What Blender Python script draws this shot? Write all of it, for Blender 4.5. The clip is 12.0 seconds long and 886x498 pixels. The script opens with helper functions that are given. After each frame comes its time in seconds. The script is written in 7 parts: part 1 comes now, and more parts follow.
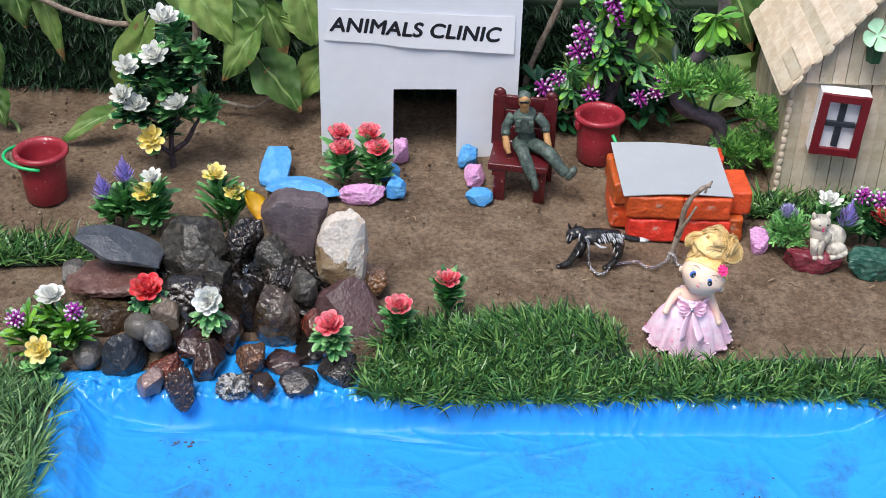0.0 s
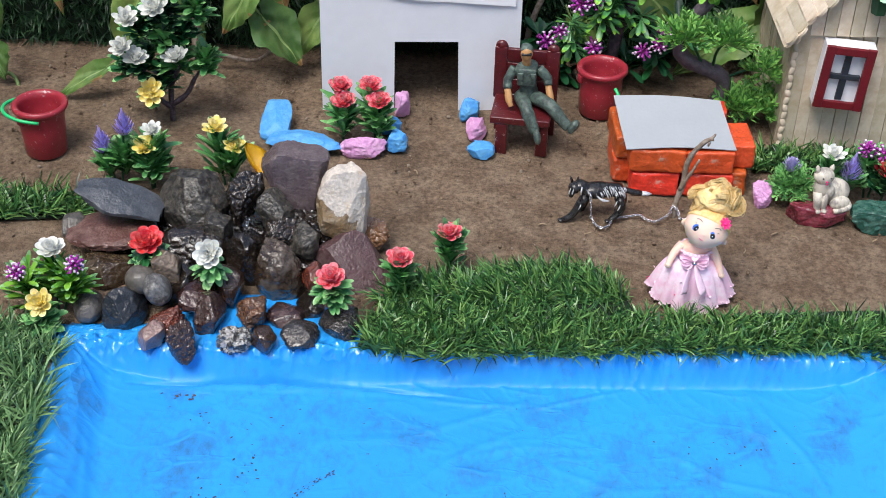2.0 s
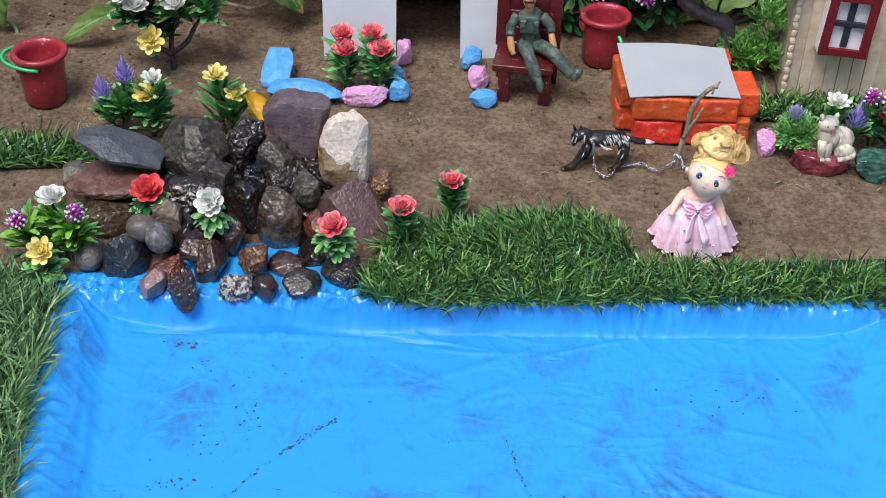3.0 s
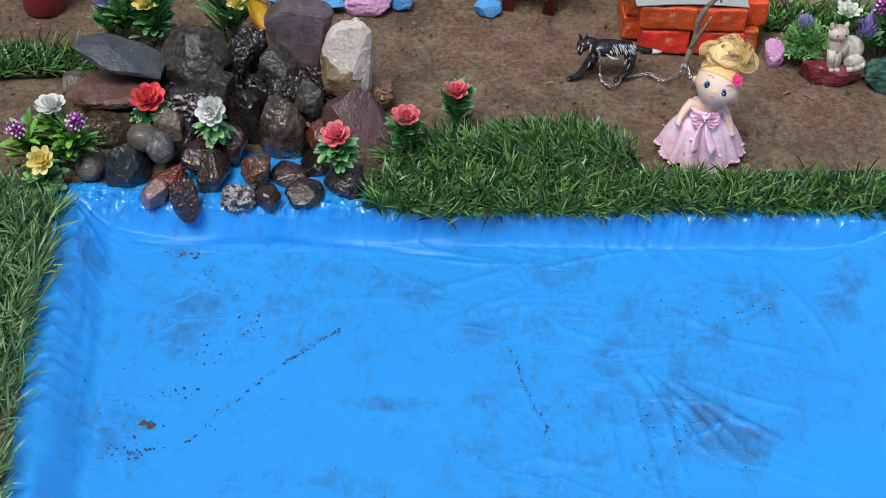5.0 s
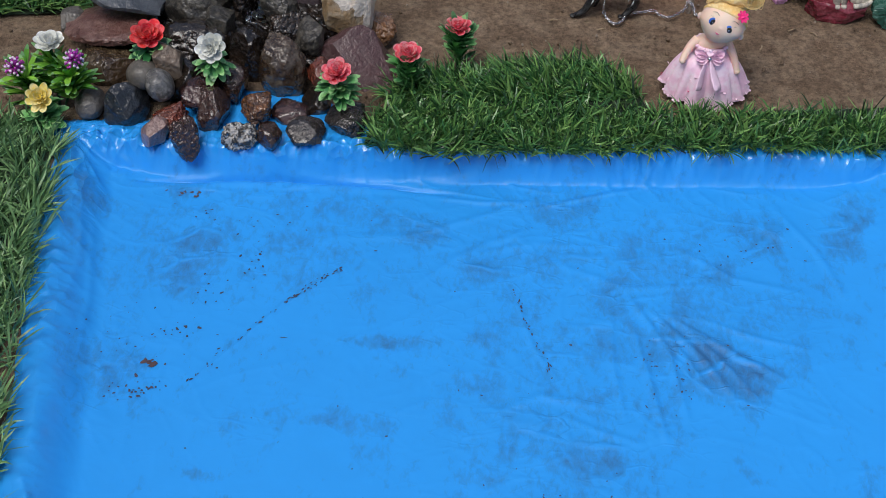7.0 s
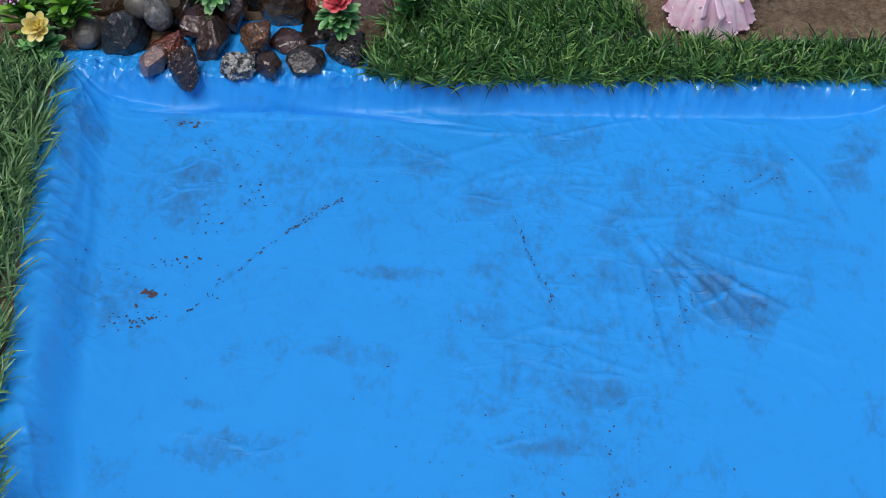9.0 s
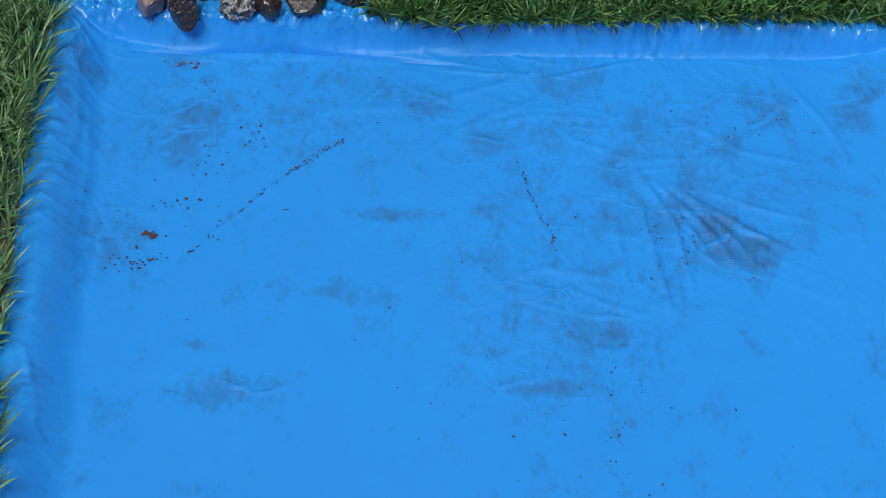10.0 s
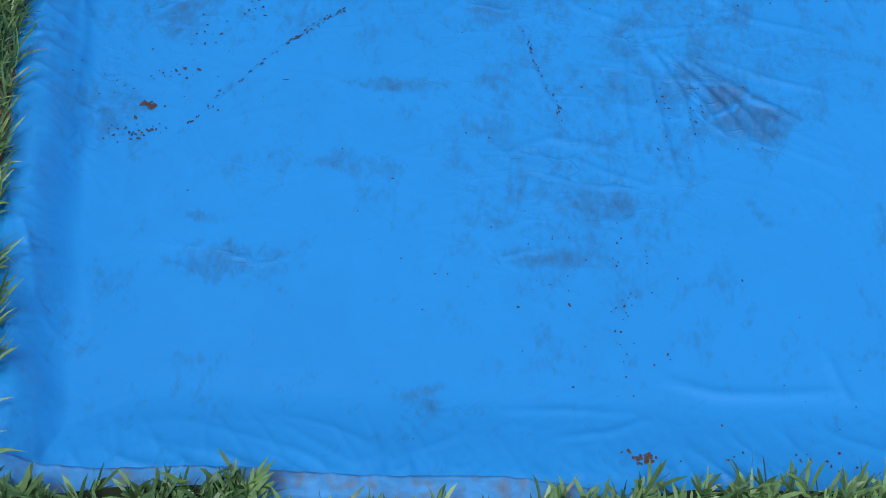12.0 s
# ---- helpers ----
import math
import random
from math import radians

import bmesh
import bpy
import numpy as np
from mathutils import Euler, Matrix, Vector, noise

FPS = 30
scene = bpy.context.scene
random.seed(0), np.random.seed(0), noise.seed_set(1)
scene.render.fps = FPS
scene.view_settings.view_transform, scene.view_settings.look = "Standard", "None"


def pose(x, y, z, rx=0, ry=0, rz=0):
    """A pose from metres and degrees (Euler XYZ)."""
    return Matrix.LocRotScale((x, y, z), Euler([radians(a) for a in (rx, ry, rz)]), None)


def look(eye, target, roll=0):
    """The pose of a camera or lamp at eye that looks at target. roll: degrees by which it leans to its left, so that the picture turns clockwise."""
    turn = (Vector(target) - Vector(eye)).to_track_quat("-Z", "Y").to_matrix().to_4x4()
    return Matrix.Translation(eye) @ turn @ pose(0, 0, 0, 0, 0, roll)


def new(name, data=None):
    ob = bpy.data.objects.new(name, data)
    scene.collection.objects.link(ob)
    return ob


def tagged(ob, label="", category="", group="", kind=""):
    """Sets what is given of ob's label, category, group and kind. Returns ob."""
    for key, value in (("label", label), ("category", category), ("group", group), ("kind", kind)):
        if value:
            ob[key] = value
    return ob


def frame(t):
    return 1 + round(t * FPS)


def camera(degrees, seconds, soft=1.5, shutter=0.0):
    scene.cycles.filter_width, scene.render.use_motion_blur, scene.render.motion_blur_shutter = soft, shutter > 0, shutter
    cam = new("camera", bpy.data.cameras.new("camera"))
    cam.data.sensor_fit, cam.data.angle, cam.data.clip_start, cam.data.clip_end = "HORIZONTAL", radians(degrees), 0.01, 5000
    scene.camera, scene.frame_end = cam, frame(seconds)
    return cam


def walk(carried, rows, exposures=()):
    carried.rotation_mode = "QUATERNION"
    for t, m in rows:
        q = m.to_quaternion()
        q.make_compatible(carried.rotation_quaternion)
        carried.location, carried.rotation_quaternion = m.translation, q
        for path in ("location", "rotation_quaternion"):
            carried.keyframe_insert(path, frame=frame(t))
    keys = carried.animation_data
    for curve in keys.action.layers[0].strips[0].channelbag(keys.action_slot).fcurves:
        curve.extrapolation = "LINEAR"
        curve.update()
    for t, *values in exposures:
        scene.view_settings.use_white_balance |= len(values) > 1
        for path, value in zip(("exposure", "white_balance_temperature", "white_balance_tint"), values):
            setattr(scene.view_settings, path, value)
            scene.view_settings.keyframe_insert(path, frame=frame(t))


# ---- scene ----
cam = camera(34.73, 12.0, soft=0.75)
# seconds, place of the eye, turn to the left, degrees below the horizon, lean
ROWS = [
    (0.0, 0.0, 0.0, 0.55, 0.0, 33.671, 1.51),
    (0.5, 0.0, 0.0002, 0.5491, 0.01, 34.049, 1.5),
    (1.0, 0.0, 0.0004, 0.5483, 0.01, 34.361, 1.51),
    (1.5, -0.0002, 0.0009, 0.5475, 0.0, 34.774, 1.54),
    (2.0, -0.0002, 0.0012, 0.5449, 0.0, 35.339, 1.53),
    (2.5, 0.0, 0.0017, 0.5424, 0.035, 36.277, 1.5),
    (3.0, -0.0002, 0.0021, 0.5404, 0.04, 37.227, 1.51),
    (5.0, -0.0009, 0.0039, 0.5318, 0.067, 40.478, 1.54),
    (5.5, -0.0008, 0.0047, 0.5309, 0.084, 41.268, 1.52),
    (6.0, -0.0008, 0.0051, 0.5297, 0.098, 41.791, 1.53),
    (6.5, -0.0009, 0.0053, 0.5283, 0.1, 42.253, 1.53),
    (7.0, -0.0009, 0.0058, 0.527, 0.096, 42.8, 1.54),
    (9.0, -0.0014, 0.0063, 0.5195, 0.031, 45.231, 1.58),
    (9.5, -0.0014, 0.0064, 0.5175, 0.031, 46.143, 1.57),
    (10.0, -0.0013, 0.0067, 0.5154, 0.04, 47.403, 1.57),
    (10.5, -0.0014, 0.0069, 0.5129, 0.03, 48.434, 1.58),
    (11.0, -0.0014, 0.0068, 0.5094, 0.028, 49.449, 1.58),
    (11.5, -0.0013, 0.0067, 0.5063, 0.03, 50.785, 1.57),
    (12.0, -0.0016, 0.0065, 0.5033, 0.01, 51.967, 1.59),
]
walk(cam, [(t, pose(x, y, z, 90 - down, 0, yaw) @ pose(0, 0, 0, 0, 0, lean)) for t, x, y, z, yaw, down, lean in ROWS],
     [(0.0, 0.43, 6250, 9), (1.5, 0.42, 6250, 9), (3.0, 0.34, 6300, 9), (5.0, -0.04, 6300, 9), (7.0, -0.26, 6250, 9), (9.0, -0.32, 6200, 9), (10.5, -0.42, 6150, 9), (12.0, -0.39, 6100, 9)])

# ---- world and light ----
SUN_UP, SUN_ROUND = 69, 222
world = bpy.data.worlds.new("sky")
scene.world = world
world.use_nodes = True
wn = world.node_tree.nodes
sky = wn.new("ShaderNodeTexSky")
sky.sky_type, sky.sun_disc = "NISHITA", False
sky.sun_elevation, sky.sun_rotation = radians(SUN_UP), radians(SUN_ROUND)
sky.air_density, sky.dust_density = 1.0, 4.0
world.node_tree.links.new(sky.outputs[0], wn["Background"].inputs[0])
wn["Background"].inputs[1].default_value = 0.135
sun = new("sun", bpy.data.lights.new("sun", "SUN"))
sun.data.energy, sun.data.angle, sun.data.color = 2.1, radians(27), (1.0, 0.96, 0.91)
sun.matrix_world = look((math.sin(radians(SUN_ROUND)) * 2, math.cos(radians(SUN_ROUND)) * 2, 2 * math.tan(radians(SUN_UP))), (0, 0.8, 0))


# ---- materials ----
def mat(name, base, rough=0.6, other=None, scale=80, var=0.25, bump=0.2, grain=400, metal=0.0, spec=0.5, coat=0.0, vary="", amount=0.3, patch=(0.45, 0.6), trans=0.0, stretch=(1, 1, 1)):
    """A surface with grain and, where other is given, patches of a second colour. vary: Random or Random Per Island."""
    m = bpy.data.materials.new(name)
    m.use_nodes = True
    n, ln = m.node_tree.nodes, m.node_tree.links
    p = n["Principled BSDF"]
    p.inputs["Roughness"].default_value, p.inputs["Metallic"].default_value = rough, metal
    p.inputs["Specular IOR Level"].default_value, p.inputs["Coat Weight"].default_value = spec, coat
    p.inputs["Coat Roughness"].default_value = 0.15
    p.inputs["Transmission Weight"].default_value = trans
    co = n.new("ShaderNodeTexCoord")
    mp = n.new("ShaderNodeMapping")
    mp.inputs["Scale"].default_value = stretch
    ln.new(co.outputs["Object"], mp.inputs["Vector"])
    fine = n.new("ShaderNodeTexNoise")
    fine.inputs["Scale"].default_value, fine.inputs["Detail"].default_value = grain, 4
    big = n.new("ShaderNodeTexNoise")
    big.inputs["Scale"].default_value, big.inputs["Detail"].default_value = scale, 5
    for t in (fine, big):
        ln.new(mp.outputs[0], t.inputs["Vector"])
    ramp = n.new("ShaderNodeValToRGB")
    ramp.color_ramp.elements[0].position, ramp.color_ramp.elements[1].position = 0.3, 0.7
    ramp.color_ramp.elements[0].color = (*[c * (1 - var) for c in base], 1)
    ramp.color_ramp.elements[1].color = (*[min(1, c * (1 + var)) for c in base], 1)
    mix = n.new("ShaderNodeMix")
    mix.data_type = "FLOAT"
    mix.inputs["Factor"].default_value = 0.4
    ln.new(big.outputs["Fac"], mix.inputs["A"])
    ln.new(fine.outputs["Fac"], mix.inputs["B"])
    ln.new(mix.outputs["Result"], ramp.inputs["Fac"])
    colour = ramp.outputs["Color"]
    if other:
        spot = n.new("ShaderNodeTexNoise")
        spot.inputs["Scale"].default_value, spot.inputs["Detail"].default_value, spot.inputs["Roughness"].default_value = scale * 1.7, 7, 0.65
        shift = n.new("ShaderNodeVectorMath")
        shift.inputs[1].default_value = (3.1, 1.7, 0.4)
        ln.new(mp.outputs[0], shift.inputs[0])
        ln.new(shift.outputs[0], spot.inputs["Vector"])
        cut = n.new("ShaderNodeMapRange")
        cut.inputs["From Min"].default_value, cut.inputs["From Max"].default_value = patch
        ln.new(spot.outputs["Fac"], cut.inputs["Value"])
        two = n.new("ShaderNodeMix")
        two.data_type = "RGBA"
        ln.new(cut.outputs[0], two.inputs["Factor"])
        ln.new(colour, two.inputs["A"])
        two.inputs["B"].default_value = (*other, 1)
        colour = two.outputs["Result"]
    if vary:
        src = n.new("ShaderNodeNewGeometry" if vary == "island" else "ShaderNodeObjectInfo")
        val = src.outputs["Random Per Island" if vary == "island" else "Random"]
        hs = n.new("ShaderNodeHueSaturation")
        rng = n.new("ShaderNodeMapRange")
        rng.inputs["To Min"].default_value, rng.inputs["To Max"].default_value = 1 - amount, 1 + amount
        ln.new(val, rng.inputs["Value"])
        ln.new(rng.outputs[0], hs.inputs["Value"])
        hue = n.new("ShaderNodeMapRange")
        hue.inputs["To Min"].default_value, hue.inputs["To Max"].default_value = 0.5 + amount * 0.04, 0.5 - amount * 0.06
        ln.new(val, hue.inputs["Value"])
        ln.new(hue.outputs[0], hs.inputs["Hue"])
        ln.new(colour, hs.inputs["Color"])
        colour = hs.outputs["Color"]
    ln.new(colour, p.inputs["Base Color"])
    if bump:
        b = n.new("ShaderNodeBump")
        b.inputs["Strength"].default_value, b.inputs["Distance"].default_value = bump, 0.002
        ln.new(mix.outputs["Result"], b.inputs["Height"])
        ln.new(b.outputs[0], p.inputs["Normal"])
    return m


SOIL = mat("damp soil", (0.165, 0.117, 0.08), 0.95, (0.222, 0.166, 0.118), 22, 0.32, 1.0, 420, spec=0.2)


def grit(m):
    """Sand grains and small crumbs over the soil."""
    n, ln = m.node_tree.nodes, m.node_tree.links
    p = n["Principled BSDF"]
    was = p.inputs["Base Color"].links[0].from_socket
    below = p.inputs["Normal"].links[0].from_socket
    co = n.new("ShaderNodeTexCoord")
    grains = n.new("ShaderNodeTexVoronoi")
    grains.inputs["Scale"].default_value, grains.inputs["Randomness"].default_value = 900, 1.0
    crumbs = n.new("ShaderNodeTexNoise")
    crumbs.inputs["Scale"].default_value, crumbs.inputs["Detail"].default_value, crumbs.inputs["Roughness"].default_value = 260, 6, 0.75
    for t in (grains, crumbs):
        ln.new(co.outputs["Object"], t.inputs["Vector"])
    shade = n.new("ShaderNodeValToRGB")
    shade.color_ramp.elements[0].position, shade.color_ramp.elements[1].position = 0.32, 0.68
    shade.color_ramp.elements[0].color, shade.color_ramp.elements[1].color = (0.46, 0.46, 0.46, 1), (1.5, 1.47, 1.42, 1)
    ln.new(crumbs.outputs["Fac"], shade.inputs["Fac"])
    mul = n.new("ShaderNodeMix")
    mul.data_type, mul.blend_type = "RGBA", "MULTIPLY"
    mul.inputs["Factor"].default_value = 1.0
    ln.new(was, mul.inputs["A"]), ln.new(shade.outputs["Color"], mul.inputs["B"])
    ln.new(mul.outputs["Result"], p.inputs["Base Color"])
    b = n.new("ShaderNodeBump")
    b.inputs["Strength"].default_value, b.inputs["Distance"].default_value = 0.9, 0.0025
    ln.new(crumbs.outputs["Fac"], b.inputs["Height"]), ln.new(below, b.inputs["Normal"])
    c = n.new("ShaderNodeBump")
    c.inputs["Strength"].default_value, c.inputs["Distance"].default_value = 0.5, 0.0008
    c.invert = True
    ln.new(grains.outputs["Distance"], c.inputs["Height"]), ln.new(b.outputs[0], c.inputs["Normal"])
    ln.new(c.outputs[0], p.inputs["Normal"])


grit(SOIL)
BLUE_LINER = mat("blue plastic sheet", (0.026, 0.303, 0.80), 0.4, None, 9, 0.05, 0.03, 70, spec=0.36)


sheen = BLUE_LINER.node_tree.nodes["Principled BSDF"]
sheen.inputs["Coat Weight"].default_value, sheen.inputs["Coat Roughness"].default_value = 0.14, 0.09


def soil_liner(m, spots):
    """Grey-brown smudges of dried dirt about some places on the sheet, broken up by pale crumple lines. spots: x, y, half-axes, turn, strength."""
    n, ln = m.node_tree.nodes, m.node_tree.links
    p = n["Principled BSDF"]
    was = p.inputs["Base Color"].links[0].from_socket
    co = n.new("ShaderNodeTexCoord")

    def calc(op, a, b, c=None, clamp=False):
        q = n.new("ShaderNodeMath")
        q.operation, q.use_clamp = op, clamp
        for i, v in enumerate((a, b, c)):
            if v is None:
                continue
            if isinstance(v, (int, float)):
                q.inputs[i].default_value = v
            else:
                ln.new(v, q.inputs[i])
        return q.outputs[0]

    def ramped(value, lo, hi, to=(0.0, 1.0), smooth=False):
        q = n.new("ShaderNodeMapRange")
        if smooth:
            q.interpolation_type = "SMOOTHSTEP"
        q.inputs["From Min"].default_value, q.inputs["From Max"].default_value = lo, hi
        q.inputs["To Min"].default_value, q.inputs["To Max"].default_value = to
        ln.new(value, q.inputs["Value"])
        return q.outputs[0]

    def laid(turn, stretch):
        q = n.new("ShaderNodeMapping")
        q.inputs["Rotation"].default_value, q.inputs["Scale"].default_value = (0, 0, radians(turn)), stretch
        ln.new(co.outputs["Object"], q.inputs["Vector"])
        return q.outputs[0]

    def cloud(vector, scale, detail, rough, distort=0.0):
        q = n.new("ShaderNodeTexNoise")
        q.inputs["Scale"].default_value, q.inputs["Detail"].default_value, q.inputs["Roughness"].default_value, q.inputs["Distortion"].default_value = scale, detail, rough, distort
        ln.new(vector, q.inputs["Vector"])
        return q

    total = None
    for x, y, rx, ry, turn, force in spots:
        q = n.new("ShaderNodeMapping")
        q.vector_type = "TEXTURE"
        q.inputs["Location"].default_value, q.inputs["Rotation"].default_value, q.inputs["Scale"].default_value = (x, y, -0.0165), (0, 0, radians(turn)), (rx, ry, 0.05)
        ln.new(co.outputs["Object"], q.inputs["Vector"])
        d = n.new("ShaderNodeVectorMath")
        d.operation = "LENGTH"
        ln.new(q.outputs[0], d.inputs[0])
        g = ramped(d.outputs["Value"], 1.75, 0.25, (0.0, force), True)
        total = g if total is None else calc("MAXIMUM", total, g)
    # dirt where a cloudy field passes a level that the smudges lower
    warp = cloud(co.outputs["Object"], 16, 4, 0.6)
    bend = n.new("ShaderNodeVectorMath")
    bend.operation = "MULTIPLY_ADD"
    bend.inputs[1].default_value = (0.035, 0.035, 0.0)
    ln.new(warp.outputs["Color"], bend.inputs[0]), ln.new(laid(-38, (0.75, 1.3, 1)), bend.inputs[2])
    coarse = cloud(laid(15, (1.15, 0.8, 1)), 46, 6, 0.62, 0.6).outputs["Fac"]
    fine = cloud(laid(-40, (1.3, 0.7, 1)), 230, 6, 0.7, 0.5).outputs["Fac"]
    field = calc("MULTIPLY_ADD", coarse, 0.55, calc("MULTIPLY", fine, 0.45))
    level = calc("MULTIPLY_ADD", total, 0.24, field)
    dirt = ramped(level, 0.55, 0.80)
    # crumple lines: cell borders of a bent field at two sizes, rubbed clean of dirt
    lines, below = None, None
    for scale, wide, deep in ((34, 0.11, 0.0007), (75, 0.1, 0.0003)):
        cell = n.new("ShaderNodeTexVoronoi")
        cell.feature = "DISTANCE_TO_EDGE"
        cell.inputs["Scale"].default_value = scale
        ln.new(bend.outputs[0], cell.inputs["Vector"])
        crest = ramped(cell.outputs["Distance"], wide, 0.0, smooth=True)
        broken = ramped(cloud(co.outputs["Object"], scale * 1.3, 2, 0.5).outputs["Fac"], 0.45, 0.62)
        crest = calc("MULTIPLY", crest, broken)
        lines = [*(lines or []), crest]
        dent = n.new("ShaderNodeBump")
        dent.inputs["Distance"].default_value = deep
        ln.new(calc("MULTIPLY_ADD", total, 0.9, 0.06, True), dent.inputs["Strength"])
        ln.new(calc("MULTIPLY_ADD", cell.outputs["Distance"], -0.5, crest), dent.inputs["Height"])
        if below is not None:
            ln.new(below, dent.inputs["Normal"])
        below = dent.outputs[0]
    ripple = n.new("ShaderNodeBump")
    ripple.inputs["Distance"].default_value, ripple.inputs["Strength"].default_value = 0.0012, 0.15
    ln.new(cloud(laid(0, (1, 1, 1)), 60, 3, 0.5).outputs["Fac"], ripple.inputs["Height"]), ln.new(below, ripple.inputs["Normal"])
    # angular crumples, stiffest where the sheet has been trodden
    crumple = cloud(laid(-25, (0.9, 1.1, 1)), 36, 2.5, 0.5, 0.4)
    crumple.noise_type = "RIDGED_MULTIFRACTAL"
    pressed = n.new("ShaderNodeBump")
    pressed.inputs["Distance"].default_value = 0.0035
    ln.new(calc("MULTIPLY_ADD", total, 0.75, 0.03, True), pressed.inputs["Strength"])
    ln.new(crumple.outputs["Fac"], pressed.inputs["Height"]), ln.new(ripple.outputs[0], pressed.inputs["Normal"])
    # hard crinkles where the film is gathered along the rim
    high = n.new("ShaderNodeSeparateXYZ")
    ln.new(co.outputs["Object"], high.inputs[0])
    facet = n.new("ShaderNodeTexVoronoi")
    facet.inputs["Scale"].default_value = 105
    ln.new(laid(12, (1.5, 0.7, 1)), facet.inputs["Vector"])
    crinkle = n.new("ShaderNodeBump")
    crinkle.inputs["Distance"].default_value = 0.004
    ln.new(calc("MULTIPLY", ramped(high.outputs["Z"], -0.0075, -0.001, (0.0, 0.8)), ramped(high.outputs["Y"], 0.6, 0.645, (0.15, 1.0))), crinkle.inputs["Strength"])
    ln.new(facet.outputs["Distance"], crinkle.inputs["Height"]), ln.new(pressed.outputs[0], crinkle.inputs["Normal"])
    # clean and glossy along the rim, dulled by dried dirt on the floor
    ln.new(ramped(high.outputs["Z"], -0.0085, -0.003, (0.03, 0.65)), p.inputs["Coat Weight"])
    ln.new(ramped(high.outputs["Z"], -0.0085, -0.003, (0.5, 0.3)), p.inputs["Roughness"])
    ln.new(crinkle.outputs[0], p.inputs["Normal"])
    ln.new(crinkle.outputs[0], p.inputs["Coat Normal"])
    seam = calc("MULTIPLY", calc("MULTIPLY", lines[1], total), 0.22)
    left = calc("ADD", calc("MULTIPLY", dirt, calc("MULTIPLY_ADD", lines[0], -0.8, 1.0)), seam)
    mix = n.new("ShaderNodeMix")
    mix.data_type = "RGBA"
    ln.new(calc("MULTIPLY", left, 0.95, clamp=True), mix.inputs["Factor"]), ln.new(was, mix.inputs["A"])
    mix.inputs["B"].default_value = (0.032, 0.14, 0.34, 1)
    ln.new(mix.outputs["Result"], p.inputs["Base Color"])


SMUDGES = (
    (-0.142, 0.581, 0.021, 0.031, 0, 0.70), (-0.150, 0.638, 0.018, 0.007, 0, 0.60), (-0.202, 0.617, 0.019, 0.015, 0, 0.40), (-0.112, 0.626, 0.019, 0.007, 0, 0.40),
    (-0.016, 0.610, 0.020, 0.016, -10, 0.70), (0.021, 0.579, 0.016, 0.013, 0, 0.50), (0.062, 0.626, 0.029, 0.020, 15, 0.60), (0.070, 0.592, 0.021, 0.011, 0, 0.50),
    (0.092, 0.566, 0.031, 0.018, 15, 0.50), (0.147, 0.507, 0.030, 0.020, -40, 0.92), (0.124, 0.531, 0.015, 0.036, -15, 0.70), (0.176, 0.613, 0.020, 0.019, 0, 0.65),
    (0.144, 0.582, 0.025, 0.016, 0, 0.50), (0.230, 0.616, 0.012, 0.030, -20, 0.70), (-0.032, 0.520, 0.025, 0.005, 0, 0.75), (0.024, 0.523, 0.018, 0.007, 0, 0.40),
)
SMUDGES += (
    (-0.041, 0.465, 0.017, 0.008, -10, 0.55), (0.049, 0.467, 0.019, 0.013, 0, 0.70), (0.076, 0.446, 0.024, 0.015, -20, 0.60), (-0.106, 0.404, 0.028, 0.011, 0, 0.65),
    (-0.117, 0.429, 0.011, 0.004, -10, 0.50), (-0.169, 0.501, 0.021, 0.037, 0, 0.50), (0.048, 0.411, 0.033, 0.007, 0, 0.65), (0.113, 0.482, 0.010, 0.026, 0, 0.40),
    (-0.006, 0.336, 0.010, 0.003, 20, 0.45), (0.002, 0.327, 0.015, 0.005, 0, 0.40), (-0.171, 0.357, 0.014, 0.021, 0, 0.30), (0.193, 0.555, 0.021, 0.022, -30, 0.35),
    (0.206, 0.432, 0.005, 0.021, 0, 0.40), (-0.101, 0.456, 0.016, 0.015, 0, 0.25), (0.1, 0.57, 0.1, 0.075, 0, 0.38), (-0.1, 0.6, 0.09, 0.045, 0, 0.34), (0.06, 0.45, 0.07, 0.06, 0, 0.3),
)
soil_liner(BLUE_LINER, SMUDGES)
GRASS = mat("artificial grass", (0.064, 0.19, 0.052), 0.34, vary="island", amount=0.9, bump=0)
GRASS_PALE = mat("paler artificial grass", (0.13, 0.265, 0.105), 0.4, vary="island", amount=0.5, bump=0)
# the backdrop's grass: the shade behind the plants is put into its colour
GRASS_SHADED = mat("shade-darkened artificial grass", (0.014, 0.05, 0.018), 0.5, vary="island", amount=0.5, bump=0)
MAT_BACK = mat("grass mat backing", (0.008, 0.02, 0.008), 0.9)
CARD_WHITE = mat("white card", (0.76, 0.78, 0.83), 0.7, scale=20, var=0.05, bump=0.1, grain=90)
PAPER = mat("white paper", (0.82, 0.83, 0.86), 0.75, scale=30, var=0.03, bump=0.1, grain=60)
CARD_GREY = mat("grey card", (0.36, 0.385, 0.41), 0.6, scale=40, var=0.05, bump=0.05)
INK = mat("black marker ink", (0.01, 0.01, 0.015), 0.5, bump=0)
BRICK = mat("orange painted brick", (0.62, 0.085, 0.02), 0.42, (0.58, 0.34, 0.25), 90, 0.35, 0.7, 420, vary="object", amount=0.25, patch=(0.59, 0.72))
BUCKET_RED = mat("red plastic", (0.32, 0.026, 0.04), 0.35, (0.5, 0.3, 0.3), 170, 0.14, 0.1, 600, patch=(0.61, 0.67))
HANDLE_GREEN = mat("green plastic", (0.03, 0.5, 0.16), 0.35, var=0.08, bump=0)
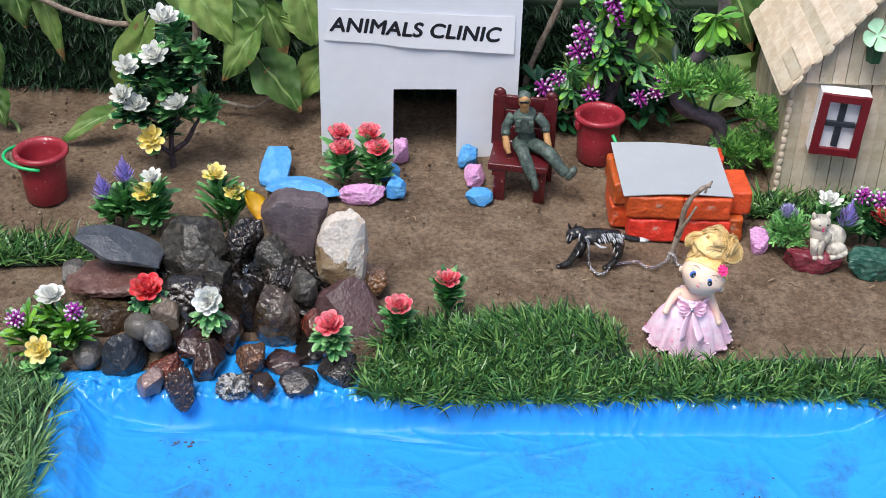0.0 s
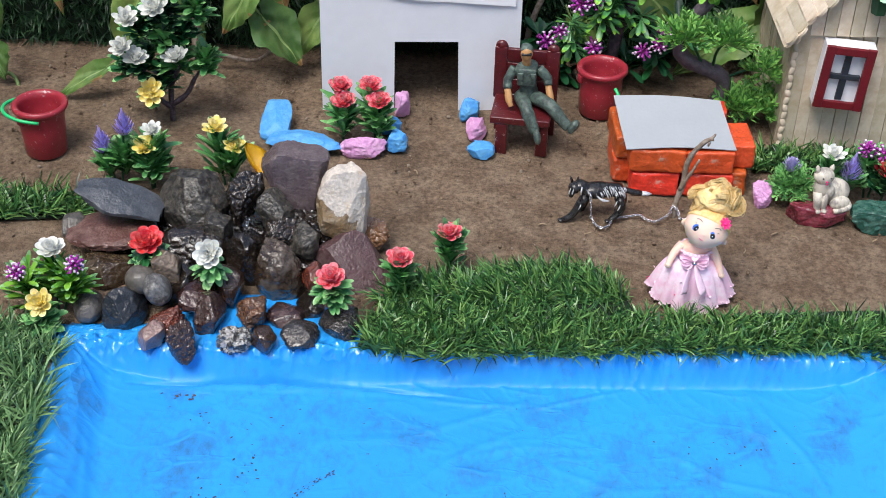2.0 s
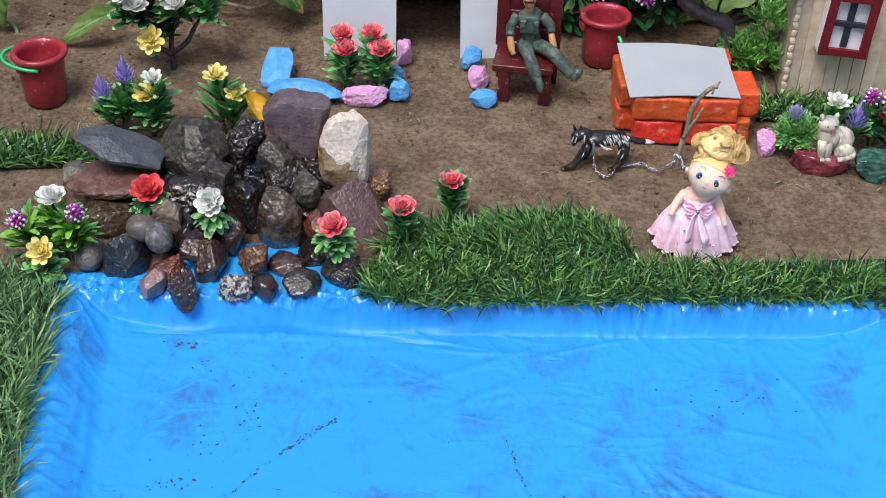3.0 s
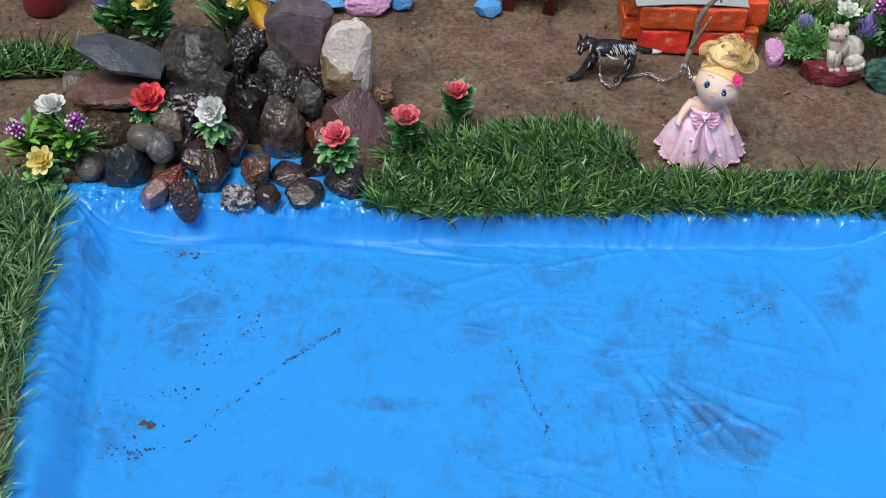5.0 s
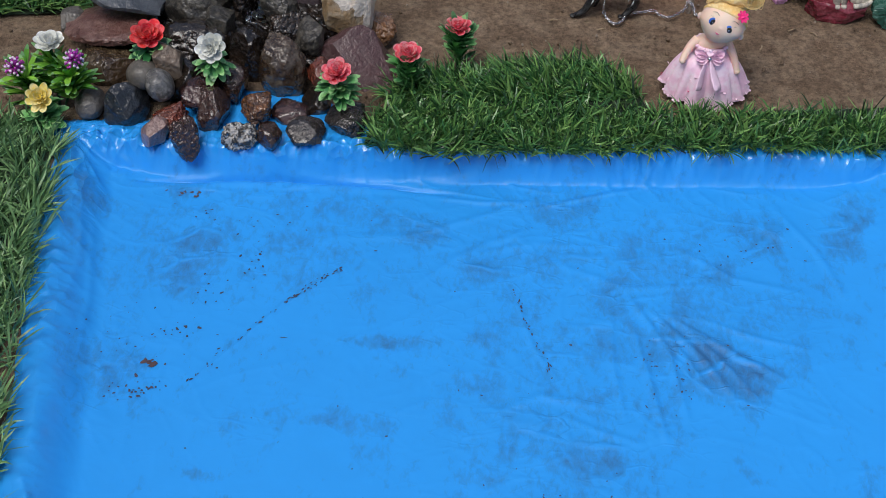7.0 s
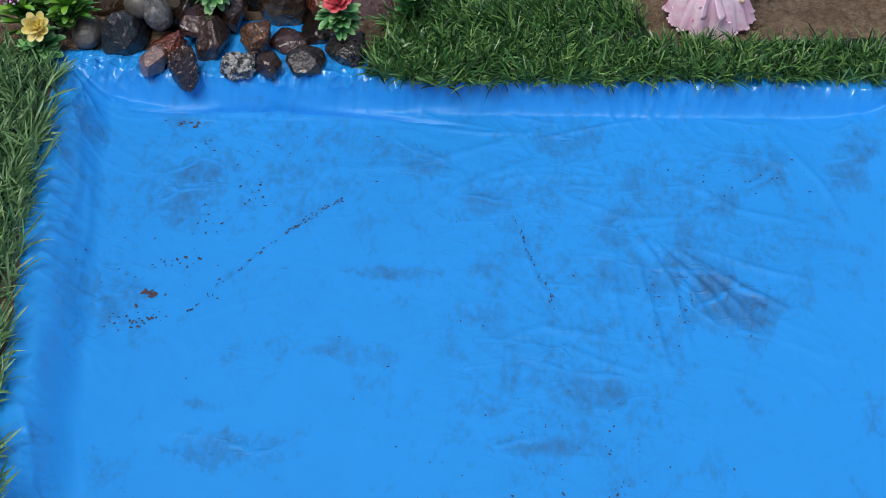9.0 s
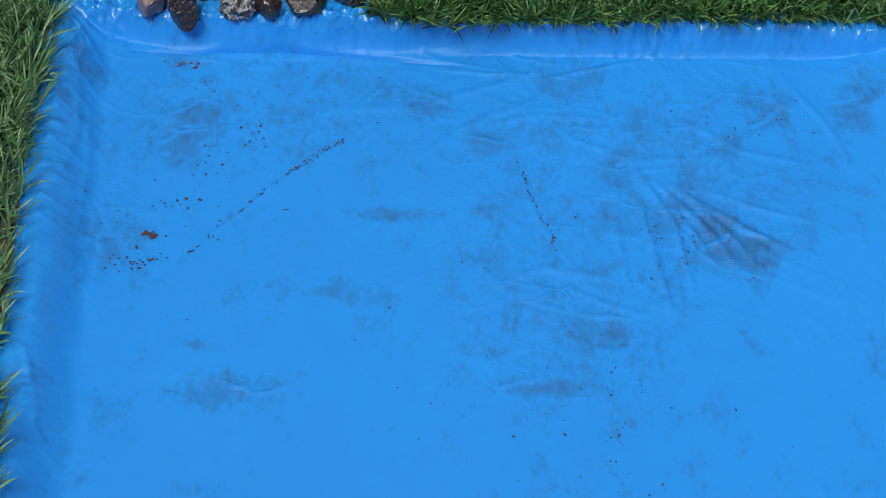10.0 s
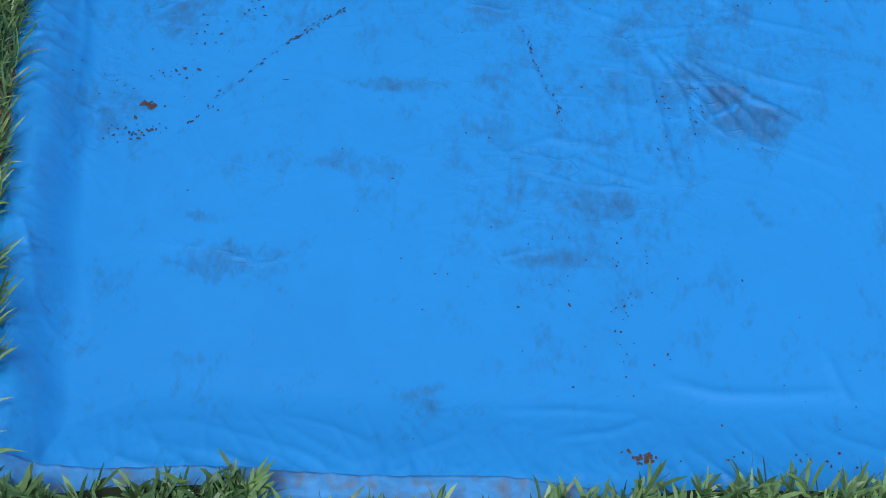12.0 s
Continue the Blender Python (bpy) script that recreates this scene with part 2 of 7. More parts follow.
MAROON = mat("maroon painted wood", (0.085, 0.009, 0.012), 0.3, (0.45, 0.36, 0.36), 230, 0.35, 0.3, 500, patch=(0.645, 0.69))
STICK_WOOD = mat("pale ice-cream stick wood", (0.6, 0.53, 0.405), 0.6, (0.5, 0.41, 0.28), 40, 0.12, 0.15, 300, vary="object", amount=0.22, stretch=(1, 1, 0.15))
WHITE_TRIM = mat("white foam board", (0.8, 0.8, 0.83), 0.7, var=0.04, bump=0.05)
DARK_BAR = mat("black window bar", (0.02, 0.025, 0.035), 0.5, bump=0)
BARK = mat("twig bark", (0.2, 0.15, 0.11), 0.8, (0.32, 0.27, 0.22), 150, 0.3, 0.5, 500)
STEM_DARK = mat("dark plastic stem", (0.045, 0.032, 0.045), 0.55, (0.1, 0.08, 0.09), 150, 0.3, 0.5, 500)
LEAF = mat("glossy green plastic leaf", (0.1, 0.32, 0.1), 0.33, vary="island", amount=0.45, bump=0)
LEAF_DARK = mat("dark green plastic leaf", (0.016, 0.09, 0.038), 0.35, vary="island", amount=0.5, bump=0)
LEAF_LIME = mat("lime green plastic leaf", (0.13, 0.36, 0.04), 0.4, vary="island", amount=0.4, bump=0)
VINE_LEAF = mat("vine leaf", (0.085, 0.17, 0.038), 0.5, (0.15, 0.23, 0.065), 26, 0.35, 0.15, 200, spec=0.35, vary="object", amount=0.4)
VINE_BROWN = mat("withered leaf", (0.27, 0.16, 0.06), 0.7, (0.15, 0.08, 0.03), 60, 0.3, 0.2, 200)
VINE_STEM = mat("green vine stalk", (0.2, 0.29, 0.09), 0.6)
WHITE_PETAL = mat("white petals", (0.74, 0.75, 0.7), 0.5, scale=200, var=0.06, bump=0, vary="island", amount=0.08)
YELLOW_PETAL = mat("yellow petals", (0.88, 0.73, 0.18), 0.5, (0.88, 0.8, 0.42), 120, 0.1, 0, vary="island", amount=0.12)
RED_PETAL = mat("red petals", (0.72, 0.03, 0.035), 0.4, (0.8, 0.18, 0.18), 150, 0.15, 0, vary="island", amount=0.15)
CORAL_PETAL = mat("coral pink petals", (0.75, 0.09, 0.13), 0.45, (0.85, 0.36, 0.38), 200, 0.15, 0, vary="island", amount=0.15)
VIOLET_PETAL = mat("violet florets", (0.5, 0.38, 0.8), 0.55, vary="island", amount=0.5, bump=0)
MAGENTA_BUD = mat("magenta buds", (0.4, 0.04, 0.36), 0.5, vary="island", amount=0.3, bump=0)
WHITE_BUD = mat("pale pink bud tips", (0.78, 0.6, 0.78), 0.5, bump=0)
WHITE_EDGE = mat("white petal edges", (0.84, 0.84, 0.8), 0.5, bump=0)
YELLOW_EDGE = mat("pale yellow petal edges", (0.88, 0.82, 0.46), 0.5, bump=0)
RED_EDGE = mat("red petal edges", (0.8, 0.12, 0.12), 0.4, bump=0)
CORAL_EDGE = mat("pale coral petal edges", (0.85, 0.36, 0.38), 0.45, bump=0)
LEAF_EDGE = mat("pale green leaf edges", (0.19, 0.4, 0.16), 0.35, vary="island", amount=0.4, bump=0)
STONE_BLUE = mat("blue painted stone", (0.07, 0.31, 0.72), 0.6, (0.12, 0.38, 0.7), 90, 0.16, 0.6, 350)
STONE_PINK = mat("pink painted stone", (0.58, 0.28, 0.53), 0.6, (0.66, 0.38, 0.6), 90, 0.16, 0.6, 350)


# ---- building helpers ----
def finish(ob, smooth=True):
    if smooth:
        for f in ob.data.polygons:
            f.use_smooth = True
    return ob


def mesh_of(name, bm, materials):
    me = bpy.data.meshes.new(name)
    bm.normal_update()
    bm.to_mesh(me)
    bm.free()
    for m in materials if isinstance(materials, (list, tuple)) else [materials]:
        me.materials.append(m)
    return me


def part(name, bm, material, parent, label="", smooth=True, m=None):
    ob = new(name, mesh_of(name, bm, material))
    ob.parent = parent
    if m is not None:
        ob.matrix_basis = m
    return finish(tagged(ob, label), smooth)


def single(name, bm, material, m, label, category, group="", kind="", smooth=True):
    ob = new(name, mesh_of(name, bm, material))
    ob.matrix_basis = m
    return finish(tagged(ob, label, category, group, kind), smooth)


def thing(name, m, label, category, group=""):
    ob = new(name)
    ob.empty_display_size = 0.01
    ob.matrix_basis = m
    return tagged(ob, label, category, group)


def box(bm, x, y, z, sx, sy, sz, turn=None, bevel=0.0006, mi=0, rough=0.0):
    """A bevelled box about its middle."""
    b = bmesh.new()
    bmesh.ops.create_cube(b, size=1)
    bmesh.ops.scale(b, vec=(sx, sy, sz), verts=b.verts)
    if bevel:
        bmesh.ops.bevel(b, geom=b.edges[:], offset=bevel, segments=2, affect="EDGES", profile=0.6)
    if rough:
        bmesh.ops.subdivide_edges(b, edges=[e for e in b.edges if e.calc_length() > 0.004], cuts=4, use_grid_fill=True)
        for v in b.verts:
            v.co += noise.noise_vector(v.co * 90 + Vector((x, y, z)) * 50) * rough
    bmesh.ops.transform(b, matrix=Matrix.Translation((x, y, z)) @ (turn or Matrix()), verts=b.verts)
    join(bm, b, mi)


def join(bm, b, mi=0):
    made = {}
    for v in b.verts:
        made[v] = bm.verts.new(v.co)
    for f in b.faces:
        try:
            g = bm.faces.new([made[v] for v in f.verts])
            g.material_index = mi
        except ValueError:
            pass
    b.free()


def tube(bm, pts, radii, seg=8, mi=0, squash=1.0):
    """A round rod along points, with closed ends."""
    pts = [Vector(p) for p in pts]
    if not isinstance(radii, (list, tuple)):
        radii = [radii] * len(pts)
    rings, up = [], None
    for i, p in enumerate(pts):
        d = (pts[min(i + 1, len(pts) - 1)] - pts[max(i - 1, 0)]).normalized()
        side = d.orthogonal().normalized() if up is None else (up - d * up.dot(d)).normalized()
        up = side
        other = d.cross(side)
        rings.append([bm.verts.new(p + (side * math.cos(a) + other * math.sin(a) * squash) * radii[i]) for a in [2 * math.pi * k / seg for k in range(seg)]])
    for a, b in zip(rings, rings[1:]):
        for k in range(seg):
            bm.faces.new((a[k], a[(k + 1) % seg], b[(k + 1) % seg], b[k])).material_index = mi
    bm.faces.new(rings[0][::-1]).material_index = mi
    bm.faces.new(rings[-1]).material_index = mi


def spline(pts, n=6):
    """Points of a smooth curve through pts."""
    p = [Vector(q) for q in pts]
    p = [p[0] * 2 - p[1], *p, p[-1] * 2 - p[-2]]
    out = []
    for i in range(1, len(p) - 2):
        for k in range(n):
            t = k / n
            out.append(0.5 * (2 * p[i] + (p[i + 1] - p[i - 1]) * t + (2 * p[i - 1] - 5 * p[i] + 4 * p[i + 1] - p[i + 2]) * t * t + (3 * p[i] - p[i - 1] - 3 * p[i + 1] + p[i + 2]) * t ** 3))
    return out + [p[-2]]


def lathe(bm, profile, seg=32, mi=0):
    rings = [[bm.verts.new((r * math.cos(2 * math.pi * k / seg), r * math.sin(2 * math.pi * k / seg), z)) for k in range(seg)] for r, z in profile]
    for a, b in zip(rings, rings[1:]):
        for k in range(seg):
            bm.faces.new((a[k], a[(k + 1) % seg], b[(k + 1) % seg], b[k])).material_index = mi
    return rings


def ball(bm, c, r, sub=2, mi=0, turn=None):
    b = bmesh.new()
    bmesh.ops.create_icosphere(b, subdivisions=sub, radius=1)
    m = Matrix.Translation(c) @ (turn or Matrix()) @ Matrix.Diagonal((*(r if isinstance(r, (list, tuple)) else (r, r, r)), 1))
    bmesh.ops.transform(b, matrix=m, verts=b.verts)
    join(bm, b, mi)


def blade(bm, m, length, width, cup=0.2, curl=0.2, rows=4, shape=0.5, mi=0, cols=1, full=1.2, tip=None):
    """A leaf or petal from the origin of m along its x, its face up; shape: where it is widest."""
    grid = []
    k = math.log(0.5) / math.log(shape)
    for i in range(rows + 1):
        u = i / rows
        u = 1 - (1 - u) ** full
        w = width * 0.5 * max(0.14 if i == 0 else 0.08, math.sin(math.pi * min(1, max(0, u ** k))) ** (0.85 / full))
        row = []
        for j in range(-cols, cols + 1):
            v = j / cols
            row.append(bm.verts.new(m @ Vector((length * u * (1 - abs(curl) * 0.15 * u), v * w, cup * width * (v * v - 0.3) * math.sin(math.pi * u) + curl * length * u * u))))
        grid.append(row)
    for i, (a, b) in enumerate(zip(grid, grid[1:])):
        for j in range(2 * cols):
            bm.faces.new((a[j], b[j], b[j + 1], a[j + 1])).material_index = mi if tip is None or i < rows - 2 else tip


def aim(c, az, el, roll=0):
    """A pose at c with its x axis at az, el degrees."""
    return Matrix.Translation(c) @ pose(0, 0, 0, 0, 0, az) @ pose(0, 0, 0, 0, -el, 0) @ pose(0, 0, 0, roll, 0, 0)


def blossom(bm, c, r, tilt=(0, 0), layers=4, petals=7, wide=0.62, seed=0, open_up=12):
    rnd = random.Random(seed)
    base = Matrix.Translation(c) @ pose(0, 0, 0, tilt[0], tilt[1], 0) @ pose(0, 0, 0, 0, 0, rnd.uniform(0, 360))
    for i in range(layers):
        n = max(4, petals - i)
        rr = r * (1 - 0.2 * i)
        for k in range(n):
            m = base @ aim((0, 0, i * r * 0.1), 360 / n * (k + 0.5 * (i % 2)) + rnd.uniform(-7, 7), open_up + 19 * i + rnd.uniform(-5, 5))
            blade(bm, m, rr * rnd.uniform(0.92, 1.06), rr * wide, 0.4, 0.22, 7, 0.66, 0, 2, 1.9, 1)
    ball(bm, base @ Vector((0, 0, r * 0.35)), r * 0.14, 1)


def leaves(bm, c, n, length, width, spread=(10, 60), top=0.0, seed=0, shape=0.62, cup=0.25, curl=-0.15):
    rnd = random.Random(seed)
    for k in range(n):
        el = rnd.uniform(*spread)
        z = rnd.uniform(0, top)
        blade(bm, aim(Vector(c) + Vector((0, 0, z)), k * 137.5 + rnd.uniform(-15, 15), el, rnd.uniform(-20, 20)), length * rnd.uniform(0.75, 1.15), width * rnd.uniform(0.8, 1.15), cup, curl * rnd.uniform(0.2, 1.6), 6, shape, 0, 1, 1.7, 1)


def lavender(bm, c, h, r, seed=0, lean=(0, 0)):
    rnd = random.Random(seed)
    base = Matrix.Translation(c) @ pose(0, 0, 0, lean[0], lean[1], 0)
    rings = 12
    for i in range(rings):
        u = i / (rings - 1)
        rr = r * (1 - u) ** 0.9 + r * 0.1
        for k in range(12 if i < 7 else 8):
            blade(bm, base @ aim((0, 0, h * u * 0.92), k * 360 / 12 + i * 23 + rnd.uniform(-9, 9), 18 + 45 * u), rr * rnd.uniform(0.9, 1.15), r * 0.2 * (1 - u * 0.5), 0.3, 0.45, 3, 0.6)


def bud_cluster(bm, c, r, n=26, seed=0, squash=1.0):
    """Radial buds, coloured below and pale at their tips."""
    rnd = random.Random(seed)
    for k in range(n):
        z = 1 - 1.7 * (k + 0.5) / n
        d = Vector((math.cos(k * 2.39996) * math.sqrt(1 - z * z), math.sin(k * 2.39996) * math.sqrt(1 - z * z), z * squash)).normalized()
        L = r * rnd.uniform(0.85, 1.1)
        c0 = Vector(c)
        tube(bm, [c0 + d * L * 0.15, c0 + d * L * 0.7], [r * 0.05, r * 0.1], 5, 0)
        ball(bm, c0 + d * L * 0.84, r * 0.145, 1, 1 if rnd.random() < 0.5 else 0)


def grass(name, label, material, places, length, width, lean, seed, parent=None, tuft=7, droop=1.0):
    """Many tapered bent blades in one mesh, in tufts. places: n x 3 roots; lean: mean outward direction."""
    rng = np.random.default_rng(seed)
    n = len(places)
    # the blades of a tuft share a root and much of their direction
    first = (np.arange(n) // tuft) * tuft
    roots = places[first] + rng.normal(0, 0.0011, (n, 3)) * np.array([1, 1, 0.0] if parent is None else [1, 0.0, 1])
    az = rng.uniform(0, 2 * np.pi, n)[first] + rng.normal(0, 0.75, n)
    bend = rng.uniform(0.3, 1.9, n)
    L = length * rng.uniform(0.5, 1.15, n) * rng.uniform(0.75, 1.15, n)[first]
    out = np.stack([np.cos(az), np.sin(az), np.zeros(n)], 1) * bend[:, None] * 0.75 + np.array(lean) * rng.uniform(0.3, 1.2, (n, 1))
    up = np.array([0, 0, 1.0]) if parent is None else np.array(parent)
    out += up
    out /= np.linalg.norm(out, axis=1)[:, None]
    side = np.cross(out, rng.normal(size=(n, 3)))
    side /= np.linalg.norm(side, axis=1)[:, None]
    sag = np.array([0, 0, -1.0]) * (rng.uniform(0.05, 0.55, n) * L * droop)[:, None]
    sway = side * (rng.normal(0, 0.16, n) * L)[:, None]
    W = width * rng.uniform(0.7, 1.25, n)[:, None]
    Lc = L[:, None]
    p = [roots + out * Lc * u + sag * u ** 2.2 + sway * u ** 2 for u in (0.0, 0.4, 0.75, 1.0)]
    vs = np.stack([p[0] - side * W * 0.4, p[0] + side * W * 0.4, p[1] + side * W * 0.5, p[1] - side * W * 0.5, p[2] + side * W * 0.42, p[2] - side * W * 0.42, p[3]], 1).reshape(-1, 3)
    faces = []
    for i in range(n):
        a = 7 * i
        faces += [(a, a + 1, a + 2, a + 3), (a + 3, a + 2, a + 4, a + 5), (a + 5, a + 4, a + 6)]
    me = bpy.data.meshes.new(name)
    me.from_pydata(vs.tolist(), [], faces)
    me.materials.append(material)
    ob = new(name, me)
    return finish(tagged(ob, label, "grass", kind="stuff"))


def inside(poly, n, seed):
    """n random points inside a polygon of x, y corners."""
    rng = np.random.default_rng(seed)
    P = np.array(poly)
    lo, hi = P.min(0), P.max(0)
    got = np.zeros((0, 2))
    while len(got) < n:
        q = rng.uniform(lo, hi, (n, 2))
        ok = np.zeros(n, bool)
        for (x1, y1), (x2, y2) in zip(P, np.roll(P, -1, 0)):
            hit = ((y1 > q[:, 1]) != (y2 > q[:, 1])) & (q[:, 0] < (x2 - x1) * (q[:, 1] - y1) / (y2 - y1 + 1e-12) + x1)
            ok ^= hit
        got = np.concatenate([got, q[ok]])
    return got[:n]


def sheet(bm, grid, thick, mi=0):
    """A thin sheet of a grid of points, thick downwards along its normals."""
    rows, cols = len(grid), len(grid[0])
    at = lambda j, i: Vector(grid[j][i])
    lo, hi = [], []
    for j in range(rows):
        a, b = [], []
        for i in range(cols):
            n = (at(j, min(i + 1, cols - 1)) - at(j, max(i - 1, 0))).cross(at(min(j + 1, rows - 1), i) - at(max(j - 1, 0), i)).normalized()
            a.append(bm.verts.new(at(j, i)))
            b.append(bm.verts.new(at(j, i) - n * thick))
        hi.append(a), lo.append(b)
    for j in range(rows - 1):
        for i in range(cols - 1):
            bm.faces.new((hi[j][i], hi[j][i + 1], hi[j + 1][i + 1], hi[j + 1][i])).material_index = mi
            bm.faces.new((lo[j + 1][i], lo[j + 1][i + 1], lo[j][i + 1], lo[j][i])).material_index = mi
    edge = [(0, i) for i in range(cols)] + [(j, cols - 1) for j in range(1, rows)] + [(rows - 1, i) for i in range(cols - 2, -1, -1)] + [(j, 0) for j in range(rows - 2, 0, -1)]
    for (j, i), (q, p) in zip(edge, edge[1:] + edge[:1]):
        bm.faces.new((hi[q][p], hi[j][i], lo[j][i], lo[q][p])).material_index = mi


def slab(name, poly, z0, z1, material, m, label, category, kind="", wobble=0.0):
    bm = bmesh.new()
    a = [bm.verts.new((x, y, z0)) for x, y in poly]
    b = [bm.verts.new((x, y, z1)) for x, y in poly]
    bm.faces.new(b)
    bm.faces.new(a[::-1])
    for i in range(len(poly)):
        j = (i + 1) % len(poly)
        bm.faces.new((a[i], a[j], b[j], b[i]))
    return single(name, bm, material, m, label, category, kind=kind, smooth=False)


# ---- ground, pool and grass mats ----
def spaced(lo, hi, step, far):
    mid = list(np.arange(lo, hi + 1e-9, step))
    out, d = [], step
    p = lo
    while p > -far:
        d *= 1.5
        p -= d
        out.append(p)
    low = out[::-1]
    out, d, p = [], step, mid[-1]
    while p < far:
        d *= 1.5
        p += d
        out.append(p)
    return low + mid + out


def pool_left(y):
    return -0.229 + (0.675 - y) * 0.12


POOL_NEAR, POOL_RIGHT = 0.284, 0.285


def pool_back(x):
    """The far rim."""
    return 0.672 + 0.004 * math.exp(-((x - 0.2) / 0.12) ** 2)


def rock_bay(x):
    """How far the sheet runs on, flat, under the stones."""
    return 0.034 * math.exp(-((x + 0.115) / 0.055) ** 4)


def pool_in(x, y):
    """How far inside the pool's rim a place lies."""
    return min(x - pool_left(y), POOL_RIGHT - x, pool_back(x) + rock_bay(x) - y, y - 0.264)


def build_ground():
    xs, ys = spaced(-0.6, 0.6, 0.006, 60), spaced(0.1, 1.1, 0.006, 60)
    bm = bmesh.new()
    grid = []
    for y in ys:
        row = []
        for x in xs:
            z = 0.0025 * noise.noise((x * 14, y * 14, 0)) + 0.0014 * noise.noise((x * 55, y * 55, 3)) + 0.0007 * noise.noise((x * 170, y * 170, 5))
            d = pool_in(x, y)
            if d > 0:
                z -= 0.045 * min(1, d / 0.03)
            row.append(bm.verts.new((x, y, z - 0.001)))
        grid.append(row)
    for a, b in zip(grid, grid[1:]):
        for i in range(len(xs) - 1):
            bm.faces.new((a[i], a[i + 1], b[i + 1], b[i]))
    single("ground", bm, SOIL, Matrix(), "brown damp sandy soil with small clods", "ground", kind="structure")


# long folds in the sheet: points, height, breadth
FOLDS = (
    (((0.024, 0.326), (0.052, 0.327), (0.084, 0.326)), 0.0007, 0.0022),
    (((0.048, 0.311), (0.071, 0.315), (0.089, 0.324)), 0.001, 0.0022),
    (((0.095, 0.345), (0.119, 0.338), (0.138, 0.338), (0.178, 0.341)), 0.0012, 0.003),
    (((0.169, 0.364), (0.172, 0.349), (0.177, 0.334)), 0.0008, 0.0025),
    (((-0.13, 0.489), (-0.108, 0.517), (-0.087, 0.547), (-0.056, 0.578)), 0.0005, 0.0016),
    (((0.038, 0.559), (0.043, 0.533), (0.048, 0.517), (0.06, 0.494)), 0.0005, 0.0016),
    (((0.1, 0.56), (0.118, 0.52), (0.124, 0.47)), 0.0013, 0.0022), (((0.11, 0.55), (0.135, 0.515), (0.15, 0.485)), 0.0014, 0.0022), (((0.12, 0.545), (0.15, 0.52), (0.178, 0.5)), 0.0013, 0.0022), (((0.1, 0.54), (0.106, 0.5), (0.112, 0.455)), 0.0012, 0.002),
    (((0.116, 0.535), (0.128, 0.512), (0.136, 0.492)), 0.001, 0.0016), (((0.126, 0.54), (0.146, 0.512), (0.162, 0.485)), 0.0011, 0.0018), (((0.135, 0.545), (0.165, 0.53), (0.195, 0.522)), 0.0009, 0.002), (((0.09, 0.55), (0.088, 0.51), (0.092, 0.47)), 0.0009, 0.002), (((0.06, 0.585), (0.1, 0.565), (0.15, 0.57)), 0.0006, 0.0025), (((0.13, 0.6), (0.16, 0.575), (0.2, 0.565)), 0.0007, 0.0022), (((-0.02, 0.56), (0.01, 0.59), (0.05, 0.615)), 0.0006, 0.0025), (((0.19, 0.64), (0.21, 0.6), (0.22, 0.56)), 0.0009, 0.0025),
    (((0.02, 0.47), (0.05, 0.485), (0.085, 0.478)), 0.0007, 0.0025), (((0.055, 0.475), (0.08, 0.462), (0.1, 0.455)), 0.0006, 0.002), (((-0.03, 0.6), (0.02, 0.622), (0.06, 0.642)), 0.0007, 0.0025), (((0.0, 0.585), (0.05, 0.6), (0.09, 0.598)), 0.0005, 0.0025),
    (((-0.2, 0.6), (-0.19, 0.54), (-0.188, 0.5)), 0.0006, 0.002), (((-0.21, 0.62), (-0.2, 0.57), (-0.2, 0.53)), 0.0006, 0.002), (((-0.075, 0.6), (-0.03, 0.603), (0.01, 0.6)), 0.0006, 0.0035),
    (((-0.108, 0.673), (-0.066, 0.6605), (-0.032, 0.6555), (0.025, 0.663)), 0.0016, 0.0022), (((-0.03, 0.649), (0.01, 0.652), (0.05, 0.658)), 0.001, 0.002), (((-0.006, 0.637), (0.02, 0.634), (0.045, 0.634)), 0.0008, 0.0018), (((0.05, 0.63), (0.08, 0.64), (0.115, 0.651)), 0.0009, 0.0018),
)


FOLD_BOXES = [((min(p[0] for p in pts) - 0.012, max(p[0] for p in pts) + 0.012, min(p[1] for p in pts) - 0.012, max(p[1] for p in pts) + 0.012), pts, high, broad) for pts, high, broad in FOLDS]


def fold_height(x, y):
    h = 0.0
    for (lo_x, hi_x, lo_y, hi_y), pts, high, broad in FOLD_BOXES:
        if not (lo_x < x < hi_x and lo_y < y < hi_y):
            continue
        best, along = 1.0, 0.0
        for k, ((x0, y0), (x1, y1)) in enumerate(zip(pts, pts[1:])):
            dx, dy = x1 - x0, y1 - y0
            t = max(0, min(1, ((x - x0) * dx + (y - y0) * dy) / (dx * dx + dy * dy)))
            d = math.hypot(x - x0 - t * dx, y - y0 - t * dy)
            if d < best:
                best, along = d, (k + t) / (len(pts) - 1)
        h += high * math.exp(-(best / broad) ** 2) * (math.sin(math.pi * min(1, max(0, along))) ** 0.5 if 0 < along < 1 else 0)
    return h


def ridge(x, y, z, sharp):
    """Thin crests in a field of noise."""
    return (1 - min(1, 1.6 * abs(noise.noise((x, y, z))))) ** sharp


def slope(d, wide):
    """0 at the rim, 1 at the foot of a bank of that breadth."""
    s = min(1.0, max(0.0, d / wide))
    return s * s * (3 - 2 * s)


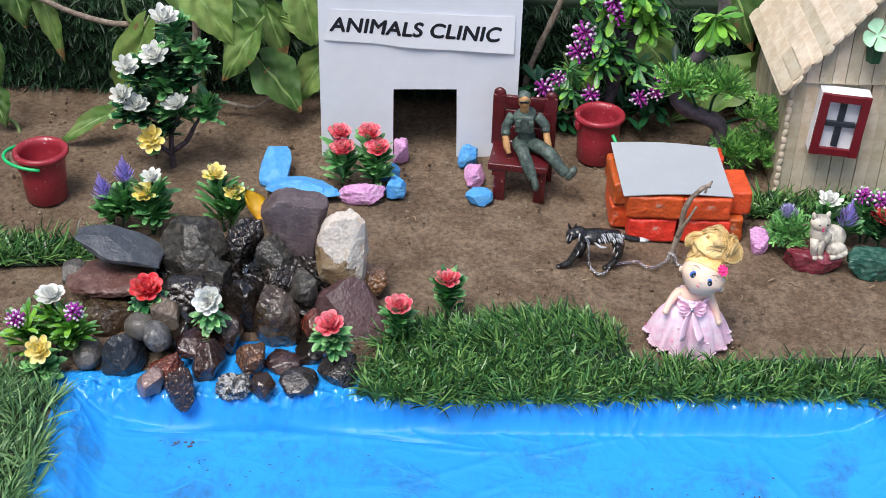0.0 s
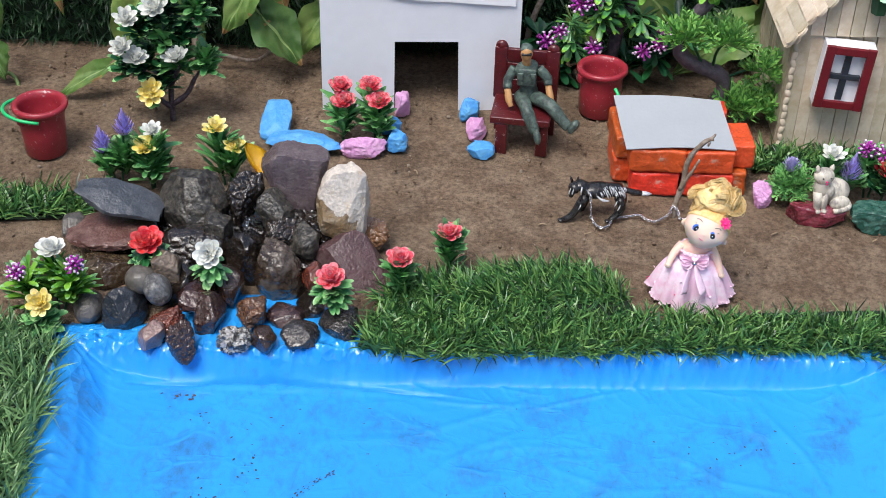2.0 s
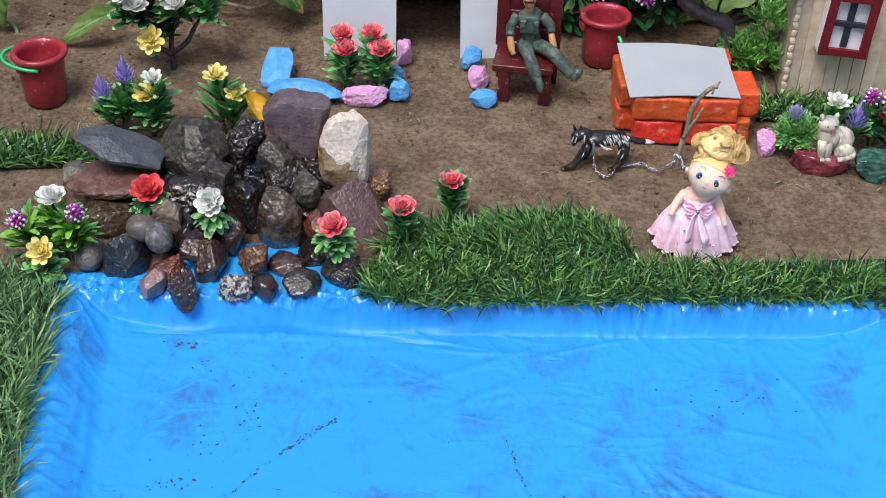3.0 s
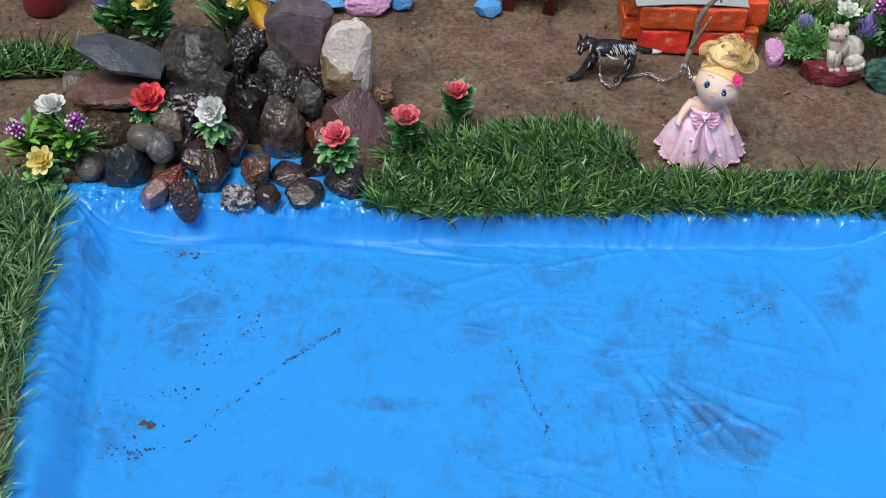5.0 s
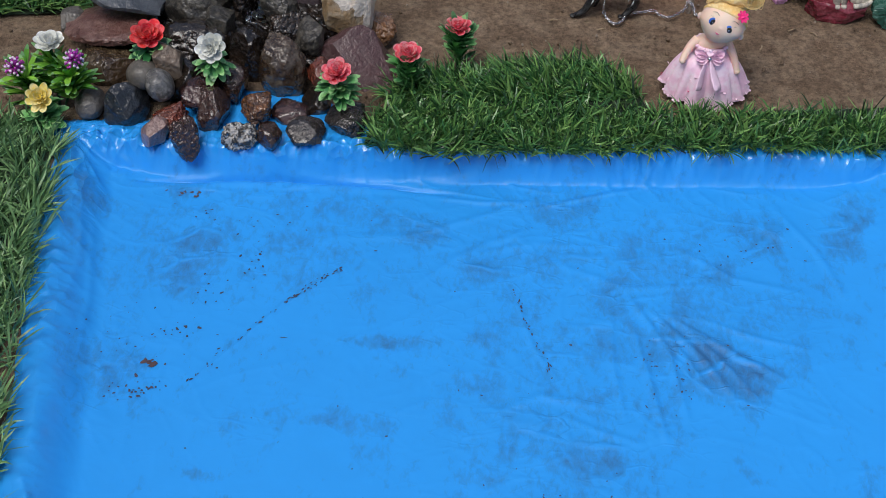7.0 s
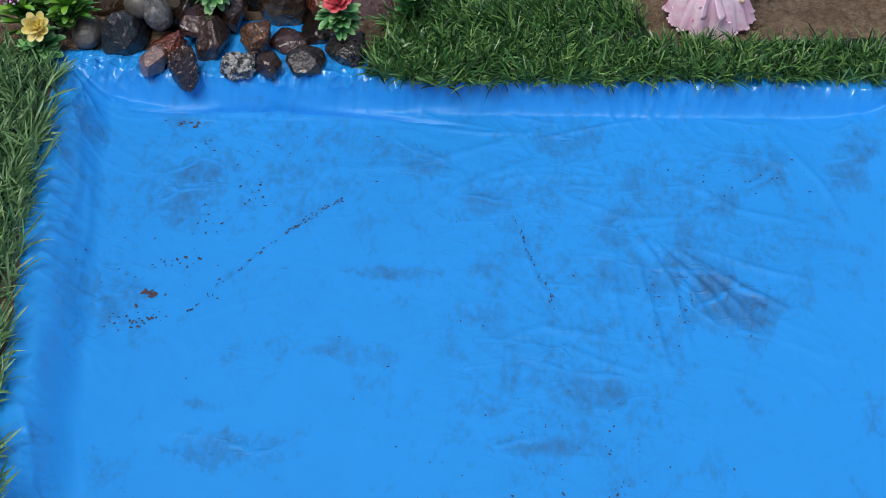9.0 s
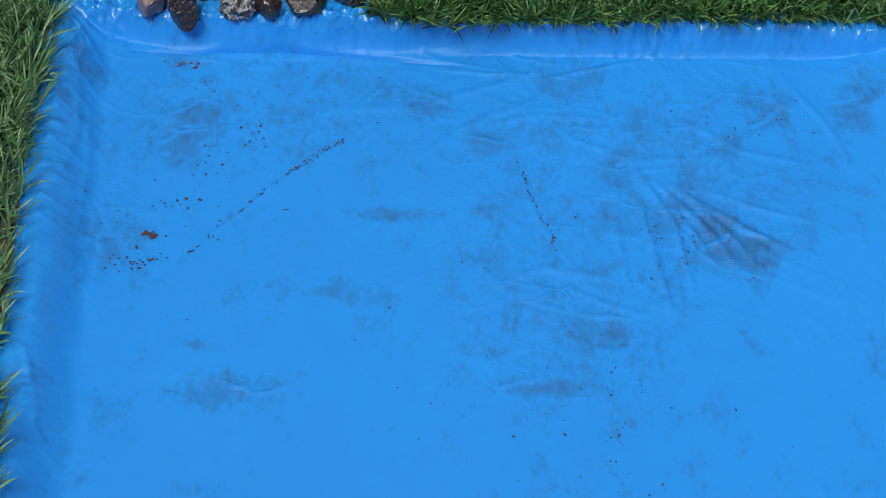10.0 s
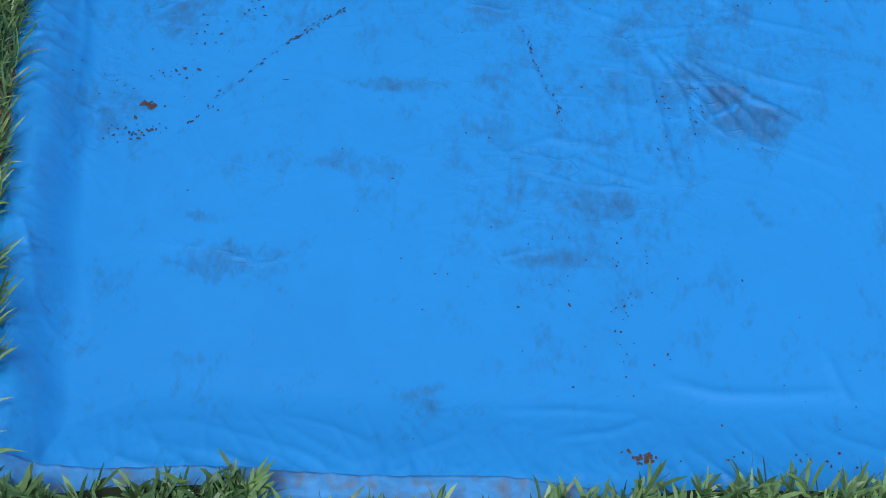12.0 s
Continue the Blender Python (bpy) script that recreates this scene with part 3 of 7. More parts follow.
def liner_z(x, y):
    """The height of the plastic sheet: a crumpled rim, banks on all sides and a flat floor."""
    left, right, back, near = x - pool_left(y), POOL_RIGHT - x, pool_back(x) - y, y - POOL_NEAR
    w = noise.noise((x * 8, y * 8, 7))
    wob = 0.004 * noise.noise((x * 25, y * 25, 11))
    d = min(left, right, back, near) + wob
    z = 0.0012 - 0.0185 * min(0.65 * slope(left + wob - 0.003, 0.026) + 0.35 * slope(left + wob, 0.065 + 0.012 * w), 0.5 * slope(right + wob, 0.04) + 0.5 * slope(right, 0.08), 0.1 * slope(back, 0.012) + 0.9 * slope(back + wob * 0.4 - 0.0105, 0.0125 + 0.002 * w), 0.5 * slope(y - 0.266, 0.012) + 0.5 * slope(near, 0.05))
    out = min(left, right, back + rock_bay(x), near) + wob
    if out < -0.004:
        z -= (-0.004 - out) * (0.1 if near < min(left, back) else 0.5)
    across = left > min(back, near)
    u, v = (x, y) if across else (y, x)
    rim = math.exp(-((d - (0.011 if back < min(left, near) else 0.006)) / 0.0085) ** 2)
    if rim > 0.01:
        force = (1.25 if back < near else 0.5) if across else 0.45
        force *= (0.45 + 1.1 * max(0, noise.noise((u * 14, 3, 3)) + 0.25)) * min(1, max(0, (d + 0.001) / 0.007))
        z += rim * force * (0.0028 * ridge(u * 60 + w * 5 + v * 22, v * 36, 1, 3.2) + 0.0022 * ridge(u * 120 - v * 60, v * 50, 2, 2.6) + 0.0009 * ridge(u * 240 + v * 60, v * 90, 4, 2) - 0.0014)
    # the bank's long drag lines, running down from the rim
    bank = math.exp(-((d - 0.022) / 0.018) ** 2)
    if bank > 0.02:
        z += bank * (1.0 if across else 0.4) * (0.0008 * ridge(u * 24 + w * 3, v * 40 + u * 12, 5, 5) + 0.0005 * ridge(u * 62 + v * 25, v * 22, 8, 5))
    # folds that fan out of the far corner
    cx, cy = x + 0.228, 0.668 - y
    r = math.hypot(cx, cy)
    if r < 0.075:
        a = math.atan2(cy, cx)
        z += 0.0022 * math.exp(-((r - 0.02) / 0.022) ** 2) * (ridge(a * 5.5 + 1.7, r * 9, 21, 3) - 0.35)
    # the long fold at the back: a narrow crease with a bulge behind it
    if y > 0.6 and -0.19 < x < 0.01:
        line = 0.6492 - 0.8 * (x + 0.10) ** 2 + 0.0012 * noise.noise((x * 45, 2, 2))
        ends = min(1, max(0, (0.01 - x) / 0.05)) * min(1, max(0, (x + 0.19) / 0.05))
        z += ends * (0.0006 * math.exp(-((y - line + 0.004) / 0.003) ** 2) - 0.0036 * math.exp(-((y - line) / 0.0014) ** 2))
    rough = 0.25 + 0.9 * min(1, max(0, noise.noise((x * 7 + 3, y * 7, 15)) * 1.6 + 0.3))
    z += rough * (0.0003 * ridge(x * 15 + w * 2, y * 27 + w, 4, 6) + 0.00022 * ridge(x * 42 + w * 3 + y * 18, y * 36 - w, 6, 6)) + 0.0004 * noise.noise((x * 9, y * 9, 9))
    return z + fold_height(x, y)


def build_pool():
    bm = bmesh.new()
    xs = np.arange(-0.262, 0.335, 0.0011)
    ys = np.concatenate([np.arange(0.262, 0.632, 0.0012), np.arange(0.632, 0.68, 0.0006), np.arange(0.68, 0.724, 0.0015)])
    grid = [[bm.verts.new((x, y, liner_z(x, y))) for x in xs] for y in ys]
    for a, b in zip(grid, grid[1:]):
        for i in range(len(xs) - 1):
            bm.faces.new((a[i], a[i + 1], b[i + 1], b[i]))
    single("pool_liner", bm, BLUE_LINER, Matrix(), "wrinkled blue plastic sheet lining a shallow wet pool", "pool liner")


def build_debris():
    """Flakes of bark and dried mud that lie on the sheet."""
    rnd = random.Random(77)
    bm = bmesh.new()

    def flake(x, y, r, mi, long=1.0, turn=None):
        a0 = rnd.uniform(0, 6.3) if turn is None else turn
        z = liner_z(x, y) + 0.0004
        n = 6
        top = []
        for k in range(n):
            a = 2 * math.pi * k / n
            q = r * rnd.uniform(0.6, 1.2)
            px, py = q * long * math.cos(a), q * math.sin(a)
            top.append(bm.verts.new((x + px * math.cos(a0) - py * math.sin(a0), y + px * math.sin(a0) + py * math.cos(a0), z)))
        c = bm.verts.new((x, y, z + 0.0003))
        for k in range(n):
            bm.faces.new((top[k], top[(k + 1) % n], c)).material_index = mi

    for x, y, sx, sy, n, r, mi in ((-0.15, 0.501, 0.005, 0.0015, 12, 0.0011, 1), (-0.157, 0.483, 0.007, 0.004, 26, 0.0006, 0), (-0.139, 0.523, 0.006, 0.002, 10, 0.0007, 0), (-0.155, 0.51, 0.025, 0.02, 34, 0.0004, 0), (0.0825, 0.3005, 0.0035, 0.0014, 26, 0.0008, 1), (-0.127, 0.545, 0.006, 0.012, 12, 0.0006, 0), (0.108, 0.505, 0.003, 0.015, 20, 0.0004, 0), (0.124, 0.505, 0.004, 0.016, 24, 0.0004, 0),
                                  (0.065, 0.41, 0.025, 0.02, 26, 0.0004, 0), (0.08, 0.39, 0.002, 0.02, 20, 0.0005, 0), (-0.145, 0.635, 0.012, 0.002, 12, 0.0007, 1), (0.0, 0.47, 0.11, 0.09, 40, 0.0004, 0), (0.18, 0.6, 0.02, 0.012, 22, 0.0005, 0), (0.15, 0.3, 0.03, 0.005, 16, 0.0005, 0), (-0.105, 0.575, 0.003, 0.01, 12, 0.0006, 0), (-0.12, 0.615, 0.03, 0.012, 26, 0.0004, 0), (0.1, 0.345, 0.04, 0.03, 20, 0.0004, 0)):
        for k in range(n):
            flake(rnd.gauss(x, sx), rnd.gauss(y, sy), r * rnd.uniform(0.5, 1.4), mi, rnd.uniform(1, 2.2))
    for (x0, y0), (x1, y1), n in (((-0.13, 0.489), (-0.087, 0.547), 22), ((-0.087, 0.547), (-0.058, 0.575), 40), ((0.038, 0.562), (0.043, 0.538), 14), ((0.043, 0.538), (0.0585, 0.494), 18)):
        for k in range(n):
            t = rnd.random()
            flake(x0 + (x1 - x0) * t + rnd.gauss(0, 0.001), y0 + (y1 - y0) * t + rnd.gauss(0, 0.001), rnd.uniform(0.00025, 0.0006), 0, 2.4, math.atan2(y1 - y0, x1 - x0) + rnd.gauss(0, 0.3))
    for x, y, L, a in ((-0.0845, 0.521, 0.0042, 0.05), (-0.041, 0.6285, 0.0016, 0.1), (-0.04, 0.59, 0.0012, 0.3), (0.1035, 0.4795, 0.0013, 2.2), (0.1365, 0.4, 0.0011, 1.7), (0.0565, 0.383, 0.0016, 2.2), (-0.1, 0.568, 0.0013, 0), (-0.191, 0.318, 0.009, 1.2)):
        flake(x, y, 0.0005 if L < 0.003 else 0.0003, 0, L / 0.0005, a)
    ob = single("debris", bm, [mat("dark brown bark flakes", (0.055, 0.05, 0.08), 0.8, bump=0), mat("rusty mud flakes", (0.08, 0.05, 0.055), 0.85, bump=0)], Matrix(), "dark brown flakes of bark and mud scattered on the pool sheet", "debris", kind="stuff", smooth=False)


def build_hem():
    """A folded strip of milky plastic along the near rim."""
    bm = bmesh.new()
    rows = []
    for j in range(15):
        v = j / 14
        row = []
        for i in range(331):
            x = -0.27 + i * 0.001
            y0, y1 = 0.2690 + 0.003 * noise.noise((x * 12, 1, 0)), 0.2885 + 0.0035 * noise.noise((x * 17, 5, 0)) - 0.004 * max(0, x) / 0.06
            y = y0 + (y1 - y0) * v
            row.append((x, y, liner_z(x, y) + 0.001 + 0.0008 * math.sin(math.pi * v) + 0.0009 * ridge(x * 40, y * 60, 3, 2.5) + 0.0006 * ridge(x * 130 + y * 40, y * 190, 9, 2)))
        rows.append(row)
    sheet(bm, rows, 0.0003)
    single("plastic_strip", bm, mat("milky blue plastic", (0.075, 0.33, 0.75), 0.3, (0.16, 0.2, 0.26), 34, 0.2, 0.3, 200, spec=0.4, coat=0.12, patch=(0.5, 0.66)), Matrix(), "crumpled milky blue plastic strip along the pool rim", "plastic strip")


build_ground()
build_pool()
build_debris()
build_hem()

RIGHT_MAT = [(-0.05, 0.664), (-0.045, 0.692), (-0.012, 0.727), (0.03, 0.736), (0.08, 0.744), (0.108, 0.737), (0.12, 0.708), (0.13, 0.696), (0.18, 0.695), (0.195, 0.705), (0.38, 0.72), (0.38, 0.672), (0.2, 0.674), (0.1, 0.668), (0.0, 0.66)]
LEFT_MAT = [(-0.40, 0.20), (-0.205, 0.20), (-0.19, 0.27), (-0.205, 0.36), (-0.222, 0.47), (-0.228, 0.56), (-0.233, 0.65), (-0.245, 0.672), (-0.40, 0.675)]
NEAR_MAT = [(-0.30, 0.10), (0.4, 0.10), (0.4, 0.287), (0.1, 0.28), (0.05, 0.272), (0.02, 0.264), (-0.065, 0.263), (-0.08, 0.277), (-0.13, 0.274), (-0.16, 0.269), (-0.2, 0.269)]
BACK_PATCH = [(-0.40, 0.775), (-0.25, 0.795), (-0.235, 0.815), (-0.27, 0.82), (-0.40, 0.812)]
HOUSE_PATCH = [(0.222, 0.878), (0.3, 0.868), (0.4, 0.868), (0.4, 0.902), (0.23, 0.902)]


RIGHT_EDGE = [(x, y - (0.007 if y < 0.68 else 0)) for x, y in RIGHT_MAT]
LEFT_EDGE = [(x + (0.008 if x > -0.3 and y < 0.67 else 0), y) for x, y in LEFT_MAT]


def flat(poly, n, seed, z=0.002):
    q = inside(poly, n, seed)
    return np.column_stack([q, np.full(n, z)])


for nm, poly in (("grass_mat", RIGHT_MAT), ("grass_mat", LEFT_MAT), ("grass_mat", NEAR_MAT), ("grass_mat", BACK_PATCH), ("grass_mat", HOUSE_PATCH)):
    slab(nm, poly, 0.0005, 0.0028 if poly in (RIGHT_MAT, LEFT_MAT, NEAR_MAT) else 0.0006, MAT_BACK, Matrix(), "dark green backing of an artificial grass mat on soil", "grass mat", kind="structure")
FRONT_STRIP = [(x, min(y, 0.699)) for x, y in RIGHT_EDGE]
REAR_STRIP = [(-0.046, 0.704), (-0.012, 0.727), (0.03, 0.736), (0.08, 0.744), (0.108, 0.737), (0.119, 0.712), (0.06, 0.708), (0.0, 0.706)]
grass("grass", "bright green artificial grass blades along the pool", GRASS, flat(FRONT_STRIP, 12500, 1), 0.02, 0.00105, (0.12, -0.35, 0), 11)
grass("grass", "green artificial grass blades swept sideways on the soil", GRASS, flat(REAR_STRIP, 4600, 6), 0.023, 0.0011, (-1.0, 0.2, 0), 17)
grass("grass", "paler green artificial grass blades beside the pool", GRASS_PALE, flat(LEFT_EDGE, 19000, 2), 0.026, 0.00115, (0.3, 0.4, 0), 12, tuft=5, droop=0.6)
grass("grass", "green artificial grass blades at the near rim of the pool", GRASS_PALE, np.concatenate([flat([(x, max(y, 0.235)) for x, y in NEAR_MAT], 9000, 3), flat(NEAR_MAT, 3500, 7)]), 0.018, 0.002, (0.3, 0.3, 0), 13)
grass("grass", "dark green artificial grass tuft behind the rocks", GRASS, flat(BACK_PATCH, 2200, 4), 0.023, 0.0012, (0.75, 0.0, 0), 14)
grass("grass", "green artificial grass in front of the stick house", GRASS, flat(HOUSE_PATCH, 3000, 5), 0.018, 0.0012, (0, -0.3, 0), 15)

# the upright grass mat behind, on a concrete wall
BACK_Y = 1.05
bm = bmesh.new()
box(bm, 0, BACK_Y + 0.09, 0.10, 2.4, 0.1, 0.2, bevel=0.004)
single("wall_back", bm, mat("grey concrete", (0.42, 0.41, 0.4), 0.85, (0.34, 0.33, 0.32), 12, 0.12, 0.4, 200), Matrix(), "grey concrete wall behind the grass mat", "wall", kind="structure", smooth=False)
# unseen wall, added to hold light off the left of the pool
bm = bmesh.new()
box(bm, -0.67, 0.0570, 0.285, 0.12, 2.1140, 0.61, bevel=0.004)
single("wall_left", bm, bpy.data.materials["grey concrete"], Matrix(), "unseen grey concrete wall added to shade the left side", "wall", kind="structure", smooth=False)
bm = bmesh.new()
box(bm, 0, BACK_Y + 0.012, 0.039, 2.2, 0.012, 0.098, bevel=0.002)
single("grass_backdrop", bm, MAT_BACK, Matrix(), "upright shade-darkened artificial grass mat behind the garden", "grass mat", kind="structure", smooth=False)
# backdrop blades in the grass colour darkened to stand for shade
rng = np.random.default_rng(21)
spots = np.column_stack([rng.uniform(-0.6, 0.6, 30000), np.full(30000, BACK_Y + 0.005), rng.uniform(0.0, 0.086, 30000)])
grass("grass", "green artificial grass blades on the upright mat, coloured as in shade", GRASS_SHADED, spots, 0.013, 0.001, (0.45, 0.0, -0.2), 16, parent=(0, -0.8, 0.1))


# ---- rocks of the little waterfall ----
def wet(name, a, b, rough=0.35, scale=70, patch=(0.45, 0.62), bump=1.0, var=0.4, coat=0.0):
    k = 0.3 if rough < 0.42 else 0.52
    a, b = [c * k for c in a], [c * k for c in b]
    m = mat(name, a, rough * 0.75, b, scale, var, bump, 520, coat=0.55 if rough < 0.42 else 0.06, patch=patch)
    m.node_tree.nodes["Principled BSDF"].inputs["Coat Roughness"].default_value = 0.07
    return m


ROCK_SLATE = wet("blue-grey slate", (0.11, 0.125, 0.15), (0.2, 0.215, 0.24), 0.45)
ROCK_SLATE2 = wet("dark slate", (0.05, 0.06, 0.075), (0.1, 0.11, 0.125), 0.4)
ROCK_RED = wet("reddish rock", (0.2, 0.09, 0.075), (0.34, 0.2, 0.17), 0.55)
ROCK_GREY = wet("grey stone", (0.16, 0.15, 0.14), (0.24, 0.22, 0.2), 0.5)
ROCK_BROWN = wet("brown wet rock", (0.14, 0.085, 0.045), (0.3, 0.22, 0.13), 0.3)
ROCK_DARK = wet("dark grey rock", (0.05, 0.047, 0.043), (0.16, 0.145, 0.12), 0.46, 140)
ROCK_PIT = wet("pitted black rock", (0.035, 0.028, 0.026), (0.17, 0.115, 0.08), 0.25, 200, bump=1.0)
ROCK_PURPLE = wet("purple-grey rock", (0.19, 0.14, 0.155), (0.27, 0.215, 0.22), 0.5)
ROCK_PURPLE2 = wet("purple-brown rock", (0.15, 0.075, 0.08), (0.2, 0.125, 0.125), 0.45)
ROCK_QUARTZ = wet("white quartz", (1.2, 1.08, 0.95), (0.95, 0.7, 0.45), 0.45, 45, (0.56, 0.7))
ROCK_QUARTZ2 = wet("ochre quartz face", (0.5, 0.34, 0.18), (0.66, 0.55, 0.4), 0.5, 90, (0.45, 0.62))
ROCK_AMBER = wet("amber rock", (0.5, 0.24, 0.11), (0.75, 0.5, 0.33), 0.3)
ROCK_BRICK = wet("red stone", (0.46, 0.11, 0.06), (0.3, 0.12, 0.09), 0.3)
ROCK_OCHRE = wet("ochre wet rock", (0.13, 0.075, 0.04), (0.36, 0.29, 0.22), 0.25, 60)
# wet black stones; darkened further so the filler stones pass for shaded gaps
ROCK_WET_GAP = wet("wet black rock", (0.022, 0.018, 0.016), (0.09, 0.058, 0.038), 0.2, 90, (0.4, 0.75))
ROCK_TAN = wet("tan stone", (0.25, 0.18, 0.13), (0.33, 0.26, 0.2), 0.55)
ROCK_PEBBLE = wet("grey pebble", (0.17, 0.155, 0.135), (0.24, 0.22, 0.19), 0.5, 150, bump=0.4)
ROCK_PEBBLE2 = wet("layered pebble", (0.16, 0.16, 0.16), (0.4, 0.39, 0.38), 0.45, 150)
ROCK_ROSE = wet("pale pink stone", (0.8, 0.52, 0.46), (0.6, 0.38, 0.36), 0.4)
ROCK_REDPIT = wet("dark red pitted stone", (0.1, 0.045, 0.04), (0.2, 0.12, 0.1), 0.3, 160)
ROCK_REDWET = wet("wet dark red stone", (0.09, 0.035, 0.032), (0.24, 0.13, 0.12), 0.15)
ROCK_BROWNWET = wet("wet brown stone", (0.09, 0.045, 0.03), (0.16, 0.09, 0.065), 0.2)
ROCK_RUST = wet("orange-brown stone", (0.42, 0.18, 0.07), (0.2, 0.14, 0.12), 0.25)
ROCK_SPECK = wet("white speckled stone", (0.12, 0.11, 0.1), (1.3, 1.25, 1.18), 0.25, 170, (0.47, 0.55))
ROCK_GREYRED = wet("grey flecked stone", (0.09, 0.08, 0.08), (0.3, 0.27, 0.25), 0.25, 130, (0.55, 0.66))
ROCK_GREYDK = wet("dark grey wet stone", (0.085, 0.075, 0.07), (0.15, 0.13, 0.12), 0.35)


def stone_mesh(form, size, seed):
    """A stone of its full size: planes cut off a rounded block, then worn, pitted and roughened."""
    rnd = random.Random(seed * 7 + 3)
    bm = bmesh.new()
    bmesh.ops.create_icosphere(bm, subdivisions=6 if max(size) > 0.03 or form in ("rough", "speck") else 5, radius=1)
    square = {"pebble": 2.1, "round": 2.6, "rough": 2.8, "speck": 2.4}.get(form, 4.5)
    cuts = {"round": (10, 0.68, 0.95), "pebble": (2, 0.9, 1), "rough": (13, 0.62, 0.95), "block": (9, 0.72, 1.05), "slab": (8, 0.75, 1.1), "wedge": (7, 0.75, 1.05), "prism": (5, 0.7, 1.0), "speck": (6, 0.75, 0.9)}[form]
    planes = []
    for k in range(cuts[0]):
        d = Vector((rnd.gauss(0, 1), rnd.gauss(0, 1), rnd.gauss(0, 1))).normalized()
        planes.append((d, rnd.uniform(cuts[1], cuts[2])))
    if form == "prism":
        planes += [(Vector((0.55, -0.6, 0.58)).normalized(), 0.45), (Vector((-0.3, -0.75, 0.45)).normalized(), 0.5)]
    if form == "wedge":
        planes = [(Vector(d).normalized(), h) for d, h in (((0.12, 0, 1), 0.86), ((-0.825, 0, -0.566), 0.42), ((0.937, 0, -0.348), 0.68), ((-0.6, 0, 0.8), 0.98), ((0.06, -1, 0.2), 0.5), ((-0.75, -0.6, -0.1), 0.68), ((0.85, -0.5, -0.1), 0.78))]
    if form == "slab":
        planes = [(Vector(d).normalized(), h) for d, h in (((0.66, -0.1, 0.75), 0.55), ((-0.97, 0, -0.24), 0.74), ((0.05, -0.75, 0.66), 0.55), ((0.3, -1, -0.1), 0.62), ((-0.35, -1, 0.0), 0.66), ((0.1, -0.6, -0.8), 0.5))]
    off = Vector((rnd.uniform(0, 50), rnd.uniform(0, 50), seed))
    lump = {"pebble": 0.06, "round": 0.14, "slab": 0.1, "wedge": 0.07, "prism": 0.06, "rough": 0.24}.get(form, 0.16)
    fine = {"pebble": 0.015, "rough": 0.075, "speck": 0.1, "wedge": 0.03, "prism": 0.02, "slab": 0.03, "round": 0.045}.get(form, 0.065)
    mean = (size[0] * size[1] * size[2]) ** (1 / 3)
    true = Vector([min(2.2, max(0.55, c / mean)) for c in size])
    for v in bm.verts:
        p = v.co.copy()
        p /= (abs(p.x) ** square + abs(p.y) ** square + abs(p.z) ** square) ** (1 / square)
        p *= 1 + lump * noise.noise(p * 1.3 + off)
        for d, h in planes:
            a = p.dot(d) - h
            if a > 0:
                p -= d * a * 0.95
        q = Vector((p.x * true.x, p.y * true.y, p.z * true.z))
        rid = 1 - abs(noise.noise(q * 3.1 + off))
        p *= 1 + fine * noise.noise(q * 4 + off) + fine * 0.5 * noise.noise(q * 9 + off) + fine * 0.35 * noise.noise(q * 21 + off) + fine * (0.25 if form == "rough" else 0.17) * noise.noise(q * 44 + off) - (fine * 1.3 * rid ** 6 if form in ("rough", "speck") else 0)
        if form == "speck":
            p *= 1 - 0.14 * math.exp(-((p.x - 0.2) / 0.12) ** 2)
        if form == "slab":
            thin = max(0, -0.25 - p.x)
            p.z = p.z * (1 - 0.95 * thin) + 0.55 * thin
            p.y *= 1 - 0.55 * thin
            p.z -= 0.45 * p.x + 0.25 * max(0, -0.2 - p.z) * math.cos(p.x * 2.2)
        v.co = p
    lo = Vector([min(v.co[i] for v in bm.verts) for i in range(3)])
    hi = Vector([max(v.co[i] for v in bm.verts) for i in range(3)])
    for v in bm.verts:
        v.co = Vector([((v.co[i] - lo[i]) / (hi[i] - lo[i]) - 0.5) * size[i] for i in range(3)])
    return bm


def rock(material, form, c, size, tilt, seed, label):
    if material is ROCK_QUARTZ:
        # milky crust above, a broken ochre face below
        bm = stone_mesh(form, size, seed)
        for f in bm.faces:
            p = f.calc_center_median()
            if p.z / size[2] + 0.35 * p.x / size[0] + 0.1 * noise.noise(p * 160) < -0.02 and p.y < 0.2 * size[1] and p.z > -0.47 * size[2] and p.x < 0.3 * size[0]:
                f.material_index = 1
        single("rock", bm, [material, ROCK_QUARTZ2], pose(*c, 0, tilt, 0), label + " in the waterfall pile", "rock", "rocks of the waterfall")
        return
    single("rock", stone_mesh(form, size, seed), material, pose(*c, 0, tilt, 0), label + " in the waterfall pile", "rock", "rocks of the waterfall")


rock(ROCK_SLATE, "slab", (-0.2102, 0.7650, 0.0344), (0.0570, 0.0350, 0.0185), 8, 1, "blue-grey slate slab")
rock(ROCK_RED, "round", (-0.2159, 0.7570, 0.0174), (0.0595, 0.0450, 0.0097), 0, 2, "rough reddish rock")
rock(ROCK_GREY, "round", (-0.2427, 0.7650, 0.0137), (0.0147, 0.0200, 0.0147), 0, 3, "small grey stone")
rock(ROCK_BROWN, "round", (-0.2152, 0.7350, 0.0018), (0.0346, 0.0400, 0.0249), 0, 4, "wet brown rock")
rock(ROCK_DARK, "round", (-0.1644, 0.7780, 0.0297), (0.0470, 0.0400, 0.0360), 0, 5, "large dark grey rock")
rock(ROCK_PIT, "rough", (-0.1303, 0.7720, 0.0356), (0.0246, 0.0300, 0.0417), 10, 6, "pitted black volcanic rock")
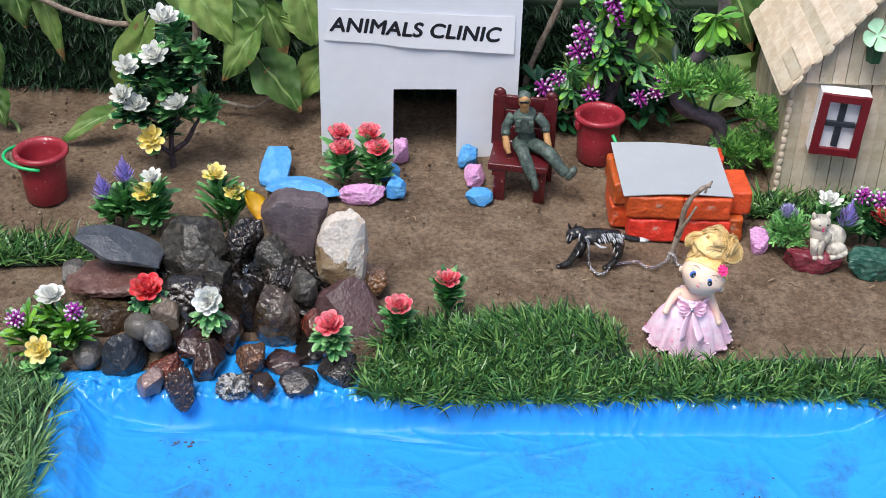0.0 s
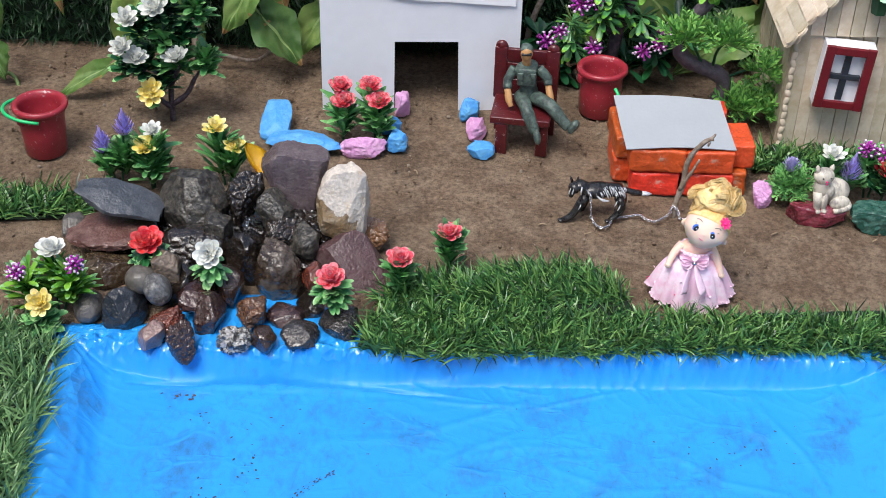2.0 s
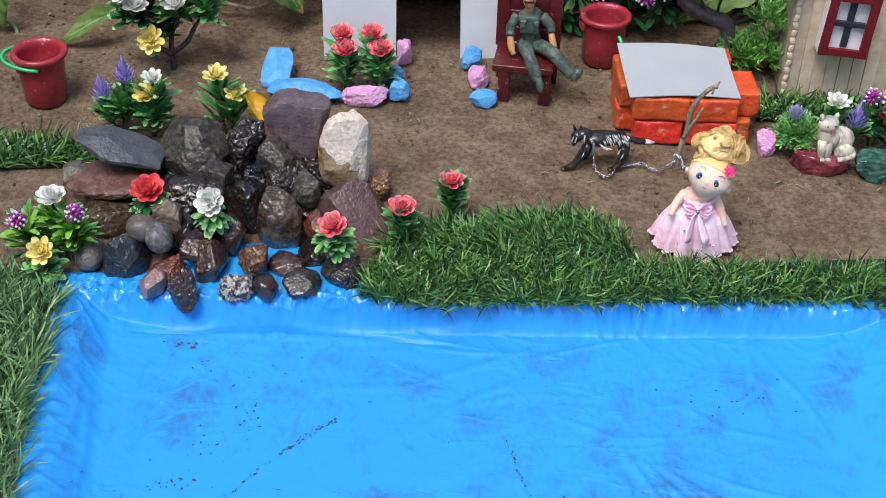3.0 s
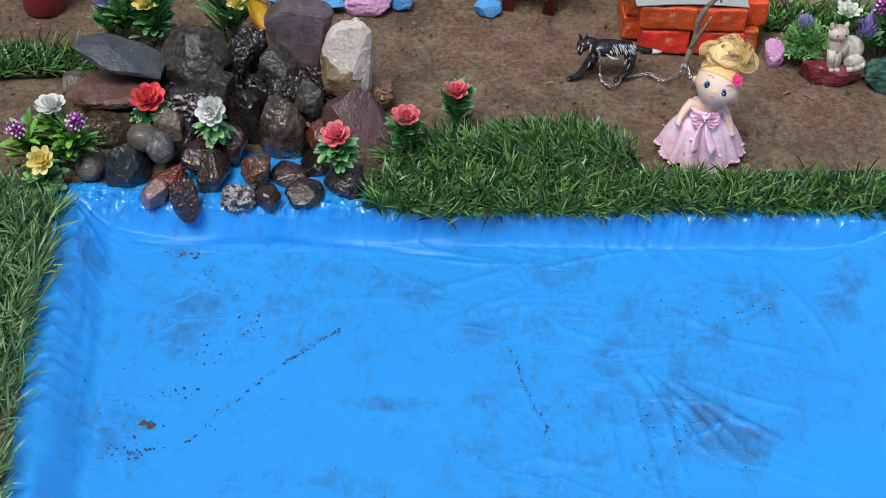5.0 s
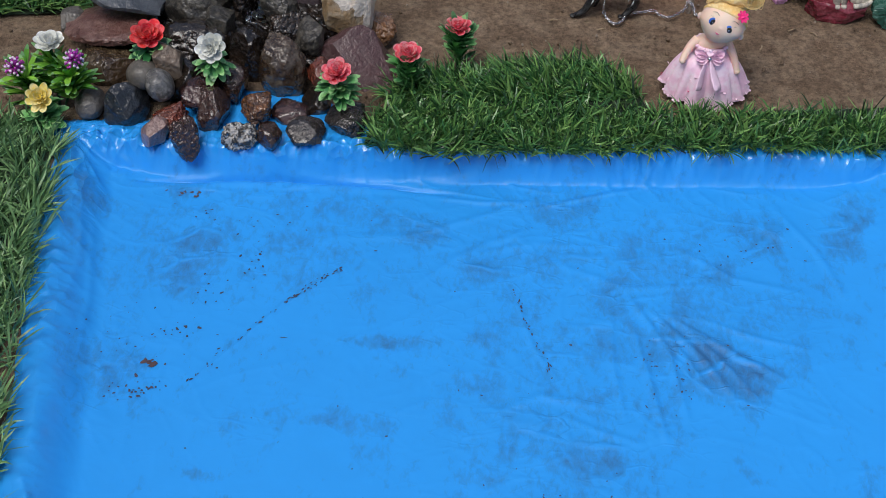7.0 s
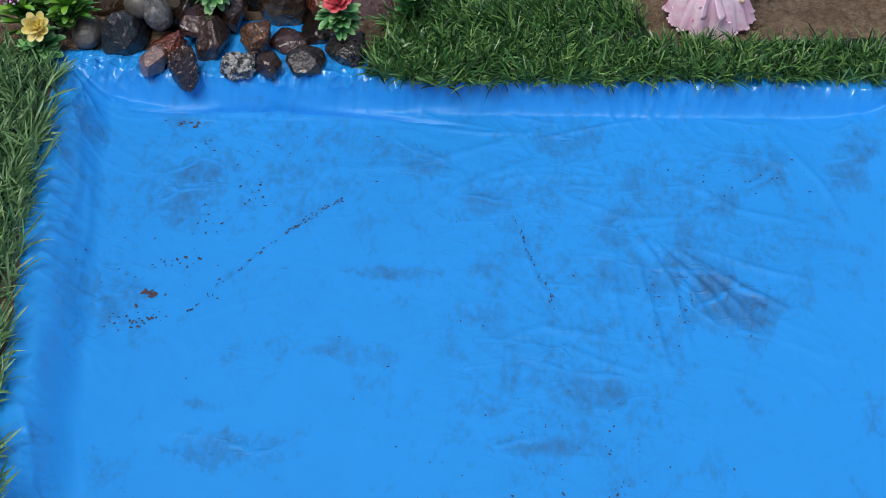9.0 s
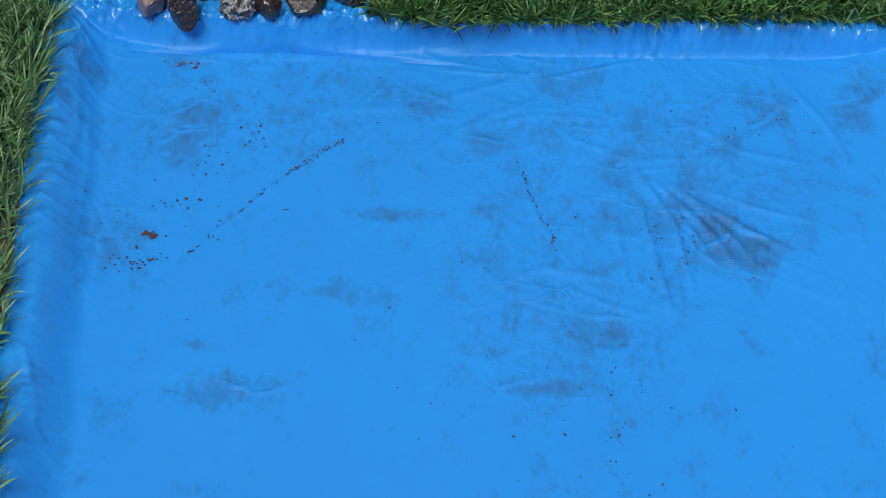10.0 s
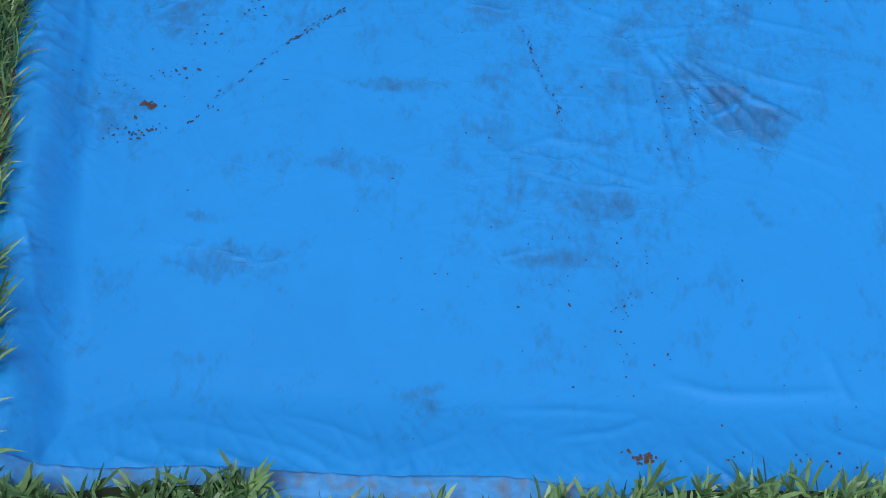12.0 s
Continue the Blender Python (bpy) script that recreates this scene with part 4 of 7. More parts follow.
rock(ROCK_PURPLE, "wedge", (-0.0978, 0.7850, 0.0335), (0.0450, 0.0300, 0.0650), 0, 7, "large purple-grey wedge rock")
rock(ROCK_QUARTZ, "round", (-0.0656, 0.7680, 0.0359), (0.0353, 0.0320, 0.0590), 8, 8, "white and ochre quartz rock")
rock(ROCK_AMBER, "rough", (-0.0492, 0.7750, 0.0086), (0.0282, 0.0300, 0.0210), 0, 9, "amber brown rock")
rock(ROCK_DARK, "round", (-0.1086, 0.7620, 0.0319), (0.0229, 0.0260, 0.0314), -15, 10, "dark upright stone")
rock(ROCK_PIT, "rough", (-0.1038, 0.7520, 0.0238), (0.0251, 0.0260, 0.0199), 0, 11, "wet pitted black stone")
rock(ROCK_DARK, "round", (-0.0890, 0.7450, 0.0191), (0.0197, 0.0250, 0.0233), 15, 12, "small dark stone")
rock(ROCK_PURPLE2, "prism", (-0.0593, 0.7350, 0.0028), (0.0395, 0.0400, 0.0484), -30, 13, "purple-brown wedge rock")
rock(ROCK_BRICK, "round", (-0.0806, 0.7150, 0.0129), (0.0163, 0.0200, 0.0223), 0, 14, "red stone")
rock(ROCK_OCHRE, "round", (-0.1037, 0.7220, 0.0123), (0.0310, 0.0350, 0.0462), -12, 15, "wet ochre-brown rock")
rock(ROCK_WET_GAP, "round", (-0.1256, 0.7400, 0.0051), (0.0289, 0.0300, 0.0523), 0, 16, "wet black rock")
rock(ROCK_WET_GAP, "round", (-0.1597, 0.7500, 0.0108), (0.0475, 0.0350, 0.0294), 0, 17, "wet black rock")
rock(ROCK_DARK, "round", (-0.1460, 0.7570, 0.0216), (0.0184, 0.0250, 0.0207), 0, 18, "dark grey stone")
rock(ROCK_TAN, "block", (-0.1705, 0.7100, 0.0256), (0.0176, 0.0200, 0.0229), -10, 19, "small tan stone")
rock(ROCK_PEBBLE, "pebble", (-0.1856, 0.7000, 0.0207), (0.0204, 0.0200, 0.0170), 0, 20, "round grey pebble")
rock(ROCK_PEBBLE2, "pebble", (-0.1745, 0.6920, 0.0188), (0.0163, 0.0200, 0.0204), -25, 21, "grey layered pebble")
rock(ROCK_WET_GAP, "round", (-0.1618, 0.7080, 0.0115), (0.0199, 0.0250, 0.0274), 0, 22, "wet black stone")
rock(ROCK_SLATE2, "round", (-0.1947, 0.6870, 0.0086), (0.0268, 0.0320, 0.0311), 0, 23, "dark blue-grey stone")
rock(ROCK_GREY, "pebble", (-0.2176, 0.6900, 0.0058), (0.0184, 0.0250, 0.0168), 0, 24, "grey stone")
rock(ROCK_BRICK, "rough", (-0.1668, 0.6760, 0.0066), (0.0220, 0.0250, 0.0175), 0, 25, "wet red-brown stone")
rock(ROCK_ROSE, "round", (-0.1740, 0.6620, 0.0067), (0.0157, 0.0200, 0.0197), 20, 26, "pale pink stone")
rock(ROCK_REDPIT, "rough", (-0.1545, 0.6580, 0.0069), (0.0178, 0.0220, 0.0246), -10, 27, "dark red pitted stone")
rock(ROCK_REDWET, "round", (-0.1529, 0.6930, 0.0133), (0.0203, 0.0250, 0.0131), 10, 28, "wet dark red stone")
rock(ROCK_REDPIT, "round", (-0.1420, 0.6820, 0.0082), (0.0199, 0.0250, 0.0282), 0, 29, "dark red-brown stone")
rock(ROCK_BROWNWET, "round", (-0.1350, 0.7080, 0.0093), (0.0229, 0.0280, 0.0315), 0, 30, "wet brown stone")
rock(ROCK_RUST, "rough", (-0.1162, 0.6840, 0.0092), (0.0199, 0.0250, 0.0212), 15, 31, "orange-brown stone")
rock(ROCK_REDWET, "round", (-0.0961, 0.6900, 0.0027), (0.0237, 0.0250, 0.0138), 0, 32, "wet purple-brown stone")
rock(ROCK_SPECK, "speck", (-0.1244, 0.6640, 0.0050), (0.0221, 0.0200, 0.0173), 0, 33, "white-speckled grey stone")
rock(ROCK_BROWNWET, "round", (-0.1063, 0.6620, 0.0059), (0.0154, 0.0200, 0.0159), 0, 34, "dark brown stone")
rock(ROCK_GREYRED, "round", (-0.0854, 0.6680, 0.0061), (0.0238, 0.0240, 0.0120), 5, 35, "grey stone with white flecks")
rock(ROCK_WET_GAP, "round", (-0.0817, 0.7000, 0.0014), (0.0191, 0.0220, 0.0178), 0, 36, "wet black stone")
rock(ROCK_GREYDK, "rough", (-0.0627, 0.6800, 0.0060), (0.0254, 0.0300, 0.0155), 0, 37, "dark grey stone")
# added filler stones in the heart of the pile, near-black for its shaded gaps
for k, (c, s) in enumerate((((-0.15, 0.78, 0.006), (0.09, 0.05, 0.034)), ((-0.208, 0.772, 0.004), (0.06, 0.05, 0.028)), ((-0.09, 0.775, 0.008), (0.07, 0.045, 0.04)), ((-0.105, 0.745, 0.004), (0.06, 0.04, 0.03)), ((-0.18, 0.735, 0.002), (0.05, 0.04, 0.028)), ((-0.175, 0.712, 0.003), (0.03, 0.03, 0.024)))):
    rock(ROCK_WET_GAP, "rough", c, s, 0, 60 + k, "wet black rock")


# ---- painted edging stones ----
def painted(material, form, x, y, z, size, turn, seed, label, lean=(0, 0)):
    single("painted_stone", stone_mesh(form, size, seed), material, pose(x, y, z, lean[0], lean[1], turn), label, "stone", "painted stones by the clinic")


painted(STONE_BLUE, "prism", -0.1275, 0.9175, 0.0095, (0.023, 0.014, 0.036), -6, 71, "blue painted stone slab leaning on its neighbour", (-50, -6))
painted(STONE_BLUE, "round", -0.1035, 0.8925, 0.0055, (0.058, 0.026, 0.016), -9, 72, "long blue painted stone lying on the soil", (0, 2))
painted(STONE_PINK, "block", -0.0605, 0.889, 0.006, (0.035, 0.018, 0.015), 4, 73, "pink painted stone on the soil")
painted(STONE_BLUE, "block", -0.0365, 0.897, 0.006, (0.016, 0.018, 0.015), 15, 74, "blue painted stone with a brown smudge")
painted(STONE_BLUE, "block", -0.041, 0.918, 0.006, (0.016, 0.015, 0.016), 40, 78, "blue painted stone behind the flowers")
painted(STONE_PINK, "block", -0.034, 0.946, 0.009, (0.012, 0.016, 0.022), 0, 75, "pink painted stone by the doorway")
painted(STONE_BLUE, "block", 0.0175, 0.943, 0.008, (0.015, 0.018, 0.02), -15, 76, "blue painted stone by the doorway")
painted(STONE_PINK, "block", 0.022, 0.917, 0.006, (0.016, 0.018, 0.015), 20, 77, "pink painted stone on the soil")
painted(STONE_BLUE, "round", 0.0255, 0.889, 0.005, (0.021, 0.018, 0.012), 0, 79, "flat blue painted stone on the soil")
painted(STONE_PINK, "rough", 0.2215, 0.833, 0.008, (0.015, 0.014, 0.021), 0, 80, "mauve painted stone beside the plants")
painted(mat("dark red glazed stone", (0.16, 0.02, 0.035), 0.14, (0.25, 0.06, 0.08), 80, 0.3, 1.0, 300), "block", 0.256, 0.815, 0.006, (0.042, 0.02, 0.019), -12, 81, "glossy dark red stone under the cat figure")
painted(mat("dark green glazed stone", (0.02, 0.08, 0.06), 0.2, (0.06, 0.14, 0.11), 80, 0.3, 1.0, 300), "block", 0.3005, 0.811, 0.006, (0.045, 0.022, 0.02), -4, 82, "glossy dark green stone")


# ---- the animal clinic ----
def wall_sheet(bm, outline, hole, thick):
    """An upright sheet in x, z with one doorway that stands on the ground."""
    (x0, z0), (x1, z1), (x2, z2), (x3, z3) = outline
    (a, b, c, d) = hole
    loop = [(x0, z0), (a[0], z0), b, c, (d[0], z0), (x1, z1), (x2, z2), (x3, z3)]
    f = [bm.verts.new((x, -thick / 2, z)) for x, z in loop]
    g = [bm.verts.new((x, thick / 2, z)) for x, z in loop]
    bm.faces.new(f)
    bm.faces.new(g[::-1])
    for i in range(len(loop)):
        j = (i + 1) % len(loop)
        bm.faces.new((f[j], f[i], g[i], g[j]))


clinic = thing("clinic_house", pose(0, 0.957, 0, 0, 0, 2.5), "white cardboard model house with a doorway and a paper sign", "model house")
bm = bmesh.new()
wall_sheet(bm, [(-0.0957, -0.002), (0.0535, -0.002), (0.0535, 0.165), (-0.0957, 0.165)], [(-0.0408, 0), (-0.0405, 0.058), (0.0072, 0.0582), (0.0085, 0)], 0.003)
part("front_wall", bm, CARD_WHITE, clinic, smooth=False)
for nm, x in (("side_wall", -0.0942), ("side_wall", 0.052)):
    bm = bmesh.new()
    box(bm, x, 0.0465, 0.0815, 0.003, 0.0898, 0.167, bevel=0.0002)
    part(nm, bm, CARD_WHITE, clinic, smooth=False)
bm = bmesh.new()
box(bm, -0.021, 0.045, 0.1675, 0.156, 0.1, 0.003, bevel=0.0002)
part("roof", bm, CARD_WHITE, clinic, smooth=False)
bm = bmesh.new()
rows = []
for j in range(5):
    v = j / 4
    row = []
    for i in range(25):
        u = i / 24
        lift = -0.0024 - 0.0009 * math.sin(u * 3.1) - 0.0005 * math.sin(u * 17 + v) - 0.0012 * (1 - v) * u * u
        row.append((-0.0918 + u * 0.1405 + 0.006 * (1 - u) * v, lift, (0.0985 - 0.0105 * u + 0.0005 * math.sin(u * 9)) * (1 - v) + (0.1235 - 0.0055 * u) * v))
    rows.append(row)
sheet(bm, rows, 0.0002)
paper = part("paper_sign", bm, PAPER, clinic, "strip of white paper, slightly curled", smooth=False)


def lettering(text, size, m, material, parent, name="lettering", label="", offset=0.0, shear=0.0, space=1.0):
    cu = bpy.data.curves.new(name, "FONT")
    cu.body, cu.size, cu.offset, cu.shear, cu.space_character = text, size, offset, shear, space
    cu.align_x, cu.align_y = "CENTER", "CENTER"
    cu.extrude = 0.00008
    tmp = bpy.data.objects.new("tmp", cu)
    me = bpy.data.meshes.new_from_object(tmp)
    bpy.data.objects.remove(tmp)
    me.materials.clear()
    me.materials.append(material)
    ob = new(name, me)
    ob.parent, ob.matrix_basis = parent, m
    return tagged(ob, label)


sign = lettering("ANIMALS CLINIC", 0.0158, Matrix(), INK, clinic, "lettering", "hand-lettered black marker writing", 0.0, 0.12, 1.03)
bm = bmesh.new()
for dx, dz in ((0, 0), (0.0005, 0.0001), (-0.0005, 0), (0.0001, 0.0005), (0, -0.0005)):
    start = len(bm.verts)
    bm.from_mesh(sign.data)
    bm.verts.ensure_lookup_table()
    for v in bm.verts[start:]:
        v.co += Vector((dx, dz, 0.00003 * (dx + dz) / 0.0005))
bm.to_mesh(sign.data)
bm.free()
lay = pose(-0.0245, 0, 0.1072, 90, 3.6, 0) @ Matrix.Diagonal((1.02, 1, 1, 1))
for v in sign.data.vertices:
    p = lay @ v.co
    u = (p.x + 0.0918) / 0.1405
    q = (p.z - (0.0985 - 0.0105 * u)) / 0.0275
    p.y += -0.00255 - 0.0009 * math.sin(u * 3.1) - 0.0005 * math.sin(u * 17 + q) - 0.0012 * (1 - q) * u * u
    p.z += 0.0003 * noise.noise((p.x * 150, 0, 0))
    v.co = p

# ---- red bench ----
bench = thing("toy_bench", pose(0.0555, 0.912, 0, 0, 0, -8), "dark maroon painted wooden toy bench on soil", "bench")
for nm, x, y, z, sx, sy, sz in (("seat", 0, -0.003, 0.0275, 0.0435, 0.036, 0.0055),):
    bm = bmesh.new()
    box(bm, x, y, z, sx, sy, sz, bevel=0.001)
    part(nm, bm, MAROON, bench)
for x, y in ((-0.013, -0.018), (0.0165, -0.016), (-0.018, 0.016), (0.019, 0.016)):
    bm = bmesh.new()
    box(bm, x, y, 0.0118, 0.0085, 0.0048, 0.0258, bevel=0.0007)
    part("leg", bm, MAROON, bench)
for x in (-0.019, 0.019):
    bm = bmesh.new()
    box(bm, x, 0.0165, 0.048, 0.0095, 0.005, 0.042, bevel=0.001)
    ball(bm, (x, 0.0165, 0.0692), (0.0047, 0.0028, 0.0045), 2)
    part("back_post", bm, MAROON, bench)
for z, h in ((0.037, 0.0125), (0.0503, 0.0125), (0.0625, 0.0105)):
    bm = bmesh.new()
    box(bm, 0, 0.0165, z, 0.0292, 0.0034, h, bevel=0.0007)
    part("back_slat", bm, MAROON, bench)

# ---- brick well with its card ----
well = thing("brick_well", pose(0.166, 0.868, 0), "square toy well of rough orange painted bricks", "well")


def brick(x, y, z, sx, sy, sz, turn, seed):
    bm = bmesh.new()
    random.seed(seed)
    box(bm, 0, 0, 0, sx * 0.98, sy, sz * 0.97, bevel=0.0018, rough=0.0008)
    bmesh.ops.subdivide_edges(bm, edges=[e for e in bm.edges if e.calc_length() > 0.002], cuts=3, use_grid_fill=True)
    for v in bm.verts:
        p = v.co + Vector((seed * 0.31, 0, 0))
        chip = max(0, noise.noise(p * 120) - 0.25)
        v.co *= 1 - 0.07 * chip
        v.co += noise.noise_vector(p * 160) * 0.0004 + noise.noise_vector(p * 420) * 0.00025
    part("brick", bm, BRICK, well, m=pose(x, y, z, 0, 0, turn))


for k, a in enumerate(((-0.019, -0.018, 0.0095, 0.034, 0.018, 0.019, 1), (0.0185, -0.018, 0.0095, 0.036, 0.018, 0.019, -2), (0.035, -0.014, 0.0095, 0.02, 0.02, 0.019, 4),
                       (-0.0185, -0.019, 0.029, 0.0395, 0.018, 0.018, -1), (0.0175, -0.019, 0.0285, 0.0345, 0.018, 0.018, 2), (-0.038, 0.012, 0.0095, 0.018, 0.042, 0.019, 0),
                       (-0.039, 0.012, 0.029, 0.017, 0.045, 0.018, 3), (0.040, 0.012, 0.0095, 0.018, 0.042, 0.019, -3), (0.0405, -0.002, 0.0288, 0.018, 0.034, 0.0185, 3),
                       (-0.018, 0.038, 0.0095, 0.036, 0.018, 0.019, 0), (0.02, 0.038, 0.0095, 0.036, 0.018, 0.019, 0), (-0.017, 0.038, 0.029, 0.037, 0.018, 0.018, 1), (0.02, 0.038, 0.029, 0.035, 0.018, 0.018, -1))):
    brick(*a, k + 1)
bm = bmesh.new()
rows = [[((i / 12 - 0.5) * 0.0765 - 0.005 * (j / 8 - 0.5), (j / 8 - 0.5) * (0.062 - 0.006 * i / 12) + 0.001, 0.0075 * (j / 8) ** 1.3 + 0.0014 * math.cos((i / 12 - 0.5) * 4) - 0.0008) for i in range(13)] for j in range(9)]
sheet(bm, rows, 0.0006)
single("grey_card", bm, CARD_GREY, pose(0.1605, 0.8695, 0.0402, 0, 0, -0.5), "sheet of grey card laid over the brick well", "card", smooth=False)


# ---- buckets ----
def bucket(x, y, h, r_top, r_low, turn, label):
    b = thing("toy_bucket", pose(x, y, 0, 0, 0, turn), label, "bucket")
    bm = bmesh.new()
    t = 0.0012
    lathe(bm, [(0.0004, 0.0015), (r_low - 0.001, 0.001), (r_low, 0.002), (r_low + (r_top - r_low) * 0.5, h * 0.5), (r_top - 0.0005, h - 0.006), (r_top, h - 0.005), (r_top + 0.002, h - 0.0042), (r_top + 0.0027, h - 0.003),
               (r_top + 0.0026, h - 0.0012), (r_top + 0.0014, h), (r_top - 0.0008, h - 0.0004), (r_top - t - 0.001, h - 0.003), (r_top - t - 0.0012, h - 0.006), (r_low - t, 0.004), (0.0004, 0.0035)], 48)
    part("body", bm, BUCKET_RED, b)
    for s in (-1, 1):
        bm = bmesh.new()
        box(bm, s * (r_top + 0.0012), 0, h - 0.008, 0.0028, 0.006, 0.006, bevel=0.0005)
        part("lug", bm, BUCKET_RED, b)
    return b


b = bucket(-0.29, 0.879, 0.0415, 0.0172, 0.0146, 55, "red plastic toy bucket with its green handle folded down, on soil")
bm = bmesh.new()
arc = [(0.0192 * math.cos(a), -0.026 * math.sin(a), 0.0345 + 0.0035 * math.sin(a)) for a in [math.pi * k / 24 for k in range(25)]]
tube(bm, arc, 0.0013, 8)
part("handle", bm, HANDLE_GREEN, b, "green plastic loop handle", m=pose(0, 0, 0, 0, 0, -135))
b = bucket(0.117, 0.958, 0.0405, 0.0168, 0.0152, 20, "dark red plastic toy bucket behind the well")
bm = bmesh.new()
tube(bm, [(0.0085, -0.0195, 0.032), (0.0125, -0.0225, 0.025), (0.016, -0.025, 0.018)], 0.0013, 8)
part("handle", bm, HANDLE_GREEN, b, "green plastic handle hanging down", m=pose(0, 0, 0, 0, 0, -20))


# ---- figures: one plain mesh each ----
SKIN = mat("doll vinyl skin", (0.87, 0.6, 0.47), 0.45, var=0.03, bump=0)
vinyl = SKIN.node_tree.nodes["Principled BSDF"]
vinyl.inputs["Subsurface Weight"].default_value, vinyl.inputs["Subsurface Scale"].default_value = 0.25, 0.004
HAIR = mat("golden doll hair", (0.8, 0.54, 0.2), 0.34, (0.88, 0.68, 0.34), 120, 0.2, 0.15, 1200)
PINK_CLOTH = mat("pink satin cloth", (0.93, 0.6, 0.76), 0.42, (0.95, 0.76, 0.87), 70, 0.12, 0.35, 350)
PINK_LACE = mat("pale pink lace", (0.92, 0.66, 0.79), 0.6, var=0.1, bump=0.5, grain=900)
PINK_HOT = mat("bright pink plastic", (0.8, 0.03, 0.2), 0.35, bump=0)
EYE_BLUE = mat("blue eye paint", (0.05, 0.16, 0.6), 0.3, bump=0)
BLACK_PLASTIC = mat("black plastic", (0.012, 0.012, 0.013), 0.25, (0.03, 0.03, 0.03), 150, 0.3, 0.4)
SILVER = mat("silver metal", (0.62, 0.62, 0.64), 0.25, metal=1.0, bump=0)
SILVER_PAINT = mat("silver brushed paint", (0.6, 0.62, 0.66), 0.3, (0.12, 0.12, 0.13), 300, 0.3, 0.2, patch=(0.52, 0.66))
ARMY_GREEN = mat("grey-green plastic", (0.085, 0.125, 0.105), 0.5, (0.04, 0.055, 0.05), 170, 0.35, 0.8)
FIGURE_SKIN = mat("tan plastic", (0.5, 0.27, 0.11), 0.5, var=0.15, bump=0.1)
CAT_WHITE = mat("off-white glazed ceramic", (0.6, 0.555, 0.465), 0.35, (0.28, 0.255, 0.225), 55, 0.14, 0.25, patch=(0.47, 0.6), stretch=(1.6, 0.8, 0.9))


def build_doll():
    bm = bmesh.new()
    skin, hair, pink, lace, hot, blue, dark, white = range(8)
    # skirt: a fluted cone, two layers, with a scalloped lace hem
    seg = 144
    for layer, (grow, lift, phase) in enumerate(((1.0, 0.0, 0.0), (0.93, -0.0012, 0.5))):
        rings = []
        for i in range(15):
            u = i / 14
            row = []
            for k in range(seg):
                a = 2 * math.pi * k / seg
                w = a + 0.16 * math.sin(3 * a + 1)
                flute = math.cos(6 * w + 1.4 + phase)
                fold = 1 + u ** 0.8 * (0.1 * abs(flute) ** 0.7 * 2 - 0.11) + 0.012 * u * math.cos(27 * a)
                r = (0.0092 + 0.0160 * u ** 0.5) * fold * grow
                dip = 0.0016 * u * math.sin(6 * w + 1.4) + 0.0045 * u * abs(math.cos(a)) ** 3
                row.append(bm.verts.new((-0.002 * (1 - u) + r * math.cos(a) * 1.03, -0.005 * (1 - u) + r * math.sin(a) * 0.84, 0.0345 - 0.0335 * u ** 1.12 + dip + lift * u)))
            rings.append(row)
        for i in range(14):
            for k in range(seg):
                bm.faces.new((rings[i][k], rings[i + 1][k], rings[i + 1][(k + 1) % seg], rings[i][(k + 1) % seg])).material_index = lace if i == 13 or layer else pink
        if layer == 0:
            for k in range(0, seg, 2):
                ball(bm, rings[14][k].co + Vector((0, 0, 0.0005)), (0.0009, 0.0009, 0.0009), 1, lace)
                ball(bm, (rings[13][k].co + rings[14][k].co) * 0.5, (0.0006, 0.0006, 0.0006), 1, lace)
            rnd = random.Random(12)
            for k in range(26):
                i, j = rnd.randint(5, 12), rnd.randint(0, seg - 1)
                m = Matrix.Translation(rings[i][j].co) @ pose(0, 0, 0, rnd.uniform(20, 70), 0, rnd.uniform(0, 360))
                blade(bm, m, 0.0026, 0.0014, 0.4, 0.4, 3, 0.5, hot if k % 5 == 0 else lace)
    at = Vector((-0.002, -0.005, 0))
    # bodice with a ruffled edge, bow and ribbon tails
    tube(bm, [at + Vector(p) for p in ((0, 0, 0.031), (0, 0, 0.0365), (0.0006, -0.0004, 0.0425))], [0.0098, 0.0092, 0.0098], 24, pink)
    for k in range(26):
        a = 2 * math.pi * k / 26
        ball(bm, at + Vector((0.0006 + 0.0098 * math.cos(a), 0.0092 * math.sin(a), 0.0422 + 0.0006 * (k % 2))), (0.0015, 0.0013, 0.0013), 1, pink if k % 2 else lace)
    bow = at + Vector((-0.001, -0.0102, 0.0385))
    for s in (-1, 1):
        for up, long, mi in ((24, 0.0098, lace), (2, 0.0092, pink), (-22, 0.0082, lace)):
            blade(bm, Matrix.Translation(bow + Vector((0, -0.0006, 0))) @ pose(0, 0, 0, 0, 0, 0 if s > 0 else 180) @ pose(0, 0, 0, 62 if s > 0 else -62, 0, 0) @ pose(0, 0, 0, 0, 0, up if s > 0 else -up), long, 0.0052, 0.9, 0.14 * (1 if s > 0 else -1), 7, 0.62, mi, 3)
        tail = spline([bow + Vector((s * 0.001, -0.001, -0.001)), bow + Vector((s * 0.0035 - 0.0005, -0.0062, -0.009)), bow + Vector((s * 0.006 + 0.0005, -0.0105, -0.0185))], 4)
        tube(bm, tail, [0.0014, 0.0022, 0.0029, 0.0033, 0.0036, 0.0039, 0.0041, 0.0042, 0.0038], 8, lace, 0.18)
    ball(bm, bow + Vector((0, -0.0015, 0)), 0.0015, 2, white)
    # shoulders, arms, neck
    ball(bm, at + Vector((0.0007, 0, 0.0432)), (0.0098, 0.0066, 0.0058), 3, skin)
    tube(bm, [at + Vector((0.001, 0, 0.044)), at + Vector((0.003, -0.001, 0.053))], 0.0036, 12, skin)
